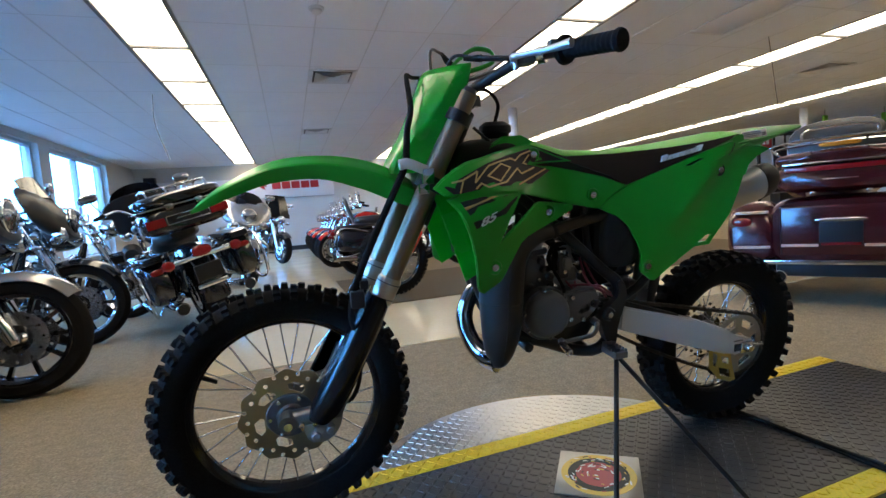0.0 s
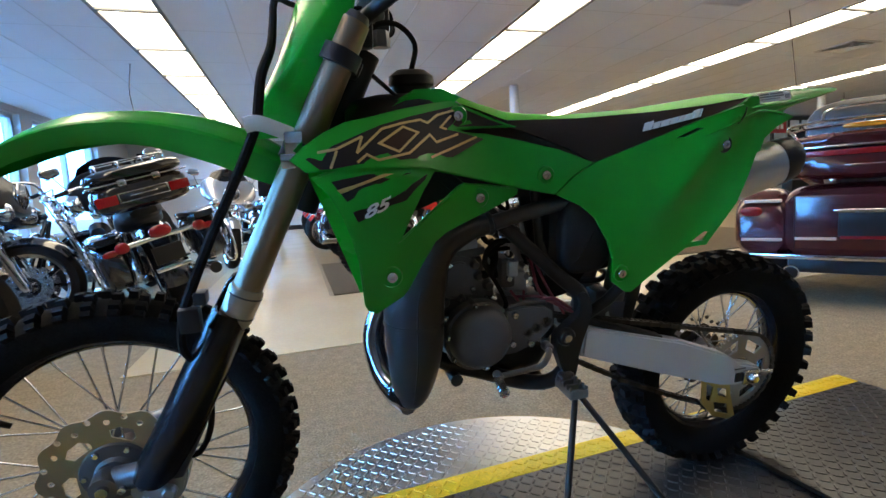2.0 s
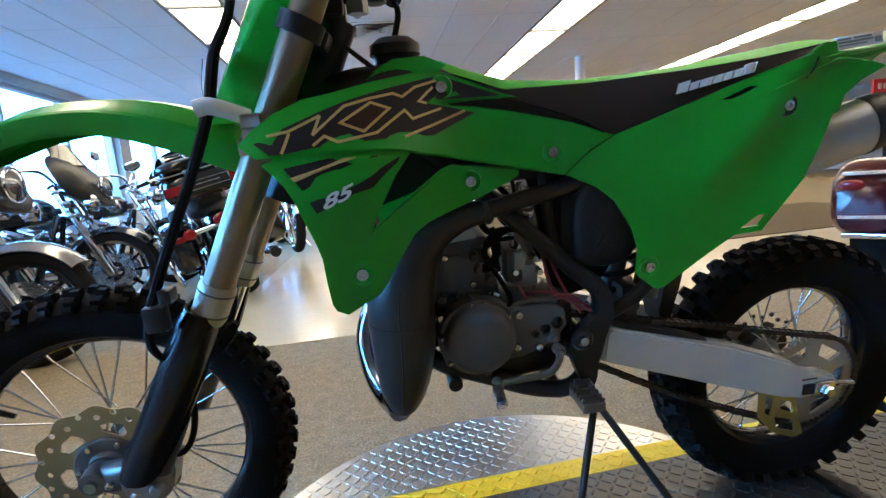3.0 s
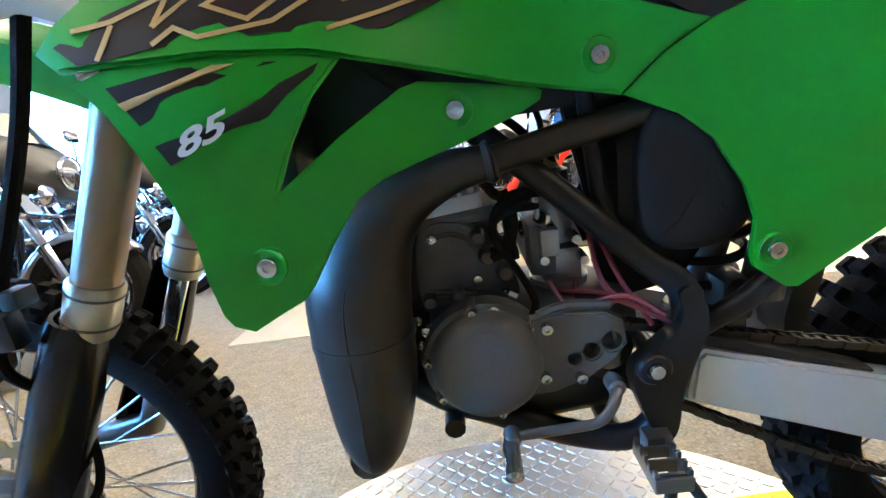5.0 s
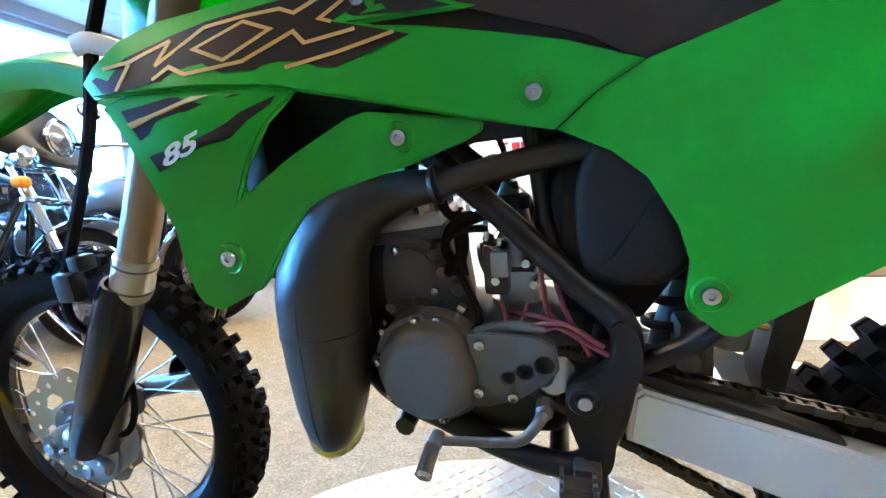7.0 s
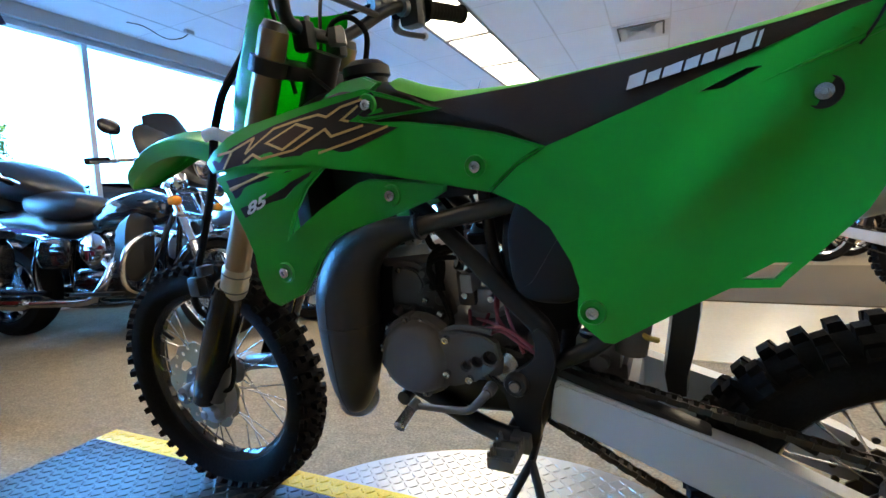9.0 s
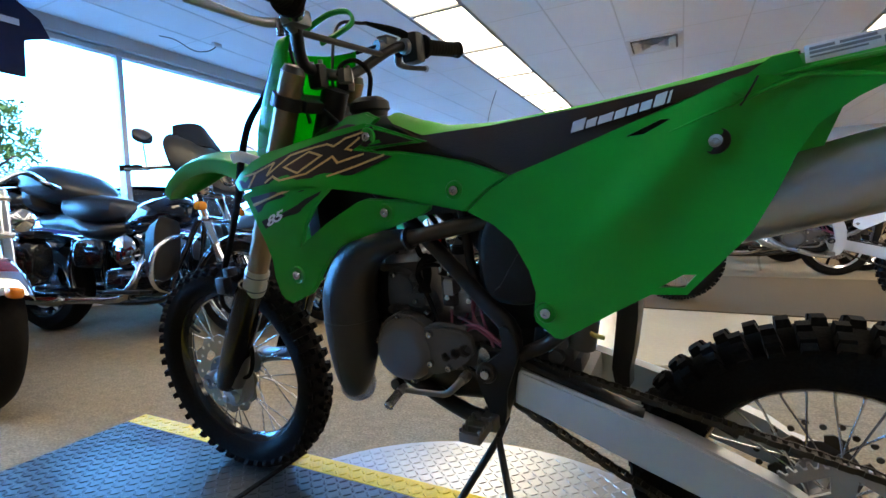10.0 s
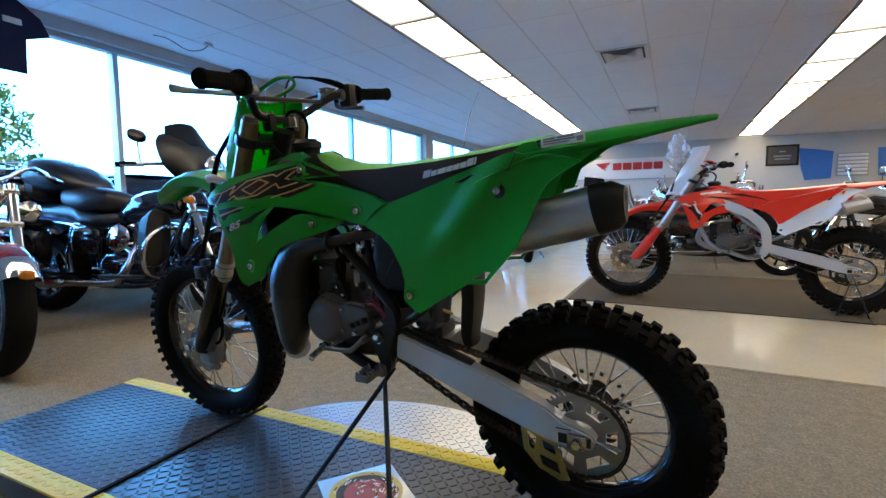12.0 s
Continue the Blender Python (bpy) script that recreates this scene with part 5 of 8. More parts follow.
    part("intake_clamp", tube(B(), [(0.112, 0, 0.567), (0.120, 0, 0.571)], 0.029, 18), STEEL, k)
    part("intake_boot", tube(B(), [(0.108, 0, 0.565), (0.135, 0, 0.578), (0.150, 0, 0.590)], [0.027, 0.030, 0.036], 16), RUBBER, k)
    part("rear_strut", tube(B(), [(0.112, -0.058, 0.705), (0.122, -0.062, 0.61), (0.140, -0.066, 0.545)], 0.009, 10), frame_m, k)
    part("splash_plate", panel(B(), [(0.095, 0.705), (0.175, 0.695), (0.250, 0.60), (0.255, 0.53), (0.225, 0.485), (0.150, 0.47), (0.128, 0.53), (0.118, 0.61)], lambda x, z: -0.018, 0.006, 0.002, 1), AIRBOX, k)
    ab = B()
    secs = [oval((x, 0, z), wy, hz, 28, 4.5) for x, z, wy, hz in ((0.128, 0.60, 0.04, 0.040), (0.140, 0.61, 0.066, 0.058), (0.185, 0.625, 0.078, 0.070), (0.24, 0.63, 0.080, 0.085), (0.30, 0.65, 0.068, 0.09), (0.36, 0.69, 0.06, 0.07))]
    part("air_box", loft(ab, secs), AIRBOX, k, "black plastic air box")
    lid = B()
    rim_ = corner_cut([(0.155, 0.565), (0.150, 0.640), (0.168, 0.690), (0.222, 0.700), (0.262, 0.668), (0.264, 0.575), (0.236, 0.545), (0.180, 0.545)], 3)
    loft(lid, [[(x_, y_, z_) for x_, z_ in offset(rim_, o_)] for o_, y_ in ((0.0, -0.060), (0.0, -0.082), (-0.003, -0.088), (-0.012, -0.092), (-0.030, -0.094))])
    part("air_box_lid", lid, AIRBOX, k, "smooth black air box lid")
    part("sump", loft(B(), [oval((x, 0, z), wy, hz, 18, 3.0) for x, z, wy, hz in ((-0.055, 0.405, 0.04, 0.03), (-0.03, 0.395, 0.062, 0.045), (0.06, 0.385, 0.066, 0.05), (0.13, 0.390, 0.062, 0.05), (0.16, 0.40, 0.045, 0.035))]), FRAMEBLACK, k, "dark engine sump")
    part("engine_mount", box(B(), (-0.088, 0, 0.50), (0.05, 0.085, 0.17), 0.008), FRAMEBLACK, k)
    for z_ in (0.455, 0.485):
        bolt(k, (-0.078, -0.046, z_), 0.006, -1)
    part("radiator_hose", tube(B(), [(-0.15, -0.05, 0.60), (-0.10, -0.045, 0.615), (-0.06, -0.035, 0.625), (-0.03, -0.02, 0.63)], 0.012, 12, 4), RUBBER, k)
    part("carburettor_cap", lathe(B(), [(0, 0.030), (0.008, 0.030), (0.011, 0.018), (0.021, 0.014), (0.022, 0.0), (0.0, 0.0)], 20, m=Matrix.Translation((0.083, -0.012, 0.615)) @ pose(0, 0, 0, 90, 0, 0)), BLACK, k)
    part("choke_knob", tube(B(), [(0.068, -0.045, 0.578), (0.062, -0.062, 0.590)], [0.004, 0.007], 10), BLACK, k)
    part("case_rib", tube(B(), [(0.048, -0.094, 0.497), (0.075, -0.096, 0.506), (0.120, -0.094, 0.501)], 0.005, 8, 3), ENGINE, k)
    for hz in ([(0.118, -0.05, 0.535), (0.125, -0.075, 0.505), (0.150, -0.085, 0.490), (0.185, -0.088, 0.470)], [(0.070, -0.05, 0.515), (0.085, -0.08, 0.492), (0.105, -0.085, 0.500), (0.140, -0.088, 0.505), (0.178, -0.088, 0.480)], [(0.125, -0.045, 0.560), (0.140, -0.07, 0.515), (0.165, -0.088, 0.470)]):
        part("overflow_hose", tube(B(), hz, 0.0028, 8, 5), REDHOSE, k, "clear pinkish overflow hose")
    part("shock_spring", tube(B(), [(0.235 + 0.03 * math.cos(a) + 0.0016 * a, 0.03 * math.sin(a), 0.40 + 0.0046 * a) for a in np.linspace(0, 2 * math.pi * 6, 110)], 0.006, 6), c.get("spring", BLACK), k, "coil spring of the rear shock")
    part("shock_body", tube(B(), [(0.232, 0, 0.37), (0.30, 0, 0.64)], 0.018, 14), ENGINE, k)
    part("shock_reservoir", tube(B(), [(0.30, -0.045, 0.47), (0.315, -0.045, 0.56)], [0.022, 0.022], 14), ENGINE, k)
    # exhaust
    if c["two_stroke"]:
        head_pipe = [(-0.060, 0.012, 0.535), (-0.105, 0.012, 0.535), (-0.160, 0.010, 0.500), (-0.188, 0.000, 0.440), (-0.182, -0.030, 0.385), (-0.160, -0.065, 0.356), (-0.138, -0.090, 0.356)]
        part("header_pipe", tube(B(), head_pipe, [0.020, 0.020, 0.020, 0.021, 0.022, 0.026, 0.036], 16, 5), HEADERBLUE, k, "blued bright header pipe")
        ec = [(-0.140, -0.098, 0.335), (-0.139, -0.098, 0.348), (-0.135, -0.098, 0.385), (-0.129, -0.097, 0.45), (-0.1275, -0.095, 0.52), (-0.122, -0.093, 0.560), (-0.104, -0.090, 0.603), (-0.070, -0.086, 0.633), (-0.025, -0.082, 0.648), (0.010, -0.080, 0.653)]
        part("expansion_chamber", tube(B(), ec, [0.006, 0.022, 0.038, 0.049, 0.052, 0.051, 0.044, 0.033, 0.022, 0.0175], 24, 5), PIPE, k, "heat-darkened steel expansion chamber")
        part("seam_ridge", tube(B(), [(x - r * 0.10, y - r * 0.985, z) for (x, y, z), r in zip(ec[1:7], (0.022, 0.038, 0.049, 0.052, 0.051, 0.044))], 0.0012, 6, 4), PIPE, k)
        part("weld_seam", tube(B(), [(-0.1278, -0.0955, 0.496), (-0.1276, -0.0954, 0.503)], 0.0528, 28), PIPE, k)
        part("tail_pipe", tube(B(), [(0.010, -0.080, 0.653), (0.017, -0.080, 0.654), (0.022, -0.080, 0.655), (0.10, -0.074, 0.670), (0.19, -0.066, 0.683), (0.28, -0.062, 0.677), (0.38, -0.060, 0.662), (0.44, -0.060, 0.671)], [0.019, 0.021, 0.0145, 0.014, 0.0135, 0.013, 0.013, 0.014], 14, 5), PIPE, k)
        mf = [(0.425, -0.058, 0.668), (0.440, -0.058, 0.672), (0.475, -0.058, 0.682), (0.660, -0.062, 0.732)]
        part("silencer", tube(B(), mf, [0.016, 0.036, 0.048, 0.047], 28, 0, ((0, 1, 0), 0.78)), ALU, k, "brushed aluminium silencer")
        part("silencer_cap", tube(B(), [(0.656, -0.062, 0.731), (0.664, -0.062, 0.733), (0.694, -0.063, 0.741), (0.710, -0.063, 0.743), (0.706, -0.063, 0.742)], [0.0482, 0.0488, 0.045, 0.033, 0.016], 28, 0, ((0, 1, 0), 0.78)), BLACK, k, "black end cap")
    else:
        part("header_pipe", tube(B(), [(-0.07, 0.02, 0.56), (-0.16, 0.03, 0.52), (-0.17, 0.07, 0.42), (-0.05, 0.10, 0.36), (0.14, 0.11, 0.40), (0.32, 0.11, 0.56), (0.45, 0.12, 0.65)], 0.018, 12, 5), SATIN, k)
        part("silencer", tube(B(), [(0.42, 0.125, 0.63), (0.46, 0.125, 0.655), (0.68, 0.125, 0.74), (0.70, 0.125, 0.748)], [0.03, 0.055, 0.058, 0.03], 24), ALU, k, "aluminium silencer")
        part("silencer_tip", tube(B(), [(0.55, -0.125, 0.70), (0.66, -0.125, 0.74)], [0.045, 0.04], 20), ALU, k)
    # foot controls
    for s in (-1, 1):
        pg = B()
        for sx in (-1, 1):
            box(pg, (0.150 + sx * 0.016, s * 0.148, 0.350), (0.004, 0.056, 0.015), 0.001)
            for n_ in range(5):
                box(pg, (0.150 + sx * 0.016, s * (0.125 + n_ * 0.0115), 0.360), (0.004, 0.005, 0.009), 0.0008)
        for n_ in range(3):
            box(pg, (0.150, s * (0.130 + n_ * 0.018), 0.349), (0.030, 0.004, 0.013), 0.0008)
        box(pg, (0.150, s * 0.175, 0.351), (0.034, 0.004, 0.016), 0.001)
        box(pg, (0.160, s * 0.112, 0.346), (0.028, 0.022, 0.026), 0.004)
        part("footpeg", pg, PEGSTEEL, k, "cleated alloy footpeg")
    lv = tube(B(), [(0.118, -0.105, 0.420), (0.115, -0.124, 0.417), (0.106, -0.134, 0.408), (0.094, -0.138, 0.399), (0.072, -0.139, 0.396), (0.018, -0.141, 0.394), (0.006, -0.141, 0.394)], [0.007, 0.0065, 0.006, 0.006, 0.0058, 0.0055, 0.006], 12, 4, ((0, 1, 0), 0.7))
    part("shift_lever", lv, LEVER, k, "satin grey gear lever")
    part("lever_clamp", lathe(B(), [(0, -0.008), (0.006, -0.008), (0.009, -0.005), (0.009, 0.012), (0, 0.012)], 18, m=Matrix.Translation((0.118, -0.114, 0.420))), ENGINE, k)
    part("toe_pivot", lathe(B(), [(0, -0.010), (0.006, -0.010), (0.008, -0.006), (0.008, 0.008), (0, 0.008)], 16, m=Matrix.Translation((0.008, -0.143, 0.395))), LEVER, k)
    part("lever_toe", tube(B(), [(0.006, -0.144, 0.393), (0.005, -0.152, 0.391), (0.004, -0.182, 0.383), (0.004, -0.184, 0.382)], [0.007, 0.0085, 0.009, 0.006], 16), STEEL, k)
    return k

# ---- graphics of the green bike, and the dirt bikes themselves ----
def stroke(pts, w):
    """A band of width w along an open line, as one outline."""
    a, b = [], []
    for i, p in enumerate(pts):
        p = Vector(p)
        e0 = (p - Vector(pts[i - 1])).normalized() if i else None
        e1 = (Vector(pts[i + 1]) - p).normalized() if i + 1 < len(pts) else None
        e0, e1 = e0 or e1, e1 or e0
        m = Vector((-e0.y, e0.x)) + Vector((-e1.y, e1.x))
        m = m / max(0.5, m.length_squared / 2) * w / 2
        a.append(tuple(p + m))
        b.append(tuple(p - m))
    return a + b[::-1]


BASE = [(-0.2816, 0.7795), (-0.2448, 0.7959), (-0.2044, 0.8117), (-0.1734, 0.8228), (-0.1246, 0.8351), (-0.037, 0.8526), (-0.0326, 0.8486), (-0.0516, 0.8242), (-0.0661, 0.8147), (-0.039, 0.8092), (0.0036, 0.7981), (-0.0608, 0.7725), (-0.1383, 0.7741), (-0.2154, 0.7702), (-0.2475, 0.7657), (-0.2645, 0.7654)]
TAIL = [(-0.0305, 0.8462), (0.010, 0.8318), (0.044, 0.8195), (0.005, 0.8188), (-0.0457, 0.8182), (-0.0535, 0.8215)]
LINES = [
    [(-0.2658, 0.7877), (-0.2404, 0.7914), (-0.2033, 0.8073)],
    [(-0.2033, 0.8073), (-0.2133, 0.7852)],
    [(-0.2133, 0.7852), (-0.1739, 0.8169), (-0.1418, 0.8246), (-0.1109, 0.8296), (-0.0986, 0.8248), (-0.0802, 0.8365), (-0.0375, 0.8469)],
    [(-0.2399, 0.7893), (-0.2451, 0.7775), (-0.2502, 0.7666)],
    [(-0.0551, 0.8356), (-0.0765, 0.8181), (-0.0661, 0.8149)],
    [(-0.2137, 0.773), (-0.1996, 0.7831), (-0.1839, 0.775), (-0.1359, 0.7824), (-0.0976, 0.8075), (-0.0873, 0.7961), (-0.0457, 0.807)],
    [(-0.1005, 0.7745), (-0.0595, 0.7862), (-0.0109, 0.8019)],
]
DIAMOND = [(-0.1406, 0.82), (-0.1803, 0.7971), (-0.1518, 0.7847), (-0.1168, 0.8111)]
BAND_A = [(-0.251, 0.749), (-0.2, 0.7565), (-0.136, 0.7545), (-0.232, 0.7215)]
STRIPE_A = [(-0.244, 0.7375), (-0.2395, 0.7325), (-0.164, 0.7553), (-0.178, 0.7558)]
BAND_B = [(-0.2255, 0.7065), (-0.1485, 0.7305), (-0.1365, 0.739), (-0.1095, 0.751), (-0.114, 0.7435), (-0.132, 0.731), (-0.147, 0.717), (-0.219, 0.692)]


def text_mesh(body, size, m):
    """Built-in lettering as a mesh, placed by m."""
    cu = bpy.data.curves.new("lettering", "FONT")
    cu.body, cu.size, cu.extrude, cu.shear = body, size, 0.0004, 0.35
    cu.align_x, cu.align_y, cu.offset = "CENTER", "CENTER", 0.0006
    ob = bpy.data.objects.new("lettering", cu)
    scene.collection.objects.link(ob)
    me = bpy.data.meshes.new_from_object(ob.evaluated_get(bpy.context.evaluated_depsgraph_get()))
    bpy.data.objects.remove(ob)
    bpy.data.curves.remove(cu)
    me.transform(m)
    return me


def green_graphics(k, wing, mi):
    decal("decal", BASE, DECAL, wing, 0.0066, mi, label="black angular tank decal")
    for ln in LINES:
        decal("decal_outline", stroke(ln, 0.0034), DECALGOLD, wing, 0.0074, mi, label="gold outline")
    decal("decal_outline", offset(DIAMOND, 0.0014), DECALGOLD, wing, 0.0074, mi, label="gold outline")
    decal("decal_shape", offset(DIAMOND, -0.0020), DECALBROWN, wing, 0.0082, mi, label="dark brown decal field")
    decal("decal", TAIL, DECAL, wing, 0.0068, mi)
    decal("decal", BAND_A, DECAL, k, 0.0006, mi, label="black angular decal")
    decal("decal", STRIPE_A, DECALGOLD, k, 0.0014, mi, label="gold stripe")
    decal("decal", BAND_B, DECAL, k, 0.0006, mi, label="black angular decal")
    if not mi:
        cx, cz, e = -0.1945, 0.7085, 0.02
        slope = Vector((1, (shroud_y(cx + e, cz + 0.37 * e) - shroud_y(cx - e, cz - 0.37 * e)) / (2 * e), 0.37)).normalized()
        up = Vector((0, (shroud_y(cx, cz + e) - shroud_y(cx, cz - e)) / (2 * e), 1))
        up = (up - slope * up.dot(slope)).normalized()
        m = Matrix((slope * 1.62, (up + slope * 0.22) * 0.86, slope.cross(up))).transposed().to_4x4()
        m.translation = Vector((cx, shroud_y(cx, cz) - 0.0034, cz))
        part("lettering", text_mesh("85", 0.0240, m), WHITEINK, k, "white number 85")


def red_graphics(k, wing, mi):
    decal("decal", [(-0.25, 0.80), (-0.16, 0.826), (-0.06, 0.838), (0.0, 0.815), (-0.06, 0.824), (-0.16, 0.812)], WHITEPL, wing, 0.0066, mi, label="white swoosh decal")
    decal("decal", [(-0.27, 0.745), (-0.19, 0.765), (-0.15, 0.66), (-0.17, 0.59), (-0.18, 0.66)], WHITEPL, k, 0.0006, mi)
    decal("decal", [(-0.20, 0.786), (-0.10, 0.80), (0.06, 0.775), (-0.06, 0.782)], DECAL, wing, 0.0074, mi)
    decal("decal", [(-0.235, 0.715), (-0.205, 0.735), (-0.155, 0.655), (-0.165, 0.60), (-0.185, 0.65)], DECAL, k, 0.0014, mi, label="black angular decal")
    decal("side_cover", [(0.214, 0.752), (0.391, 0.808), (0.516, 0.845), (0.548, 0.835), (0.50, 0.785), (0.37, 0.690), (0.275, 0.600), (0.252, 0.590), (0.240, 0.612), (0.214, 0.652), (0.184, 0.677), (0.137, 0.699), (0.174, 0.730)], REDPL, k, 0.004, mi, side_y, "red upper side cover")


LEAN = Matrix.Translation((0, 0.037, DECK_Z + 0.003)) @ pose(0, 0, 0, 7.5, 0, 0)
kx = dirt_bike("dirt_bike", LEAN, "small green and black dirt bike leaning on a rod stand", {
    "plastic": GREEN, "plate": GREEN, "thin": THINGREEN, "side": GREEN, "seat_top": LIME, "seat_side": SEATBLACK, "frame": FRAMEBLACK,
    "graphics": green_graphics, "two_stroke": True, "steer": 4.0, "rim": material("black anodised rim", (0.012, 0.012, 0.014), 0.16, 0.4, 0.15, 20, 0, 100, 0.5)})
# slanted white bars stand in for the maker's name on the seat
for s in (-1, 1):
    x = 0.307
    for n_, (w_, h_) in enumerate(((0.020, 0.0145), (0.016, 0.0105), (0.021, 0.0105), (0.016, 0.0105), (0.015, 0.0105), (0.016, 0.0105), (0.016, 0.0145), (0.006, 0.0140))):
        z = 0.8035 + 0.196 * (x - 0.307)
        q = [(x, z), (x + w_ - 0.0030, z + 0.196 * (w_ - 0.0030)), (x + w_ - 0.0030 + 0.005 * h_ / 0.0175, z + 0.196 * w_ + h_), (x + 0.005 * h_ / 0.0175, z + h_)]
        part("seat_mark", panel(B(), q, lambda x_, z_: -0.0932, 0.004, 0.0004, 1, s > 0), WHITEINK, kx)
        x += w_
LABM = pose(0.604, -0.0882, 0.8635, -12, -5.5, 0) @ Matrix.Diagonal((0.84, 1, 0.76, 1))
lab = part("warning_label", box(B(), (0, 0, 0), (0.096, 0.0012, 0.025), 0.0004, LABM), PAPER, kx, "white printed warning label")
for x_, z_, w_, h_ in ((-0.030, 0.0065, 0.026, 0.004), (0.006, 0.0065, 0.036, 0.004), (-0.008, 0.0005, 0.070, 0.004), (-0.014, -0.0055, 0.058, 0.0025), (0.037, -0.003, 0.014, 0.011)):
    part("print_bar", box(B(), (x_, -0.0009, z_), (w_, 0.0006, h_), 0, LABM), LIGHTFRAME, lab)

# rod stand under the left footpeg
st = thing("bike_stand", Matrix.Identity(4), "black bent-rod stand propping the dirt bike", "bike stand")
TOPP = LEAN @ Vector((0.176, -0.122, 0.325))
for foot in ((0.02, -0.315), (0.345, -0.345)):
    part("leg", tube(B(), [TOPP, (foot[0], foot[1], DECK_Z + 0.009)], 0.006, 10), FRAMEBLACK, st)
part("base_rod", tube(B(), [(0.02, -0.315, DECK_Z + 0.008), (0.345, -0.345, DECK_Z + 0.008)], 0.006, 10), FRAMEBLACK, st)
part("hook", tube(B(), [TOPP, TOPP + Vector((0.0, 0.02, 0.01)), TOPP + Vector((0, 0.04, 0.02))], 0.006, 8), FRAMEBLACK, st)

# cable across the deck to a socket
part_cable = tube(B(), [(0.66, 0.10, DECK_Z + 0.008), (0.70, -0.02, DECK_Z + 0.008), (0.72, -0.2, DECK_Z + 0.008), (0.75, -0.40, DECK_Z + 0.008)], 0.0055, 8, 5)
single("power_cable", part_cable, RUBBER, Matrix.Identity(4), "black cable lying across the deck plates", "cable")

# full-size red dirt bike on the runner carpet
CRF = 1.29
hm = ROOM @ pose(0.40, 3.64, 0.012, 2, 0, -5) @ Matrix.Translation((0.6275 * CRF, 0, 0))
crf = dirt_bike("dirt_bike", hm, "full-size red and white dirt bike on runner carpet", {
    "plastic": REDPL, "plate": WHITEPL, "side": WHITEPL, "seat_top": REDPL, "seat_side": REDPL, "frame": SATIN, "spar": material("cast white-grey alloy", (0.6, 0.6, 0.6), 0.45, 0.4, 0.08, 14),
    "graphics": red_graphics, "two_stroke": False, "steer": 6.0, "guard": REDPL, "guard_label": "red fork guard", "seat_label": "red vinyl seat top", "seat_side_label": "red vinyl seat sides",
    "frame_label": "bright alloy tube frame", "guide": BLACK, "fork": ALU, "rim": GLOSSBLACK})
crf.scale = (CRF, CRF, CRF)
# its body sits lower over the larger wheels than the small bike's
LOW = Matrix.Translation((0, 0, 0.286)) @ Matrix.Diagonal((1, 1, 0.83, 1)) @ Matrix.Translation((0, 0, -0.286))
for ob in crf.children:
    if "wheel" not in ob.name:
        ob.matrix_basis = LOW @ ob.matrix_basis
        if ob.name.startswith("number_plate"):
            ob.matrix_basis = Matrix.Translation((-0.335, 0, 0.735)) @ Matrix.Rotation(radians(4), 4, "Y") @ Matrix.Diagonal((1.25, 1.15, 1.75, 1)) @ Matrix.Translation((0.335, 0, -0.725)) @ ob.matrix_basis
        if ob.name.startswith("front_fender"):
            ob.matrix_basis = Matrix.Translation((-0.36, 0, 0.72)) @ Matrix.Rotation(radians(-14), 4, "Y") @ Matrix.Diagonal((1.0, 1.3, 1.2, 1)) @ Matrix.Translation((0.36, 0, -0.77)) @ ob.matrix_basis

# clear bag over the red bike's handlebar, and its rear stand
BAG = material("thin clear plastic bag", (0.75, 0.76, 0.80), 0.25, 0, 0.1, 30)
BAG.node_tree.nodes["Principled BSDF"].inputs["Transmission Weight"].default_value = 0.75
BAG.node_tree.nodes["Principled BSDF"].inputs["IOR"].default_value = 1.1
bg = bmesh.new()
bmesh.ops.create_icosphere(bg, subdivisions=4, radius=1.0)
for v in bg.verts:
    q = v.co.copy()
    f_ = 0.75 + 0.5 * noise.noise(q * 2.3) + 0.25 * noise.noise(q * 6.0)
    v.co = Vector((q.x * 0.10 * f_, q.y * 0.10 * f_, q.z * 0.17 * (0.9 + 0.2 * noise.noise(q * 3))))
single("plastic_bag", bg, BAG, hm @ Matrix.Translation((-0.31 * CRF, -0.10 * CRF, 1.00 * CRF)), "crumpled clear plastic bag over the red bike's handlebar", "bag", smooth=180)
rs = thing("bike_stand", hm, "black tube stand under the red bike's rear axle", "bike stand")
part("leg_frame", tube(B(), [(0.71, -0.16, 0.008), (0.795, -0.13, 0.31), (0.90, -0.16, 0.008), (0.90, -0.32, 0.008), (0.71, -0.32, 0.008), (0.71, -0.16, 0.008)], 0.007, 8), FRAMEBLACK, rs)

# ---- touring bikes and cruisers: local x runs backwards, front axle at x=-0.8, rear axle at x=0.8 ----
HUES = {
    "black": GLOSSBLACK,
    "grey": material("silver-grey lacquer", (0.30, 0.28, 0.27), 0.2, 0.5, 0.08, 5, 0, 100, 0.8),
    "silver": material("silver lacquer", (0.42, 0.42, 0.44), 0.22, 0.6, 0.08, 5, 0, 100, 0.8),
    "red": material("dark red lacquer", (0.16, 0.008, 0.010), 0.15, 0.1, 0.1, 5, 0, 100, 0.9),
    "maroon": material("deep maroon lacquer", (0.050, 0.004, 0.005), 0.20, 0.1, 0.1, 5, 0, 100, 0.45),
    "bright red": material("bright red lacquer", (0.50, 0.015, 0.012), 0.18, 0, 0.08, 5, 0, 100, 0.8),
    "blue": material("dark blue lacquer", (0.01, 0.02, 0.10), 0.15, 0.1, 0.1, 5, 0, 100, 0.9),
}
LEATHER = material("black leather", (0.008, 0.008, 0.009), 0.38, 0, 0.2, 10, 0.3, 180, 0, 0, 0.8)
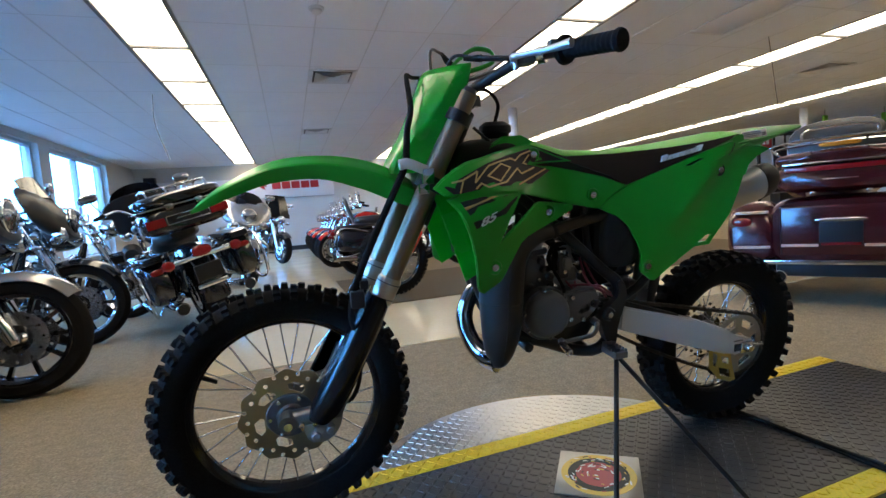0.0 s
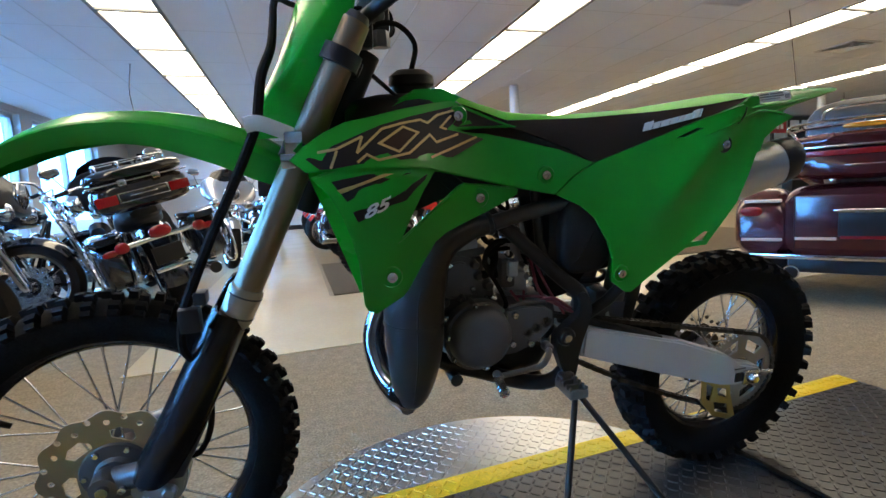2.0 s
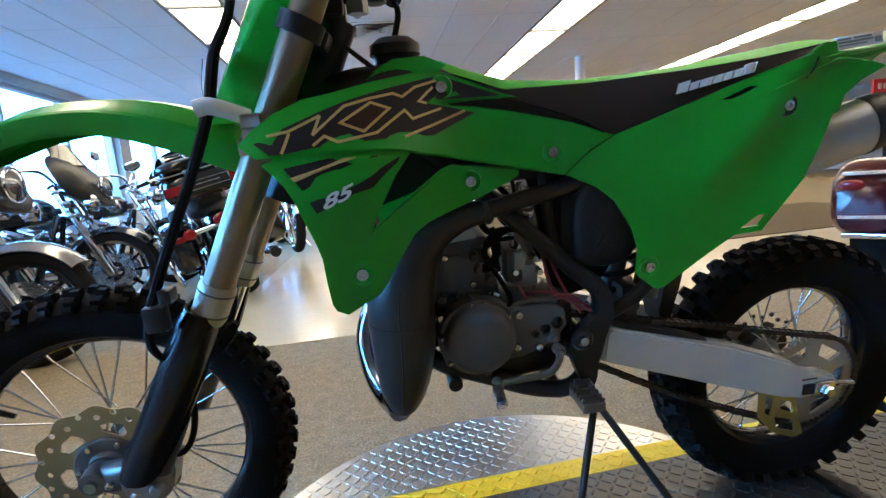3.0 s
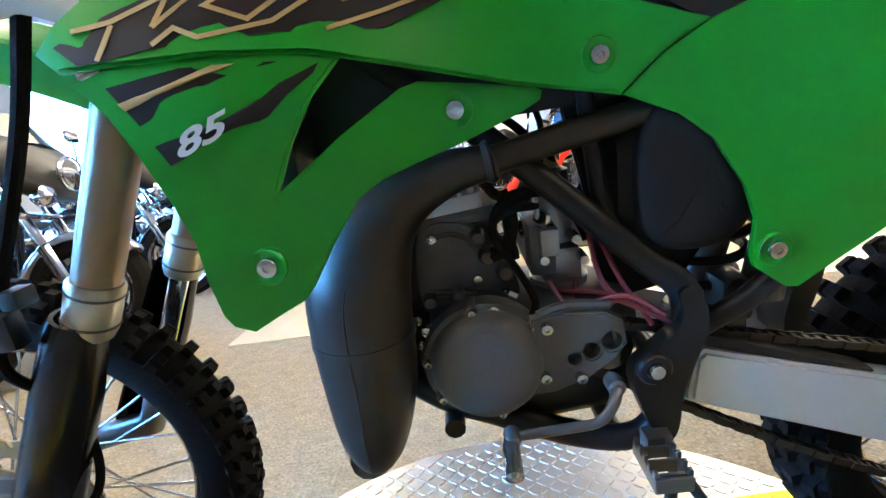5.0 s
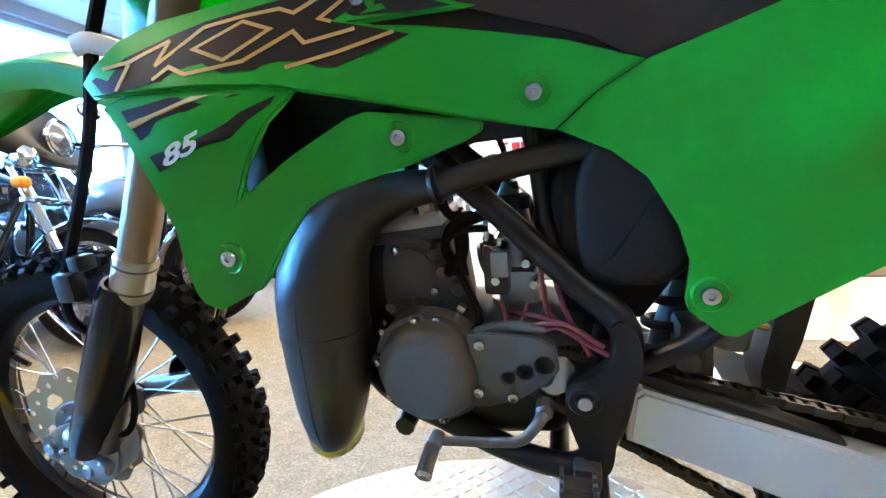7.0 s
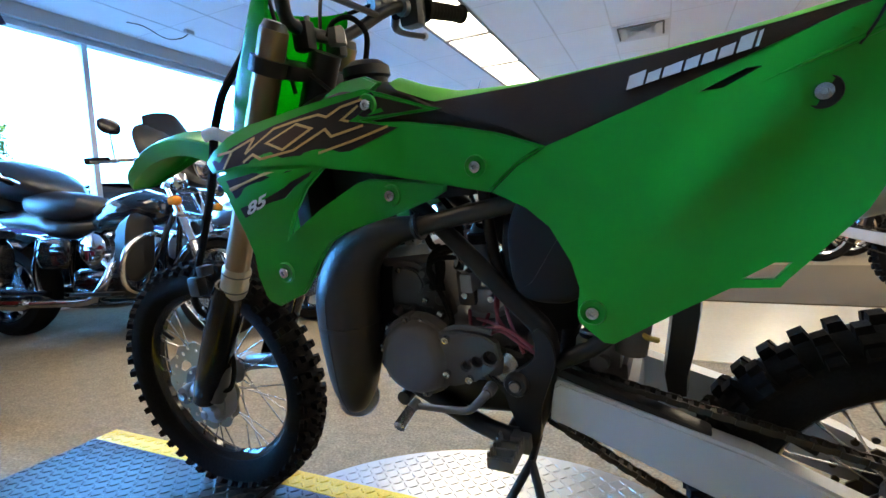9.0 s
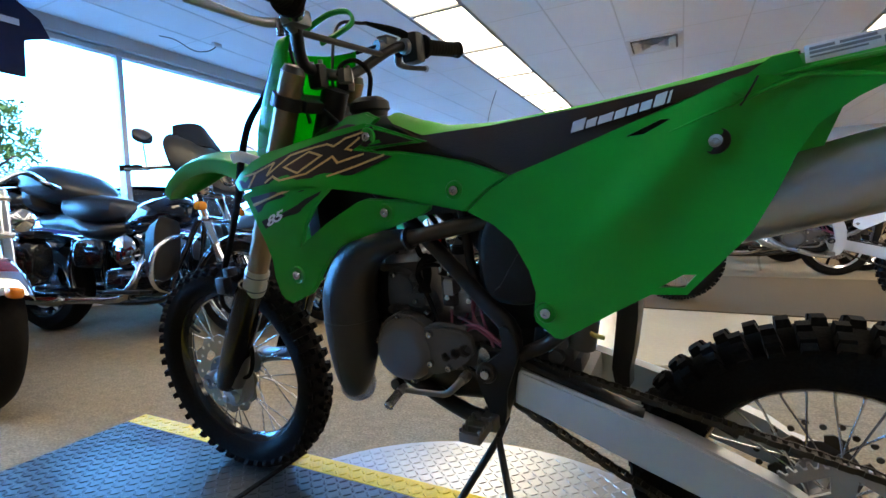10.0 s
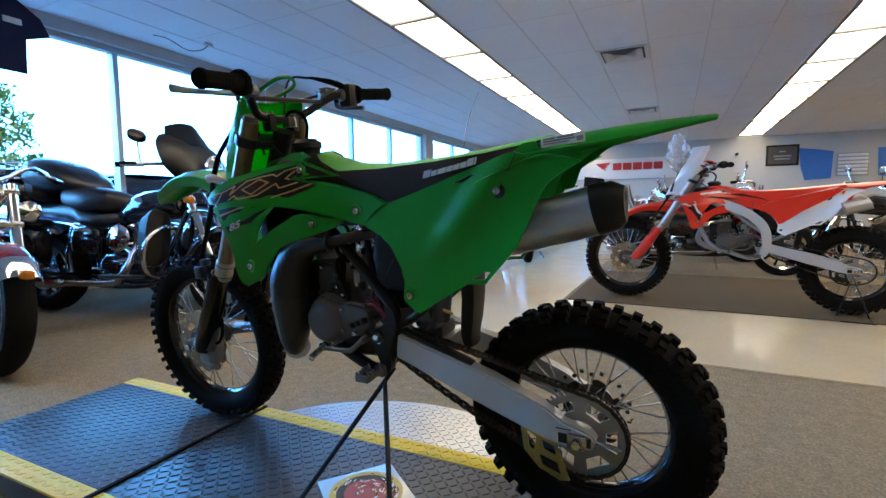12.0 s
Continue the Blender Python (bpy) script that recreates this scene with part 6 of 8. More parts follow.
TAILRED = material("red tail lamp lens", (0.20, 0.006, 0.009), 0.2, 0, 0.1, 30, 0, 100, 0.3)
AMBER = material("amber lens", (0.70, 0.20, 0.01), 0.15, 0, 0.1, 30, 0, 100, 0.6)
SMOKED = material("smoked plastic screen", (0.008, 0.009, 0.011), 0.12, 0, 0.1, 10, 0, 100, 0.0, 0, 0.3)
PINSTRIPE = material("cream pinstripe paint", (0.62, 0.46, 0.34), 0.3, 0, 0.06, 20)
LENS = material("headlamp glass", (0.35, 0.37, 0.4), 0.08, 0.85, 0.2, 60)


def road_wheel(k, name, x, R, width, n, rim_r, chrome_rim=True):
    w = part(name, lathe(B(), [(rim_r, -width * 0.36), (rim_r + 0.02, -width * 0.48), (R - 0.03, -width * 0.46), (R - 0.006, -width * 0.25), (R, 0), (R - 0.006, width * 0.25), (R - 0.03, width * 0.46), (rim_r + 0.02, width * 0.48), (rim_r, width * 0.36)], 40, closed=True), RUBBER, k)
    part("rim", lathe(B(), [(rim_r + 0.010, -width * 0.44), (rim_r + 0.006, -width * 0.47), (rim_r - 0.014, -width * 0.42), (rim_r - 0.024, 0), (rim_r - 0.014, width * 0.42), (rim_r + 0.006, width * 0.47), (rim_r + 0.010, width * 0.44), (rim_r + 0.002, 0)], 40, closed=True), CHROME if chrome_rim else GLOSSBLACK, w)
    part("hub", lathe(B(), [(0, -0.07), (0.03, -0.07), (0.045, -0.05), (0.04, 0), (0.045, 0.05), (0.03, 0.07), (0, 0.07)], 20), CHROME, w)
    me = mesh_of(loft(B(), [[(r, -h, -q), (r, h, -q), (r, h, q), (r, -h, q)] for r, h, q in ((0.035, 0.02, 0.017), (0.10, 0.012, 0.009), (rim_r - 0.014, 0.013, 0.012))]), 30)
    me.materials.append(GLOSSBLACK)
    for i in range(n):
        part("wheel_spoke", me, SATIN, w).matrix_basis = Matrix.Rotation(2 * math.pi * i / n, 4, "Y")
    for s in (-1, 1):
        holes = [[(0.075 * math.cos(a), 0.075 * math.sin(a)) for a in np.linspace(0, 2 * math.pi, 24, endpoint=False)]]
        for i in range(12):
            a = 2 * math.pi * i / 12
            holes.append([(0.12 * math.cos(a) + 0.009 * math.cos(b), 0.12 * math.sin(a) + 0.009 * math.sin(b)) for b in np.linspace(0, 2 * math.pi, 8, endpoint=False)])
        part("brake_disc", plate(B(), [(0.145 * math.cos(a), 0.145 * math.sin(a)) for a in np.linspace(0, 2 * math.pi, 40, endpoint=False)], holes, 0.005, pose(0, s * 0.078 - 0.0025, 0)), STEEL, w, smooth=30)
    w.location = (x, 0, R)
    return w


def wheel_fender(cx, cz, R, a0, a1, half, depth, n=18):
    """An arched mudguard round a wheel; angles in degrees from straight back, over the top."""
    secs = []
    for a in np.linspace(radians(a0), radians(a1), n):
        u = [-1, -0.97, -0.85, -0.6, -0.3, 0, 0.3, 0.6, 0.85, 0.97, 1]
        e = [(q, R - depth * abs(q) ** 4) for q in u]
        e += [(q * 0.95, r - 0.005) for q, r in reversed(e)]
        secs.append([(cx + r * math.cos(a), q * half, cz + r * math.sin(a)) for q, r in e])
    return loft(B(), secs)


def rounded(c, s, r, power=4.0, axis="x", n=20, taper=1.0):
    """A rounded box as a loft along x with full, soft ends."""
    secs = []
    for t in (-1.0, -0.97, -0.88, -0.7, 0.0, 0.7, 0.88, 0.97, 1.0):
        f = (1 - abs(t) ** 8 * r)
        g = 1.0 + (taper - 1.0) * (t + 1) / 2
        secs.append(oval((c[0] + t * s[0] / 2, c[1], c[2]), s[1] / 2 * f * g, s[2] / 2 * f * g, n, power))
    return loft(B(), secs)


def cruiser(name, m, label, hue, c):
    """c: fairing, trunk, bags, guard, screen, backrest, wheel_spokes."""
    k = thing(name, m, label, "motorcycle", c.get("group", ""))
    paint = HUES[hue]
    road_wheel(k, "front_wheel", -0.8, 0.325, 0.13, c.get("spokes", 10), 0.235, c.get("chrome_rim", True))
    road_wheel(k, "rear_wheel", 0.8, 0.315, 0.17, c.get("spokes", 10), 0.205, False)
    part("front_fender", wheel_fender(-0.8, 0.325, 0.362, 8, 142, 0.085, 0.05), paint, k)
    if c.get("fender_trim"):
        part("fender_trim", wheel_fender(-0.8, 0.325, 0.369, 126, 146, 0.090, 0.055, 8), CHROME, k)
        part("fender_lamp", rounded((-1.115, 0, 0.54), (0.09, 0.05, 0.045), 0.5), AMBER, k, "amber fender lamp")
    part("rear_fender", wheel_fender(0.8, 0.315, 0.40, -8, 120, 0.115, 0.09), paint, k)
    d = Vector((0.30, 0, 0.66)).normalized()
    for s in (-1, 1):
        o = Vector((-0.8, s * 0.115, 0.325))
        leg = part("fork_leg", tube(B(), [o - d * 0.03, o, o + d * 0.30, o + d * 0.31, o + d * 0.32], [0.024, 0.035, 0.035, 0.038, 0.028], 16), CHROME, k)
        part("fork_tube", tube(B(), [o + d * 0.31, o + d * 0.74], 0.028, 14), CHROME, leg)
    part("axle", tube(B(), [(-0.8, -0.14, 0.325), (-0.8, 0.14, 0.325)], 0.014, 10), CHROME, k)
    for t in (0.50, 0.70):
        q = Vector((-0.8, 0, 0.325)) + d * t
        part("triple_clamp", box(B(), q, (0.07, 0.29, 0.035), 0.01), CHROME, k)
    hz = 1.08
    hbp = [(-0.22, -0.42, hz), (-0.33, -0.33, hz + 0.02), (-0.46, -0.20, hz + 0.03), (-0.50, -0.07, hz - 0.06), (-0.50, 0.07, hz - 0.06), (-0.46, 0.20, hz + 0.03), (-0.33, 0.33, hz + 0.02), (-0.22, 0.42, hz)]
    hb = part("handlebar", tube(B(), hbp, 0.0135, 10, 4), CHROME, k)
    for s in (-1, 1):
        part("grip", tube(B(), [(-0.215, s * 0.425, hz), (-0.31, s * 0.345, hz + 0.018)], 0.019, 12), RUBBER, hb)
        part("lever", tube(B(), [(-0.34, s * 0.32, hz + 0.01), (-0.36, s * 0.36, hz), (-0.27, s * 0.44, hz - 0.01)], 0.008, 8, 4), CHROME, hb)
        if not c.get("no_mirrors"):
            mr = part("mirror", rounded((-0.36, s * 0.40, hz + 0.20), (0.03, 0.15, 0.09), 0.5, 2.6), GLOSSBLACK if c.get("dark_mirror") else CHROME, hb)
            part("mirror_stem", tube(B(), [(-0.33, s * 0.33, hz + 0.02), (-0.35, s * 0.37, hz + 0.10), (-0.36, s * 0.40, hz + 0.18)], 0.006, 8, 3), CHROME, hb)
        part("turn_lamp", rounded((-0.62, s * 0.20, 0.86), (0.06, 0.075, 0.06), 0.5, 2.2), AMBER if c.get("amber") else CHROME, k)
    if c.get("fairing"):
        secs = []
        for x, w, h, z in ((-0.77, 0.11, 0.09, 0.98), (-0.75, 0.20, 0.15, 0.995), (-0.71, 0.28, 0.19, 1.02), (-0.66, 0.33, 0.215, 1.04), (-0.615, 0.345, 0.215, 1.05), (-0.60, 0.335, 0.205, 1.05)):
            secs.append(oval((x, 0, z), w, h, 28, 2.7, 0.42))
        part("fairing", loft(B(), secs), BLACK if c.get("fairing_hue", hue) == "black" else HUES[c.get("fairing_hue", hue)], k, "batwing handlebar fairing")
        sc = [[(-0.68 + 0.05 * abs(u) + (0.10) * t, u * (0.30 - 0.10 * t), 1.17 + 0.17 * t - 0.06 * abs(u) ** 2) for u in np.linspace(-1, 1, 13)] for t in np.linspace(0, 1, 6)]
        sb = B()
        loft(sb, [a + [(x + 0.006, y, z) for x, y, z in reversed(a)] for a in sc])
        part("windscreen", sb, SMOKED, k, "dark smoked windscreen")
        hl = part("headlamp", lathe(B(), [(0.0, -0.03), (0.06, -0.025), (0.085, -0.01), (0.09, 0.02), (0.0, 0.03)], 28, m=Matrix.Translation((-0.80, 0, 0.99)) @ pose(0, 0, 0, 0, 0, -90)), LENS, k, "round chrome-ringed headlamp")
        part("lamp_ring", tube(B(), ring_pts((-0.80, 0, 0.99), 0.093, 30, "x") + [(-0.80, 0.093, 0.99)], 0.010, 8), CHROME, hl)
        for s in (-1, 1):
            part("spot_lamp", lathe(B(), [(0.0, -0.03), (0.045, -0.02), (0.058, 0.0), (0.05, 0.04), (0.02, 0.07), (0, 0.07)], 24, m=Matrix.Translation((-0.78, s * 0.19, 0.86)) @ pose(0, 0, 0, 0, 0, -90)), CHROME, k)
    else:
        hl = part("headlamp", lathe(B(), [(0.0, -0.04), (0.06, -0.035), (0.088, -0.02), (0.095, 0.0), (0.085, 0.06), (0.04, 0.12), (0, 0.13)], 28, m=Matrix.Translation((-0.72, 0, 0.93)) @ pose(0, 0, 0, 0, 0, -90)), CHROME, k, "chrome bullet headlamp")
        for s in ((-1, 1) if c.get("spots") else ()):
            part("spot_lamp", lathe(B(), [(0.0, -0.03), (0.045, -0.02), (0.058, 0.0), (0.05, 0.04), (0.02, 0.07), (0, 0.07)], 24, m=Matrix.Translation((-0.74, s * 0.19, 0.86)) @ pose(0, 0, 0, 0, 0, -90)), CHROME, k)
        if c.get("screen"):
            sb = B()
            loft(sb, [[(-0.68 + 0.06 * abs(u) + 0.16 * t, u * (0.26 - 0.04 * t), 0.98 + 0.50 * t) for u in np.linspace(-1, 1, 13)] + [(-0.674 + 0.06 * abs(u) + 0.16 * t, u * (0.26 - 0.04 * t), 0.98 + 0.50 * t) for u in np.linspace(1, -1, 13)] for t in np.linspace(0, 1, 6)])
            part("windscreen", sb, SMOKED, k, "dark smoked windscreen")
    if c.get("fairing_lift"):
        for ob in k.children:
            if ob.name.split(".")[0] in ("fairing", "windscreen", "headlamp", "spot_lamp"):
                ob.matrix_basis = Matrix.Translation((0.13, 0, 0.12)) @ ob.matrix_basis
    if c.get("lamps_back"):
        for ob in k.children:
            if ob.name.split(".")[0] in ("headlamp", "spot_lamp", "turn_lamp"):
                ob.matrix_basis = Matrix.Translation((c["lamps_back"], 0, 0)) @ ob.matrix_basis
    # tank, seat, frame
    secs = [oval((x, 0, z), w, h, 22, 2.6) for x, z, w, h in ((-0.42, 0.83, 0.05, 0.06), (-0.38, 0.835, 0.10, 0.09), (-0.25, 0.845, 0.145, 0.115), (-0.08, 0.825, 0.145, 0.105), (0.06, 0.785, 0.11, 0.075), (0.14, 0.76, 0.06, 0.04))]
    part("fuel_tank", loft(B(), secs), paint, k)
    part("tank_console", loft(B(), [oval((x, 0, z), 0.04, 0.012, 12, 2.4) for x, z in ((-0.36, 0.925), (-0.25, 0.962), (-0.08, 0.935), (0.05, 0.865))]), CHROME, k)
    secs = [oval((x, 0, z), w, h, 22, 3.0) for x, z, w, h in ((0.08, 0.74, 0.06, 0.03), (0.13, 0.735, 0.12, 0.05), (0.25, 0.715, 0.17, 0.06), (0.38, 0.735, 0.175, 0.07), (0.45, 0.785, 0.165, 0.085), (0.60, 0.80, 0.15, 0.07), (0.80, 0.805, 0.13, 0.055), (0.84, 0.80, 0.09, 0.03))]
    part("seat", loft(B(), secs), LEATHER, k, "black stitched leather seat")
    fr = B()
    for s in (-1, 1):
        tube(fr, [(-0.47, s * 0.03, 0.80), (-0.36, s * 0.12, 0.42), (-0.26, s * 0.13, 0.24), (0.35, s * 0.13, 0.24), (0.50, s * 0.13, 0.40), (0.48, s * 0.12, 0.66)], 0.02, 10, 4)
        tube(fr, [(0.40, s * 0.13, 0.30), (0.80, s * 0.13, 0.315)], 0.025, 10)
    tube(fr, [(-0.47, 0, 0.84), (0.30, 0, 0.68)], 0.028, 10)
    part("frame", fr, GLOSSBLACK, k)
    # engine
    part("crankcase", rounded((0.02, 0, 0.36), (0.50, 0.26, 0.22), 0.4, 3.0), GLOSSBLACK, k)
    for s, a in ((-1, -0.40), (1, 0.40)):
        mm = Matrix.Translation((0.0 + s * 0.07, 0, 0.44)) @ Matrix.Rotation(a, 4, "Y")
        prof = [(0.0, 0.0)]
        for i in range(8):
            prof += [(0.065, 0.012 + 0.026 * i), (0.092, 0.014 + 0.026 * i), (0.092, 0.020 + 0.026 * i), (0.065, 0.022 + 0.026 * i)]
        cb2 = lathe(B(), prof + [(0.065, 0.225), (0.0, 0.225)], 20, m=mm @ pose(0, 0, 0, 90, 0, 0))
        part("cylinder", cb2, ENGINE, k, "finned black cylinder")
        part("rocker_cover", box(B(), (0, 0, 0.255), (0.15, 0.15, 0.07), 0.02, mm), CHROME, k)
    part("air_cleaner", lathe(B(), [(0, 0.03), (0.08, 0.03), (0.10, 0.015), (0.105, -0.02), (0, -0.02)], 28, m=Matrix.Translation((0.0, 0.165, 0.58))), CHROME, k)
    part("primary_cover", rounded((0.10, -0.15, 0.33), (0.58, 0.09, 0.19), 0.5, 2.6), CHROME, k)
    part("derby_cover", lathe(B(), [(0, -0.02), (0.06, -0.018), (0.075, 0), (0, 0.0)], 24, m=Matrix.Translation((0.30, -0.195, 0.34))), CHROME, k)
    part("horn_cover", rounded((0.0, -0.16, 0.60), (0.10, 0.05, 0.16), 0.5, 2.4), CHROME, k)
    for s in (-1, 1):
        part("exhaust_pipe", tube(B(), [(-0.10 * s + 0.0, 0.10, 0.55), (-0.14, 0.19, 0.45), (-0.05, 0.21, 0.27), (0.25, s * 0.21, 0.24), (0.50, s * 0.24, 0.24)], 0.024, 12, 4), CHROME, k)
        mf = part("muffler", tube(B(), [(0.42, s * 0.24, 0.24), (0.48, s * 0.24, 0.24), (0.98, s * 0.25, 0.27), (1.16, s * 0.25, 0.285), (1.165, s * 0.25, 0.285)], [0.026, 0.044, 0.047, 0.050, 0.044], 20), CHROME, k)
        part("muffler_tip", tube(B(), [(1.155, s * 0.25, 0.285), (1.170, s * 0.25, 0.286)], 0.041, 20), BLACK, mf)
        part("floorboard", box(B(), (-0.12, s * 0.26, 0.30), (0.30, 0.11, 0.025), 0.01), BLACK, k)
        if c.get("guard", True):
            part("engine_guard", tube(B(), [(-0.40, s * 0.05, 0.66), (-0.43, s * 0.22, 0.66), (-0.42, s * 0.34, 0.58), (-0.40, s * 0.36, 0.46), (-0.38, s * 0.30, 0.34), (-0.35, s * 0.08, 0.28)], 0.017, 10, 4), CHROME, k)
        part("lower_side_cover", rounded((0.30, s * 0.17, 0.56), (0.26, 0.05, 0.20), 0.5, 2.6), paint, k)
        if c.get("lowers"):
            part("leg_shield", loft(B(), [oval((x, s * y, z), w, h, 16, 2.8) for x, y, z, w, h in ((-0.43, 0.20, 0.60, 0.05, 0.17), (-0.39, 0.25, 0.58, 0.085, 0.21), (-0.32, 0.26, 0.56, 0.07, 0.18))]), BLACK, k)
        if c.get("bags"):
            bag = part("saddlebag", rounded((0.83, s * 0.31, 0.50), (0.62, 0.20, 0.34), 0.35, 4.0, taper=0.95), paint, k)
            part("bag_lid", rounded((0.83, s * 0.31, 0.685), (0.63, 0.205, 0.075), 0.35, 4.0, taper=0.95), paint, bag)
            part("bag_latch", box(B(), (0.62, s * 0.415, 0.655), (0.07, 0.012, 0.03), 0.004), CHROME, bag)
            part("bag_guard", tube(B(), [(0.72, s * 0.43, 0.60), (0.95, s * 0.43, 0.66), (1.10, s * 0.43, 0.65), (1.17, s * 0.43, 0.52), (1.16, s * 0.42, 0.33), (1.02, s * 0.40, 0.28), (0.70, s * 0.42, 0.36)], 0.012, 8, 5), CHROME, k)
            part("bag_lamp", rounded((1.145, s * 0.31, 0.60), (0.035, 0.09, 0.045), 0.5, 2.4), TAILRED, bag)
    if c.get("backrest"):
        part("backrest", loft(B(), [oval((x, 0, z), w, 0.05, 16, 3.0, 0) for x, z, w in ((0.86, 0.86, 0.13), (0.90, 0.95, 0.14), (0.93, 1.06, 0.13), (0.94, 1.10, 0.08))]), LEATHER, k)
        part("sissy_bar", tube(B(), [(0.85, -0.12, 0.70), (0.95, -0.12, 0.95), (0.98, 0, 1.14), (0.95, 0.12, 0.95), (0.85, 0.12, 0.70)], 0.010, 8, 5), CHROME, k)
    if c.get("trunk"):
        t = part("trunk", rounded((1.02, 0, 0.93), (0.46, 0.58, 0.20), 0.3, 4.5), paint, k, "top case")
        part("trunk_lid", rounded((1.02, 0, 1.075), (0.47, 0.585, 0.10), 0.45, 3.0), paint, t)
        part("trunk_band", box(B(), (1.02, 0, 1.025), (0.475, 0.59, 0.010), 0.003), CHROME, t)
        for s in (-1, 1):
            part("trunk_lamp", box(B(), (1.247, s * 0.215, 0.925), (0.020, 0.125, 0.062), 0.006), TAILRED, t, "red wrap-round tail lamp")
            part("trunk_hinge", box(B(), (1.26, s * 0.10, 1.02), (0.02, 0.05, 0.04), 0.006), CHROME, t)
        for y_, z_, w_, h_ in ((0, 0.955, 0.29, 0.006), (0, 0.897, 0.29, 0.006), (-0.143, 0.926, 0.006, 0.052), (0.143, 0.926, 0.006, 0.052), (0, 0.928, 0.16, 0.008)):
            part("trunk_strip", box(B(), (1.2545, y_, z_), (0.006, w_, h_), 0.0015), CHROME, t)
        for y in (-0.20, -0.07, 0.07, 0.20):
            part("rack_rail", tube(B(), [(0.84, y, 1.12), (0.88, y, 1.16), (1.14, y, 1.16), (1.20, y, 1.11)], 0.007, 8, 3), CHROME, t)
        for x in (0.90, 1.12):
            part("rack_bar", tube(B(), [(x, -0.20, 1.16), (x, 0.20, 1.16)], 0.007, 8), CHROME, t)
        part("backrest", loft(B(), [oval((x, 0, z), w, h, 18, 3.2) for x, z, w, h in ((0.70, 0.93, 0.16, 0.06), (0.74, 0.98, 0.24, 0.12), (0.80, 0.99, 0.25, 0.13), (0.84, 0.99, 0.22, 0.11))]), LEATHER, k, "black padded passenger backrest")
        if c.get("deep_seat"):
            part("pillion_pad", loft(B(), [oval((x, 0, z), w, h, 24, 2.6) for x, z, w, h in ((0.12, 0.86, 0.08, 0.04), (0.16, 0.87, 0.15, 0.08), (0.28, 0.875, 0.19, 0.105), (0.44, 0.885, 0.20, 0.11), (0.54, 0.90, 0.18, 0.09), (0.58, 0.91, 0.10, 0.05))]), LEATHER, k, "deep padded seat")
            part("back_pad", loft(B(), [oval((x, 0, z), w, h, 24, 2.6) for x, z, w, h in ((0.38, 0.98, 0.12, 0.03), (0.43, 1.00, 0.20, 0.07), (0.54, 1.035, 0.26, 0.115), (0.66, 1.06, 0.28, 0.14), (0.76, 1.075, 0.28, 0.145), (0.84, 1.075, 0.25, 0.125), (0.88, 1.07, 0.16, 0.07))]), LEATHER, k, "wide padded backrest")
        for s in (() if c.get("deep_seat") else (-1, 1)):
            part("arm_rest", rounded((0.62, s * 0.25, 0.92), (0.22, 0.07, 0.06), 0.5, 2.6), LEATHER, k)
    lb = part("lamp_bar", tube(B(), [(1.17, -0.26, 0.62), (1.19, 0, 0.625), (1.17, 0.26, 0.62)], 0.020, 10), CHROME, k)
    part("tail_lamp", rounded((1.20, 0, 0.66), (0.07, 0.14, 0.085), 0.5, 2.3), TAILRED, k)
    for s in (-1, 1):
        part("rear_turn_lamp", rounded((1.19, s * 0.24, 0.62), (0.06, 0.085, 0.075), 0.5, 2.2), TAILRED, lb)
    part("plate_holder", box(B(), (1.215, 0, 0.50), (0.015, 0.19, 0.12), 0.004), BLACK, k)
    part("mud_strip", box(B(), (1.19, 0, 0.40), (0.02, 0.22, 0.03), 0.006), CHROME, k)
    part("kickstand", tube(B(), [(-0.10, -0.13, 0.24), (-0.16, -0.30, 0.02)], 0.013, 8), CHROME, k)
    return k


def stood(x, y, heading, lean=6.0, rear=False):
    """The pose of a cruiser whose front (or rear) wheel touches the floor at x, y of the room; heading: degrees from +x."""
    off = -0.8 if rear else 0.8
    return ROOM @ pose(x, y, 0.0, 0, 0, heading + 180) @ pose(0, 0, 0, lean, 0, 0) @ Matrix.Translation((off, 0, 0))


WROW = "touring bikes by the windows"
cruiser("touring_bike", stood(-2.02, 1.95, 6), "silver-grey touring bike with black fairing on its kickstand", "grey", {"fairing": True, "fairing_hue": "black", "bags": True, "spokes": 10, "chrome_rim": False, "group": WROW})
cruiser("touring_bike", stood(-2.18, 3.18, 6), "black touring bike with batwing fairing and cast wheels", "black", {"fairing": True, "bags": True, "spokes": 10, "group": WROW})
cruiser("cruiser", stood(-2.20, 4.35, 4), "black cruiser with chrome fork beside the windows", "black", {"bags": False, "spokes": 9, "group": WROW})
tour = cruiser("touring_bike", stood(-1.28, 3.44, 112, 14, True), "black touring bike with top case and saddlebags", "black", {"fairing": True, "bags": True, "trunk": True, "lowers": True, "group": WROW})
tour.scale = (1.06, 1.06, 1.06)
cruiser("touring_bike", stood(-1.20, 5.85, -72), "silver touring bike with fairing and chrome engine guards", "silver", {"fairing": True, "bags": True, "group": WROW})
tour = cruiser("touring_bike", stood(-2.33, 1.395, 15), "glossy black touring bike with padded top-case backrest", "black", {"fairing": True, "bags": True, "trunk": True, "lowers": True, "amber": True, "dark_mirror": True, "deep_seat": True, "fairing_lift": True, "group": WROW})
tour.scale = (1.03, 1.03, 1.04)
cruiser("touring_bike", stood(-2.29, 0.01, -4), "dark red touring bike with chrome-trimmed front fender", "red", {"bags": True, "spots": True, "guard": False, "no_mirrors": True, "lamps_back": 0.20, "fender_trim": True, "amber": True, "group": WROW})
cruiser("street_bike", stood(-0.80, 9.4, -62), "black street motorcycle parked by the far wall", "black", {"screen": True, "guard": False, "spokes": 5, "chrome_rim": False})
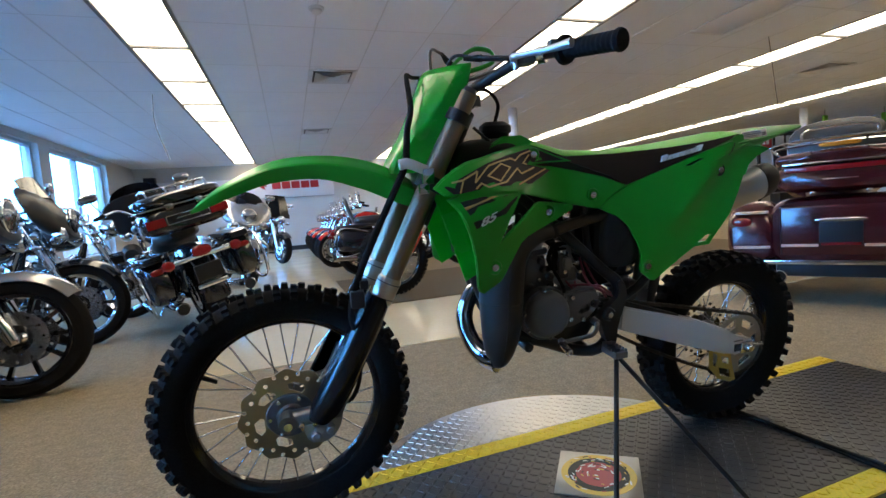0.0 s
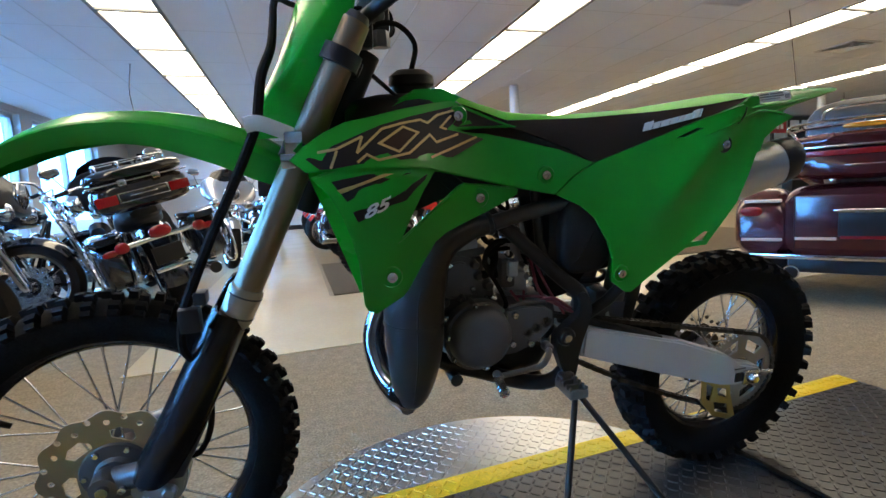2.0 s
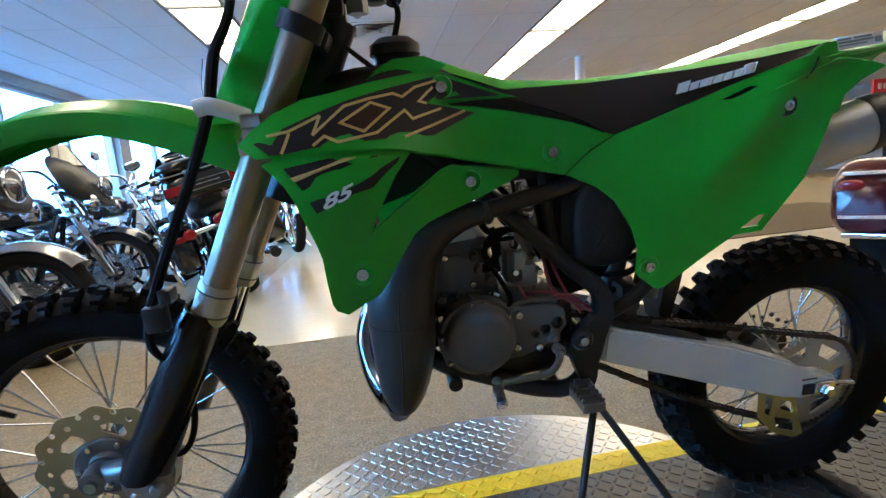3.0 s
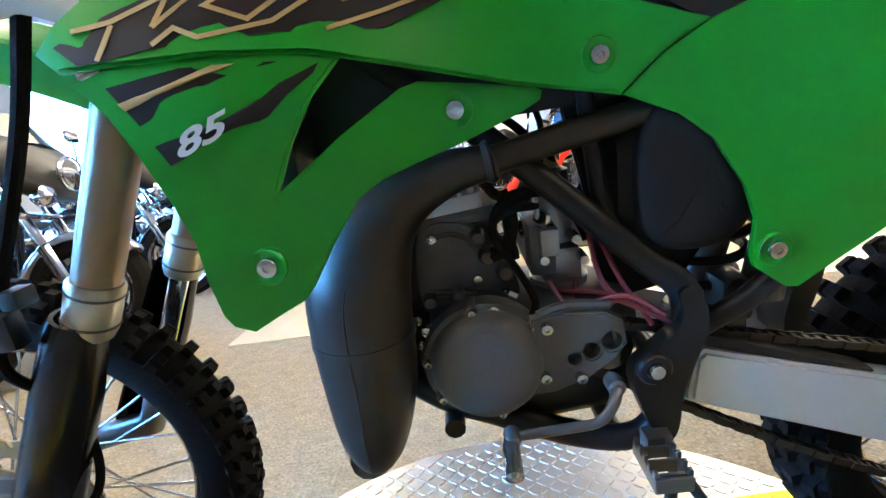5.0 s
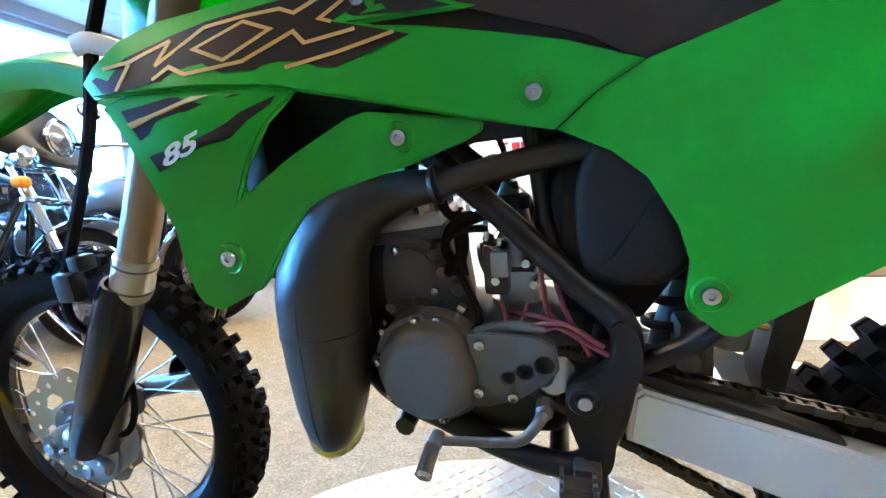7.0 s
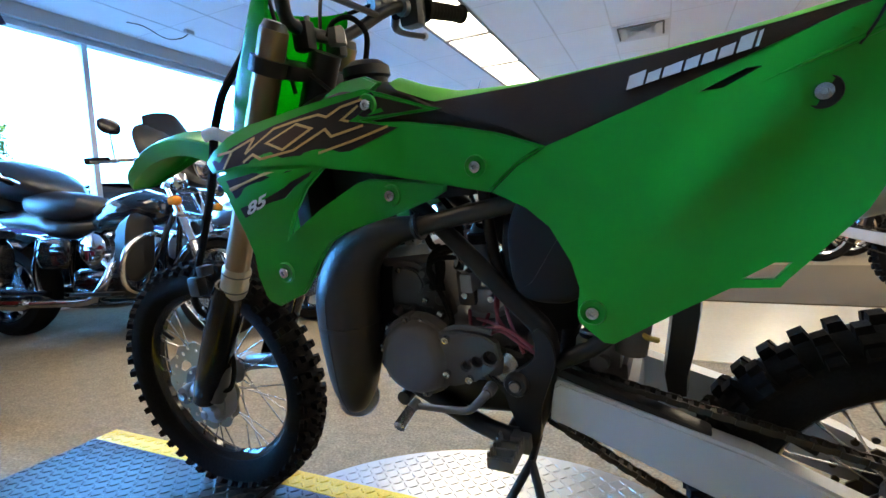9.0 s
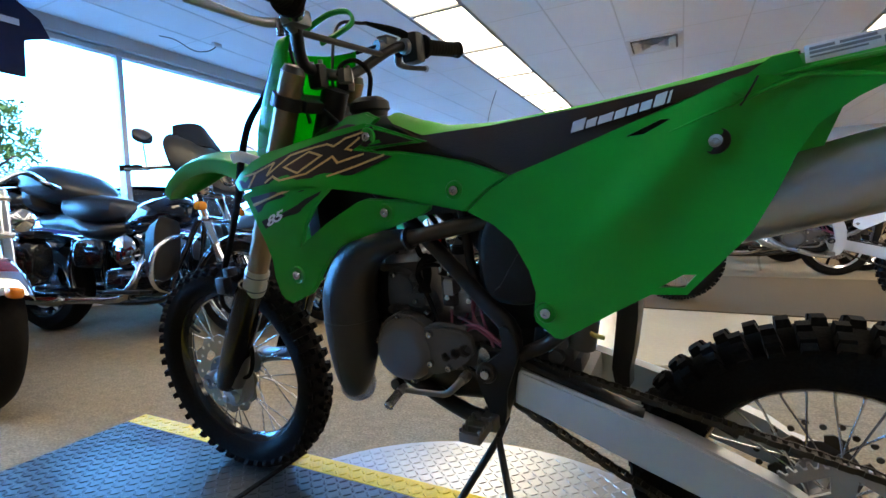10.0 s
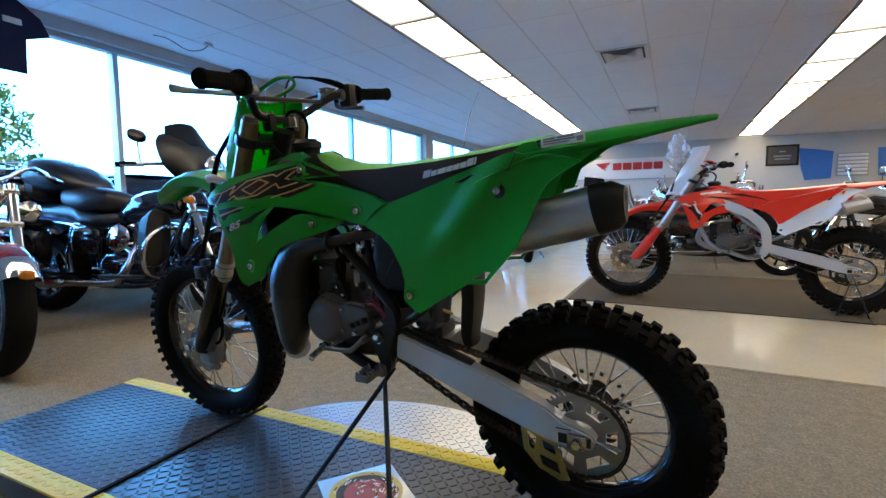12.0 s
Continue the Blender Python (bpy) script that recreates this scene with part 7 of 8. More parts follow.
cruiser("cruiser", stood(1.96, 5.75, 0), "black cruiser with tall padded backrest behind the red dirt bike", "black", {"bags": True, "backrest": True, "group": "bikes behind the runner"})
cruiser("cruiser", stood(2.35, 6.3, 188), "black cruiser with chrome pipes behind the red dirt bike", "black", {"backrest": True, "group": "bikes behind the runner"})
rowa = cruiser("cruiser", stood(0.15, 7.3, 176), "bright red cruiser with chrome handlebar on the runner", "bright red", {"backrest": True, "guard": False, "group": "row of cruisers"})
rowb = cruiser("cruiser", stood(0.15, 8.2, 176), "blue cruiser with chrome handlebar on the runner", "blue", {"backrest": True, "guard": False, "group": "row of cruisers"})
rowc = cruiser("cruiser", stood(0.12, 9.1, 176), "bright red cruiser with chrome handlebar on the runner", "bright red", {"guard": False, "group": "row of cruisers"})
for y, src in ((10.0, rowb), (10.9, rowa), (11.8, rowc), (12.7, rowb)):
    copy_thing(src, stood(0.12, y, 176))

# ---- the maroon trike beside the platform: local x backwards, origin on the floor under its tail ----
def trike(m):
    k = thing("trike", m, "maroon motor trike with chrome-railed top case and wide tail", "motor trike")
    red = HUES["maroon"]
    secs = []
    for x, w, zb, zt in ((-0.95, 0.26, 0.36, 0.62), (-0.80, 0.34, 0.30, 0.70), (-0.55, 0.37, 0.28, 0.735), (-0.20, 0.38, 0.27, 0.745), (-0.06, 0.38, 0.28, 0.735), (-0.02, 0.375, 0.29, 0.725), (0.0, 0.365, 0.30, 0.715)):
        secs.append(oval((x, 0, (zb + zt) / 2), w, (zt - zb) / 2, 40, 5.0))
    body = part("tail_body", loft(B(), secs), red, k)
    part("boot_door", box(B(), (0.005, 0, 0.515), (0.025, 0.64, 0.33), 0.012), red, k)
    part("plate_recess", box(B(), (0.019, 0, 0.50), (0.008, 0.22, 0.14), 0.003), BLACK, k)
    part("plate_lamp", rounded((0.03, 0, 0.585), (0.03, 0.27, 0.022), 0.4, 3.0), CHROME, k)
    part("reflector", box(B(), (0.022, 0, 0.425), (0.008, 0.20, 0.018), 0.003), TAILRED, k)
    part("bumper_strip", box(B(), (0.008, 0, 0.300), (0.04, 1.16, 0.030), 0.006), CHROME, k)
    for s in (-1, 1):
        part("wheel_arch", loft(B(), [oval((x, s * 0.49, z), w, h, 28, 3.2) for x, z, w, h in ((-0.84, 0.40, 0.05, 0.08), (-0.80, 0.44, 0.10, 0.15), (-0.68, 0.485, 0.15, 0.205), (-0.45, 0.50, 0.165, 0.225), (-0.22, 0.50, 0.165, 0.225), (-0.10, 0.485, 0.160, 0.20), (-0.03, 0.465, 0.145, 0.165), (0.0, 0.45, 0.12, 0.13))]), red, k)
        part("tail_lamp", rounded((-0.03, s * 0.545, 0.585), (0.09, 0.12, 0.065), 0.5, 2.4), TAILRED, k)
        for z_, x_, w_ in ((0.405, -0.022, 0.22), (0.650, -0.050, 0.20)):
            part("arch_stripe", box(B(), (x_, s * 0.49, z_), (0.075, w_, 0.018), 0.004), PINSTRIPE, k, "cream painted pinstripe")
        part("door_stripe", box(B(), (0.019, s * 0.215, 0.415), (0.005, 0.20, 0.018), 0.002), PINSTRIPE, k, "cream painted pinstripe")
        part("door_edge", box(B(), (0.016, s * 0.318, 0.515), (0.010, 0.006, 0.33), 0.002), BLACK, k)
        part("exhaust_tip", tube(B(), [(-0.30, s * 0.33, 0.20), (-0.02, s * 0.33, 0.20), (0.03, s * 0.33, 0.20)], [0.035, 0.042, 0.046], 20), CHROME, k)
        part("exhaust_bore", tube(B(), [(0.02, s * 0.33, 0.20), (0.034, s * 0.33, 0.20)], 0.038, 16), BLACK, k)
        w = part("rear_wheel", lathe(B(), [(0.19, -0.09), (0.23, -0.105), (0.29, -0.10), (0.31, -0.06), (0.31, 0.06), (0.29, 0.10), (0.23, 0.105), (0.19, 0.09)], 36, closed=True, m=Matrix.Translation((-0.42, s * 0.46, 0.31))), RUBBER, k)
        part("wheel_disc", lathe(B(), [(0, -0.07), (0.10, -0.08), (0.19, -0.06), (0.19, 0.06), (0.10, 0.08), (0, 0.07)], 28, m=Matrix.Translation((-0.42, s * 0.46, 0.31))), CHROME, w)
    part("underbody", box(B(), (-0.40, 0, 0.24), (0.76, 0.70, 0.09), 0.02), BLACK, k)
    part("axle", tube(B(), [(-0.42, -0.46, 0.31), (-0.42, 0.46, 0.31)], 0.03, 10), BLACK, k)
    t = part("top_case", rounded((-0.22, 0, 0.865), (0.50, 0.70, 0.20), 0.3, 4.0), red, k)
    part("case_lid", rounded((-0.22, 0, 0.995), (0.51, 0.71, 0.11), 0.45, 3.0), red, t)
    part("case_lens", box(B(), (0.030, 0, 0.925), (0.012, 0.58, 0.034), 0.005), TAILRED, t, "long red rear lens")
    part("case_trim", box(B(), (0.034, 0, 0.962), (0.014, 0.60, 0.014), 0.004), CHROME, t)
    part("case_strip", box(B(), (0.030, 0, 0.85), (0.010, 0.18, 0.008), 0.002), CHROME, t)
    for s in (-1, 1):
        part("case_latch", box(B(), (0.03, s * 0.14, 0.765), (0.02, 0.03, 0.02), 0.005), CHROME, t)
    part("rack_rail", tube(B(), [(0.0, -0.33, 1.04), (0.02, -0.34, 1.10), (0.02, 0.0, 1.115), (0.02, 0.34, 1.10), (0.0, 0.33, 1.04)], 0.009, 8, 5), CHROME, t)
    part("rack_rail", tube(B(), [(-0.42, -0.33, 1.04), (-0.40, -0.34, 1.10), (-0.40, 0.0, 1.115), (-0.40, 0.34, 1.10), (-0.42, 0.33, 1.04)], 0.009, 8, 5), CHROME, t)
    for y in (-0.30, -0.15, 0.0, 0.15, 0.30):
        part("rack_rail", tube(B(), [(0.02, y, 1.112), (-0.40, y, 1.112)], 0.007, 8), CHROME, t)
    part("rack_lamp", rounded((-0.02, 0, 1.075), (0.05, 0.22, 0.03), 0.4, 3.0), AMBER, t)
    part("rack_hoop", tube(B(), [(-0.10, -0.20, 1.11), (-0.12, -0.16, 1.19), (-0.12, 0.16, 1.19), (-0.10, 0.20, 1.11)], 0.008, 8, 4), CHROME, t)
    part("backrest", loft(B(), [oval((x, 0, z), w, h, 18, 3.0) for x, z, w, h in ((-0.62, 1.00, 0.18, 0.10), (-0.57, 1.09, 0.30, 0.20), (-0.50, 1.09, 0.29, 0.19), (-0.47, 1.08, 0.24, 0.14))]), LEATHER, k)
    part("seat", loft(B(), [oval((x, 0, z), w, h, 18, 3.0) for x, z, w, h in ((-1.45, 0.72, 0.12, 0.04), (-1.30, 0.72, 0.19, 0.07), (-0.95, 0.78, 0.20, 0.08), (-0.58, 0.82, 0.19, 0.07))]), LEATHER, k)
    part("fuel_tank", loft(B(), [oval((x, 0, 0.80), w, h, 18, 2.6) for x, w, h in ((-1.95, 0.08, 0.06), (-1.85, 0.18, 0.14), (-1.55, 0.19, 0.14), (-1.35, 0.10, 0.06))]), red, k)
    part("fairing", loft(B(), [oval((x, 0, 0.95), w, h, 22, 2.6) for x, w, h in ((-2.45, 0.10, 0.10), (-2.35, 0.28, 0.25), (-2.10, 0.42, 0.32), (-1.98, 0.38, 0.28))]), red, k)
    part("handlebar", tube(B(), [(-1.65, -0.42, 1.02), (-1.90, -0.28, 1.06), (-2.0, 0, 1.02), (-1.90, 0.28, 1.06), (-1.65, 0.42, 1.02)], 0.013, 8, 5), CHROME, k)
    part("lower_body", loft(B(), [oval((x, 0, 0.45), w, h, 18, 3.0) for x, w, h in ((-2.1, 0.14, 0.16), (-1.9, 0.26, 0.24), (-1.2, 0.27, 0.25), (-0.9, 0.26, 0.20))]), GLOSSBLACK, k)
    fw = part("front_wheel", lathe(B(), [(0.22, -0.06), (0.31, -0.06), (0.33, 0), (0.31, 0.06), (0.22, 0.06)], 32, closed=True, m=Matrix.Translation((-2.42, 0, 0.33))), RUBBER, k)
    part("wheel_disc", lathe(B(), [(0, -0.05), (0.22, -0.04), (0.22, 0.04), (0, 0.05)], 24, m=Matrix.Translation((-2.42, 0, 0.33))), CHROME, fw)
    for s in (-1, 1):
        part("fork_leg", tube(B(), [(-2.42, s * 0.10, 0.33), (-2.12, s * 0.10, 0.98)], 0.028, 12), CHROME, k)
    part("front_fender", wheel_fender(-2.42, 0.33, 0.37, 10, 150, 0.09, 0.05), red, k)
    return k


trike(pose(2.79, 1.08, 0, 0, 0, -145))

# ---- ceiling fittings ----
vent0 = None
for x, y, dark in ((0.14, 5.40, 0), (0.14, 9.25, 0), (8.15, 4.47, 0)):
    m = ROOM @ pose(x, y, CEIL_Z)
    if vent0 is None:
        vent0 = thing("ceiling_vent", m, "white louvred air vent in the ceiling", "air vent", "ceiling vents")
        fb = B()
        for s in (-1, 1):
            box(fb, (s * 0.275, 0, -0.004), (0.05, 0.60, 0.012), 0.003)
            box(fb, (0, s * 0.275, -0.004), (0.498, 0.05, 0.012), 0.003)
        part("frame", fb, TBAR, vent0)
        part("backing", box(B(), (0, 0, 0.0015), (0.50, 0.50, 0.003)), BLACK, vent0, "dark duct opening")
        for i in range(4):
            e = 0.225 - 0.055 * i
            cone = loft(B(), [[(q[0] * (e + o), q[1] * (e + o), z) for q in ((-1, -1), (1, -1), (1, 1), (-1, 1))] for o, z in ((-0.030, -0.004), (0.0, -0.022), (0.003, -0.021), (-0.026, -0.002))])
            part("slat", cone, TBAR, vent0)
    else:
        copy_thing(vent0, m)
dim = thing("ceiling_light", ROOM @ pose(4.415, 2.81, CEIL_Z - 0.004), "unlit ceiling light with pale grey diffuser", "ceiling light")
part("frame", plate(B(), [(-0.285, -0.605), (0.285, -0.605), (0.285, 0.605), (-0.285, 0.605)], [[(-0.262, -0.582), (0.262, -0.582), (0.262, 0.582), (-0.262, 0.582)]], 0.006, pose(0, 0, 0, -90, 0, 0)), TBAR, dim)
part("diffuser", box(B(), (0, 0, 0.002), (0.524, 1.164, 0.004), 0.001), UNLIT, dim, "pale grey plastic diffuser")
sd0 = thing("smoke_detector", ROOM @ pose(-0.17, 3.35, CEIL_Z), "round white smoke detector on the ceiling", "smoke detector")
part("base", lathe(B(), [(0, 0.002), (0.07, 0.002), (0.07, -0.012), (0.06, -0.016), (0, -0.016)], 28, m=pose(0, 0, 0, 90, 0, 0)), TBAR, sd0)
part("sensor_dome", lathe(B(), [(0.05, -0.014), (0.048, -0.035), (0.03, -0.048), (0, -0.05)], 24, m=pose(0, 0, 0, 90, 0, 0)), TBAR, sd0)
for x, y in ((3.75, 7.25), (11.9, 7.35)):
    p = thing("pillar", ROOM @ pose(x, y, 0), "slim white round pillar carrying the ceiling", "pillar", "pillars", "structure")
    part("shaft", lathe(B(), [(0.085, 0.0), (0.085, CEIL_Z)], 28, m=pose(0, 0, 0, 90, 0, 0)), TBAR, p)
    part("collar", lathe(B(), [(0.0, 0.0), (0.11, 0.0), (0.11, 0.12), (0.0855, 0.12)], 28, m=pose(0, 0, 0, 90, 0, 0)), TBAR, p)
for pts in ([(-2.2, 6.34, CEIL_Z), (-2.05, 5.6, 2.2), (-1.75, 4.7, 1.62)], [(5.45, 3.39, CEIL_Z), (5.435, 3.33, 2.30), (5.42, 3.265, 1.84)]):
    hc_ = thing("pull_switch", ROOM @ pose(*pts[0]), "thin black cord hanging from the ceiling", "cord")
    part("cord", tube(B(), [Vector(p) - Vector(pts[0]) for p in pts], 0.005, 6, 4), BLACK, hc_)
    part("rose", lathe(B(), [(0, 0.001), (0.02, 0.001), (0.016, -0.012), (0, -0.014)], 14, m=pose(0, 0, 0, 90, 0, 0)), TBAR, hc_)
hk = thing("wall_sensor", ROOM @ pose(-4.1, 2.75, CEIL_Z), "small grey sensor with looped cable on the ceiling", "sensor")
part("bracket", box(B(), (0, 0, -0.02), (0.04, 0.10, 0.04), 0.008), TBAR, hk)
part("lead", tube(B(), [(0, 0, -0.03), (-0.03, -0.08, -0.10), (-0.10, -0.20, -0.12), (-0.2, -0.35, -0.03), (-0.3, -0.45, -0.005)], 0.005, 6, 5), ENGINE, hk)

# ---- far wall ----
REDSIGN = material("red sign paint", (0.45, 0.015, 0.02), 0.5, 0, 0.06, 8)
BLUEPOSTER = material("blue poster print", (0.03, 0.16, 0.50), 0.4, 0, 0.2, 4)
sg = thing("wall_sign", ROOM @ pose(0, YN - 0.002, 0), "long white sign board with a red emblem and bars", "sign")
part("board", box(B(), (-1.9, -0.03, 2.00), (5.6, 0.05, 0.62), 0.008), WHITEPL, sg)
part("board_edge", box(B(), (-1.9, -0.03, 1.68), (5.6, 0.06, 0.02), 0.004), SATIN, sg)
wing_ = [(-1.50, 2.20), (-1.06, 2.24), (-1.12, 2.14), (-1.18, 2.16), (-1.14, 2.06), (-1.22, 2.09), (-1.18, 1.98), (-1.32, 2.05)]
part("emblem", plate(B(), wing_, (), 0.006, Matrix.Translation((0, -0.062, -0.03))), REDSIGN, sg, "red wing-like emblem")
for i in range(5):
    part("sign_bar", box(B(), (-0.86 + 0.29 * i, -0.058, 2.07), (0.255, 0.008, 0.22), 0.003), REDSIGN, sg)
pf = thing("framed_poster", ROOM @ pose(3.36, YN - 0.002, 2.2), "black framed dark poster on the wall", "poster")
part("frame", box(B(), (0, -0.02, 0), (0.74, 0.036, 0.56), 0.006), BLACK, pf)
part("print", box(B(), (0, -0.040, 0), (0.64, 0.003, 0.46)), ENGINE, pf)
for z, w in ((0.10, 0.14), (-0.02, 0.40), (-0.10, 0.34)):
    part("print_bar", box(B(), (0, -0.0425, z), (w, 0.002, 0.035)), SATIN, pf)
pb = thing("banner", ROOM @ pose(4.08, YN - 0.002, 1.95), "blue printed banner hanging on the wall", "banner")
part("cloth", panel(B(), [(-0.36, 0.42), (0.0, 0.38), (0.38, 0.30), (0.36, -0.40), (-0.2, -0.44), (-0.30, -0.1)], lambda x, z: -0.03 + 0.012 * math.sin(9 * x + 3 * z), 0.006, 0.001, 3), BLUEPOSTER, pb)
tv = thing("wall_rack", ROOM @ pose(4.86, YN - 0.002, 1.9), "pale slatted display panel on the wall", "display panel")
part("panel", box(B(), (0, -0.03, 0), (0.66, 0.05, 0.60), 0.006), SATIN, tv)
for i in range(6):
    part("slat", box(B(), (0, -0.062, -0.24 + 0.095 * i), (0.60, 0.012, 0.06), 0.003), WHITEPL, tv)
pb = thing("banner", ROOM @ pose(5.75, YN - 0.002, 1.95), "blue printed banner hanging on the wall", "banner")
part("cloth", panel(B(), [(-0.40, 0.34), (0.40, 0.40), (0.42, -0.42), (-0.36, -0.36)], lambda x, z: -0.03 + 0.012 * math.sin(8 * x), 0.006, 0.001, 3), BLUEPOSTER, pb)
single("wall_speaker", box(B(), (-4.3, YN - 0.12, 2.36), (0.30, 0.22, 0.20), 0.02), BLACK, ROOM, "black box loudspeaker high on the wall", "loudspeaker")
single("wall_camera", lathe(B(), [(0, -0.05), (0.04, -0.05), (0.045, 0.0), (0.045, 0.10), (0, 0.10)], 16, m=Matrix.Translation((2.30, YN - 0.10, 2.28))), BLACK, ROOM, "small black camera on the wall", "camera")

# ---- brand boards and tubes at the far right ----
bd = thing("display_board", ROOM @ pose(12.5, 9.0, 0), "red display board with white bars on a post", "display board")
part("board", box(B(), (0, 0, 2.14), (0.95, 0.05, 0.34), 0.008), REDSIGN, bd)
for i in range(5):
    part("sign_bar", box(B(), (-0.30 + 0.15 * i, -0.029, 2.14), (0.10, 0.008, 0.13), 0.002), WHITEPL, bd)
part("post", box(B(), (0, 0.02, 0.985), (0.08, 0.06, 1.97), 0.006), BLACK, bd)
bd = thing("display_board", ROOM @ pose(13.5, 9.0, 0), "black display board with a white angular emblem", "display board")
part("board", box(B(), (0, 0, 1.55), (0.90, 0.05, 1.75), 0.008), BLACK, bd)
part("board_frame", box(B(), (0, 0.012, 1.55), (0.98, 0.04, 1.83), 0.008), SATIN, bd)
for x in (-0.22, 0.22):
    part("emblem", box(B(), (x, -0.029, 2.18), (0.34, 0.008, 0.26), 0.002), WHITEPL, bd)
part("foot", box(B(), (0, 0.05, 0.32), (0.7, 0.3, 0.64), 0.01), BLACK, bd)
LIMEG = material("lime sign acrylic", (0.20, 0.55, 0.03), 0.35, 0, 0.08, 10)
for x, y in ((12.9, 7.5), (14.7, 7.2)):
    tu = thing("hanging_sign", ROOM @ pose(x, y, 0), "lime green vertical sign hanging from the ceiling", "hanging sign", "lime signs")
    part("blade", box(B(), (0, 0, 2.32), (0.16, 0.05, 0.52), 0.01), LIMEG, tu)
    part("hanger", tube(B(), [(0, 0, 2.58), (0, 0, CEIL_Z)], 0.006, 8), BLACK, tu)

# ---- jersey hung in the window ----
NAVY = material("navy cloth", (0.006, 0.012, 0.055), 0.8, 0, 0.2, 9, 0.3, 300)
jy = thing("hanging_jersey", ROOM @ pose(-4.42, 0.84, 2.05, 0, 0, 90), "dark navy jersey hanging in the shop window", "jersey")
part("cloth", panel(B(), [(-0.55, 0.0), (0.32, 0.0), (0.33, 0.30), (0.50, 0.36), (0.44, 0.50), (0.22, 0.68), (-0.10, 0.70), (-0.50, 0.60)], lambda x, z: 0.02 * math.sin(7 * x) + 0.012 * math.sin(11 * z), 0.02, 0.004, 3), NAVY, jy)
part("badge", box(B(), (0.22, -0.03, 0.42), (0.13, 0.01, 0.05), 0.002), WHITEPL, jy)
part("hanger", tube(B(), [(-0.1, 0.01, 0.69), (-0.1, 0.01, 0.724)], 0.006, 8), STEEL, jy)

# ---- the car park outside ----
ASPH = material("pale asphalt", (0.20, 0.20, 0.20), 0.9, 0, 0.15, 2, 0.5, 60, 0, 0.25)
single("ground", box(B(), (-205.2, 0, -0.20), (400, 800, 0.1)), ASPH, ROOM, "pale asphalt car park outside the windows", "ground", kind="structure")
# added glowing wall: its blue emission stands in for daylight through the windows
SKYGLOW = glowing("blue glowing backdrop in place of window daylight", (0.10, 0.42, 1.0), 25.0)
single("backdrop", box(B(), (-60, 110, 12), (0.2, 440, 40)), SKYGLOW, ROOM, "glowing blue panel added beyond the car park to light the windows", "backdrop", kind="structure")


def parked_car(m, hue, label):
    k = thing("car", m, label, "car", "parked cars")
    secs = [oval((x, 0, z), w, h, 24, 4.0) for x, z, w, h in ((-2.25, 0.62, 0.70, 0.18), (-2.15, 0.64, 0.86, 0.28), (-1.3, 0.68, 0.92, 0.34), (0.0, 0.70, 0.93, 0.36), (1.4, 0.70, 0.92, 0.36), (2.1, 0.70, 0.86, 0.32), (2.25, 0.68, 0.74, 0.24))]
    part("body", loft(B(), secs), HUES[hue], k)
    secs = [oval((x, 0, z), w, h, 24, 4.0) for x, z, w, h in ((-1.15, 1.05, 0.74, 0.06), (-0.55, 1.22, 0.74, 0.28), (-0.2, 1.28, 0.73, 0.36), (0.8, 1.30, 0.73, 0.36), (1.75, 1.26, 0.71, 0.32), (2.05, 1.10, 0.70, 0.12))]
    part("cabin", loft(B(), secs), SMOKED, k, "dark glazed cabin")
    part("roof", rounded((0.75, 0, 1.645), (2.1, 1.36, 0.06), 0.4, 3.0), HUES[hue], k)
    for x in (-1.4, 1.4):
        for s in (-1, 1):
            w = part("wheel", lathe(B(), [(0.22, -0.1), (0.33, -0.1), (0.35, 0), (0.33, 0.1), (0.22, 0.1)], 28, closed=True, m=Matrix.Translation((x, s * 0.80, 0.35))), RUBBER, k)
            part("hubcap", lathe(B(), [(0, -0.09), (0.21, -0.06), (0.21, 0.06), (0, 0.09)], 20, m=Matrix.Translation((x, s * 0.80, 0.35))), SATIN, w)
    for s in (-1, 1):
        part("headlamp", rounded((-2.20, s * 0.60, 0.75), (0.12, 0.30, 0.14), 0.5, 2.6), LENS, k)
        part("side_mirror", rounded((-0.75, s * 1.0, 1.05), (0.12, 0.18, 0.14), 0.5, 2.6), HUES[hue], k)
    return k


parked_car(ROOM @ pose(-9.2, 4.6, -0.15, 0, 0, 84), "blue", "dark blue car parked outside the windows")
parked_car(ROOM @ pose(-9.4, 1.2, -0.15, 0, 0, 184), "blue", "dark blue car parked outside the windows")
parked_car(ROOM @ pose(-10.2, 10.5, -0.15, 0, 0, 80), "grey", "grey car parked outside the windows")

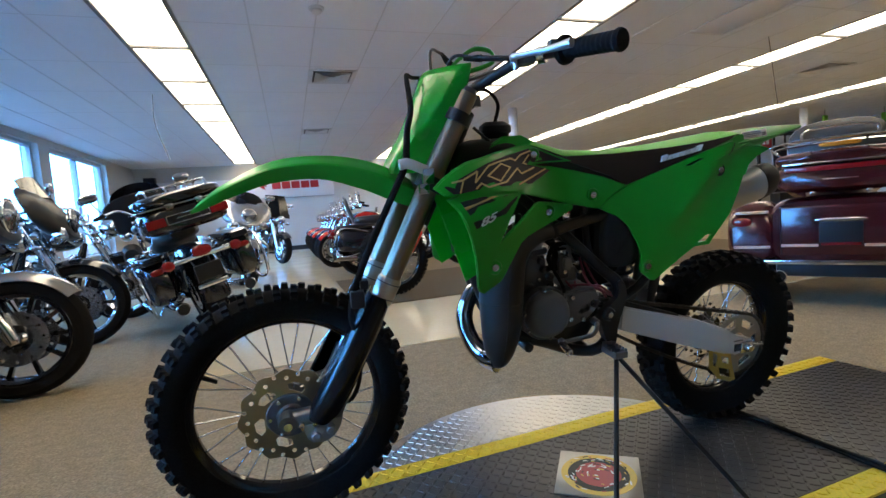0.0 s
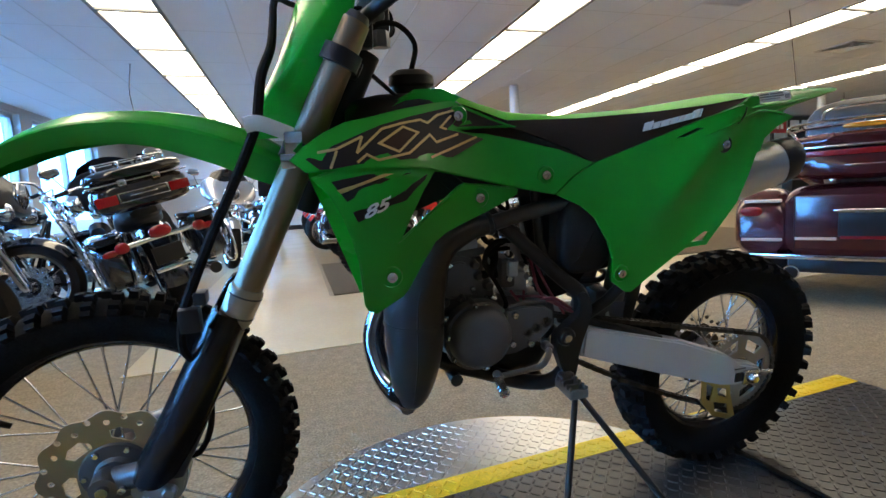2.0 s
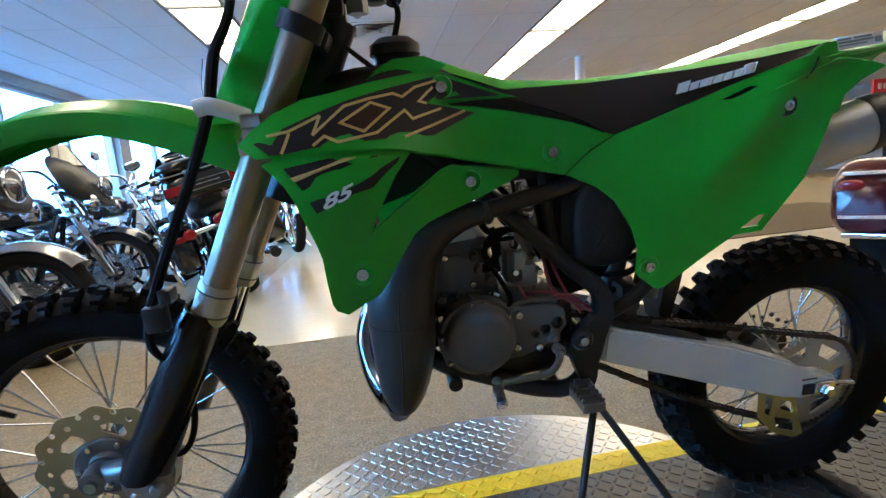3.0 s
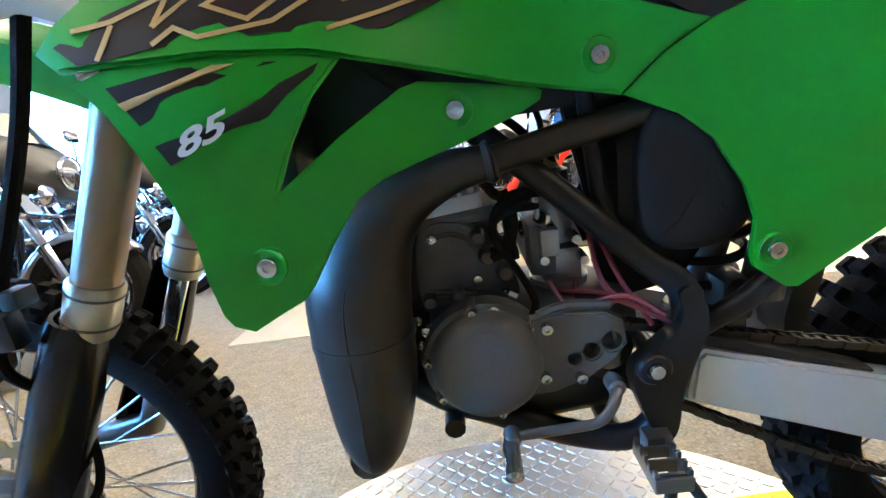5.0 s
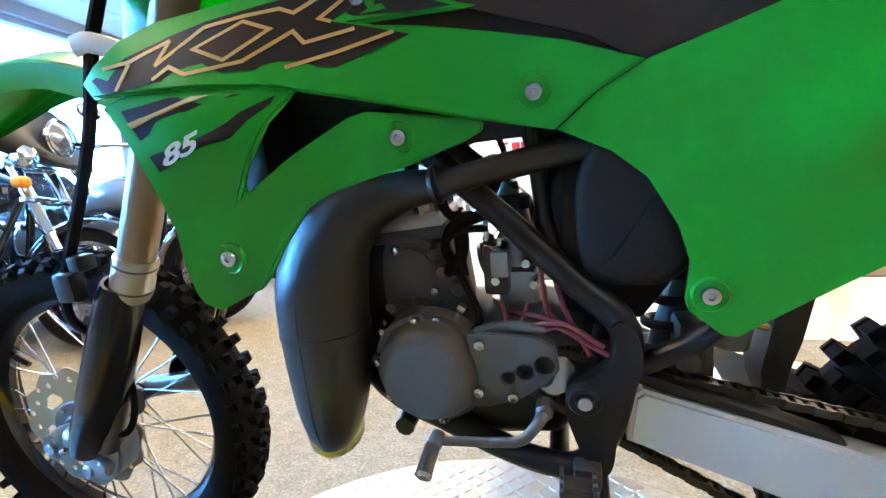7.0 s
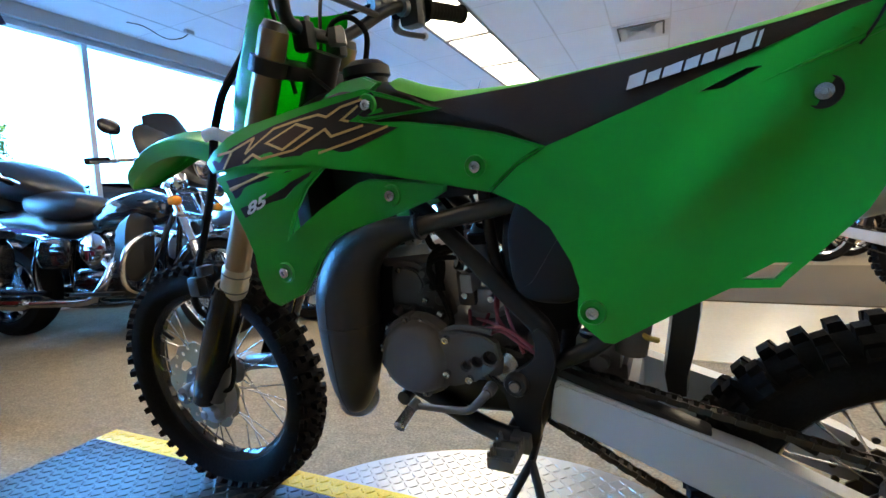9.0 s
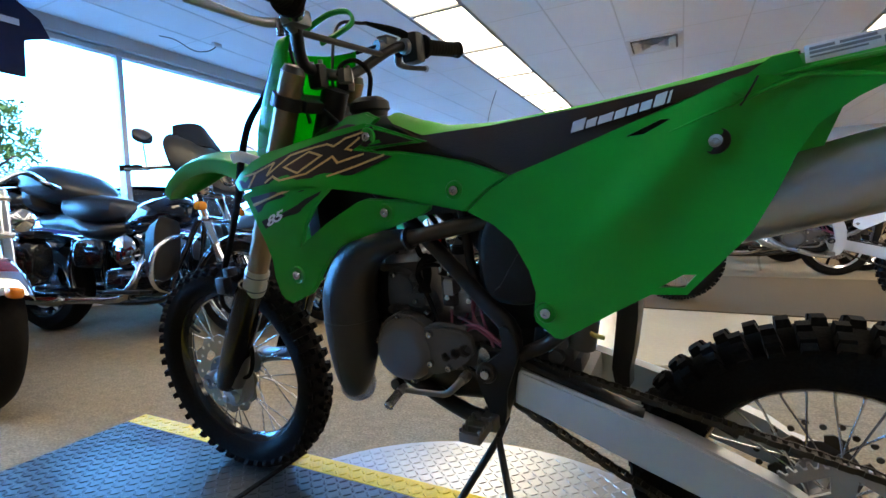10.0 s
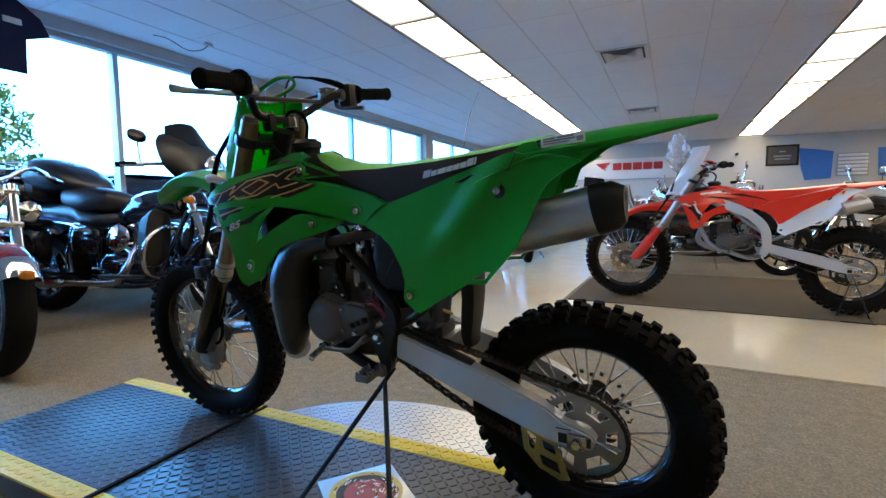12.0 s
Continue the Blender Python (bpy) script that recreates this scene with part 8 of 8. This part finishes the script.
LEAF = material("sunlit foliage", (0.12, 0.24, 0.06), 0.7, 0, 0.35, 3, 0, 100, 0, 0)
BARK = material("bark", (0.10, 0.07, 0.05), 0.9, 0, 0.3, 12, 0.6, 60)


def tree(m, h, seed):
    r = random.Random(seed)
    t = thing("tree", m, "leafy street tree beyond the car park", "tree", "trees")
    tb_ = tube(B(), [(0, 0, -0.15), (0.05, 0.03, h * 0.25), (0.0, 0.1, h * 0.5), (0.1, 0.05, h * 0.8)], [0.16, 0.12, 0.09, 0.03], 10, 4)
    for i in range(9):
        a, z = r.uniform(0, 6.28), h * r.uniform(0.35, 0.7)
        tube(tb_, [(0, 0.05, z), (math.cos(a) * h * 0.15, math.sin(a) * h * 0.15, z + h * 0.12), (math.cos(a) * h * 0.26, math.sin(a) * h * 0.26, z + h * 0.2)], [0.05, 0.035, 0.012], 7, 3)
    part("trunk", tb_, BARK, t)
    vs, fs = [], []
    for c_ in range(60):
        a, zz = r.uniform(0, 6.28), r.uniform(0.38, 1.0)
        rad = h * 0.30 * math.sqrt(max(0.05, 1 - ((zz - 0.65) / 0.38) ** 2)) * r.uniform(0.3, 1.0)
        ctr = Vector((rad * math.cos(a), rad * math.sin(a), h * zz))
        for n_ in range(55):
            d_ = Vector((r.gauss(0, 1), r.gauss(0, 1), r.gauss(0, 1))).normalized() * h * 0.07 * r.random() ** 0.5
            u_ = Vector((r.gauss(0, 1), r.gauss(0, 1), r.gauss(0, 1))).normalized()
            v_ = u_.orthogonal().normalized()
            s_ = r.uniform(0.05, 0.10)
            p_ = ctr + d_
            b_ = len(vs)
            vs += [p_ - u_ * s_, p_ + v_ * s_ * 0.5, p_ + u_ * s_, p_ - v_ * s_ * 0.5]
            fs.append((b_, b_ + 1, b_ + 2, b_ + 3))
    me = bpy.data.meshes.new("mesh")
    me.from_pydata(vs, [], fs)
    tagged(part("crown", me, LEAF, t, "uneven leafy crown"), kind="stuff")
    return t


tree(ROOM @ pose(-18.2, 5.6, 0), 4.6, 3)
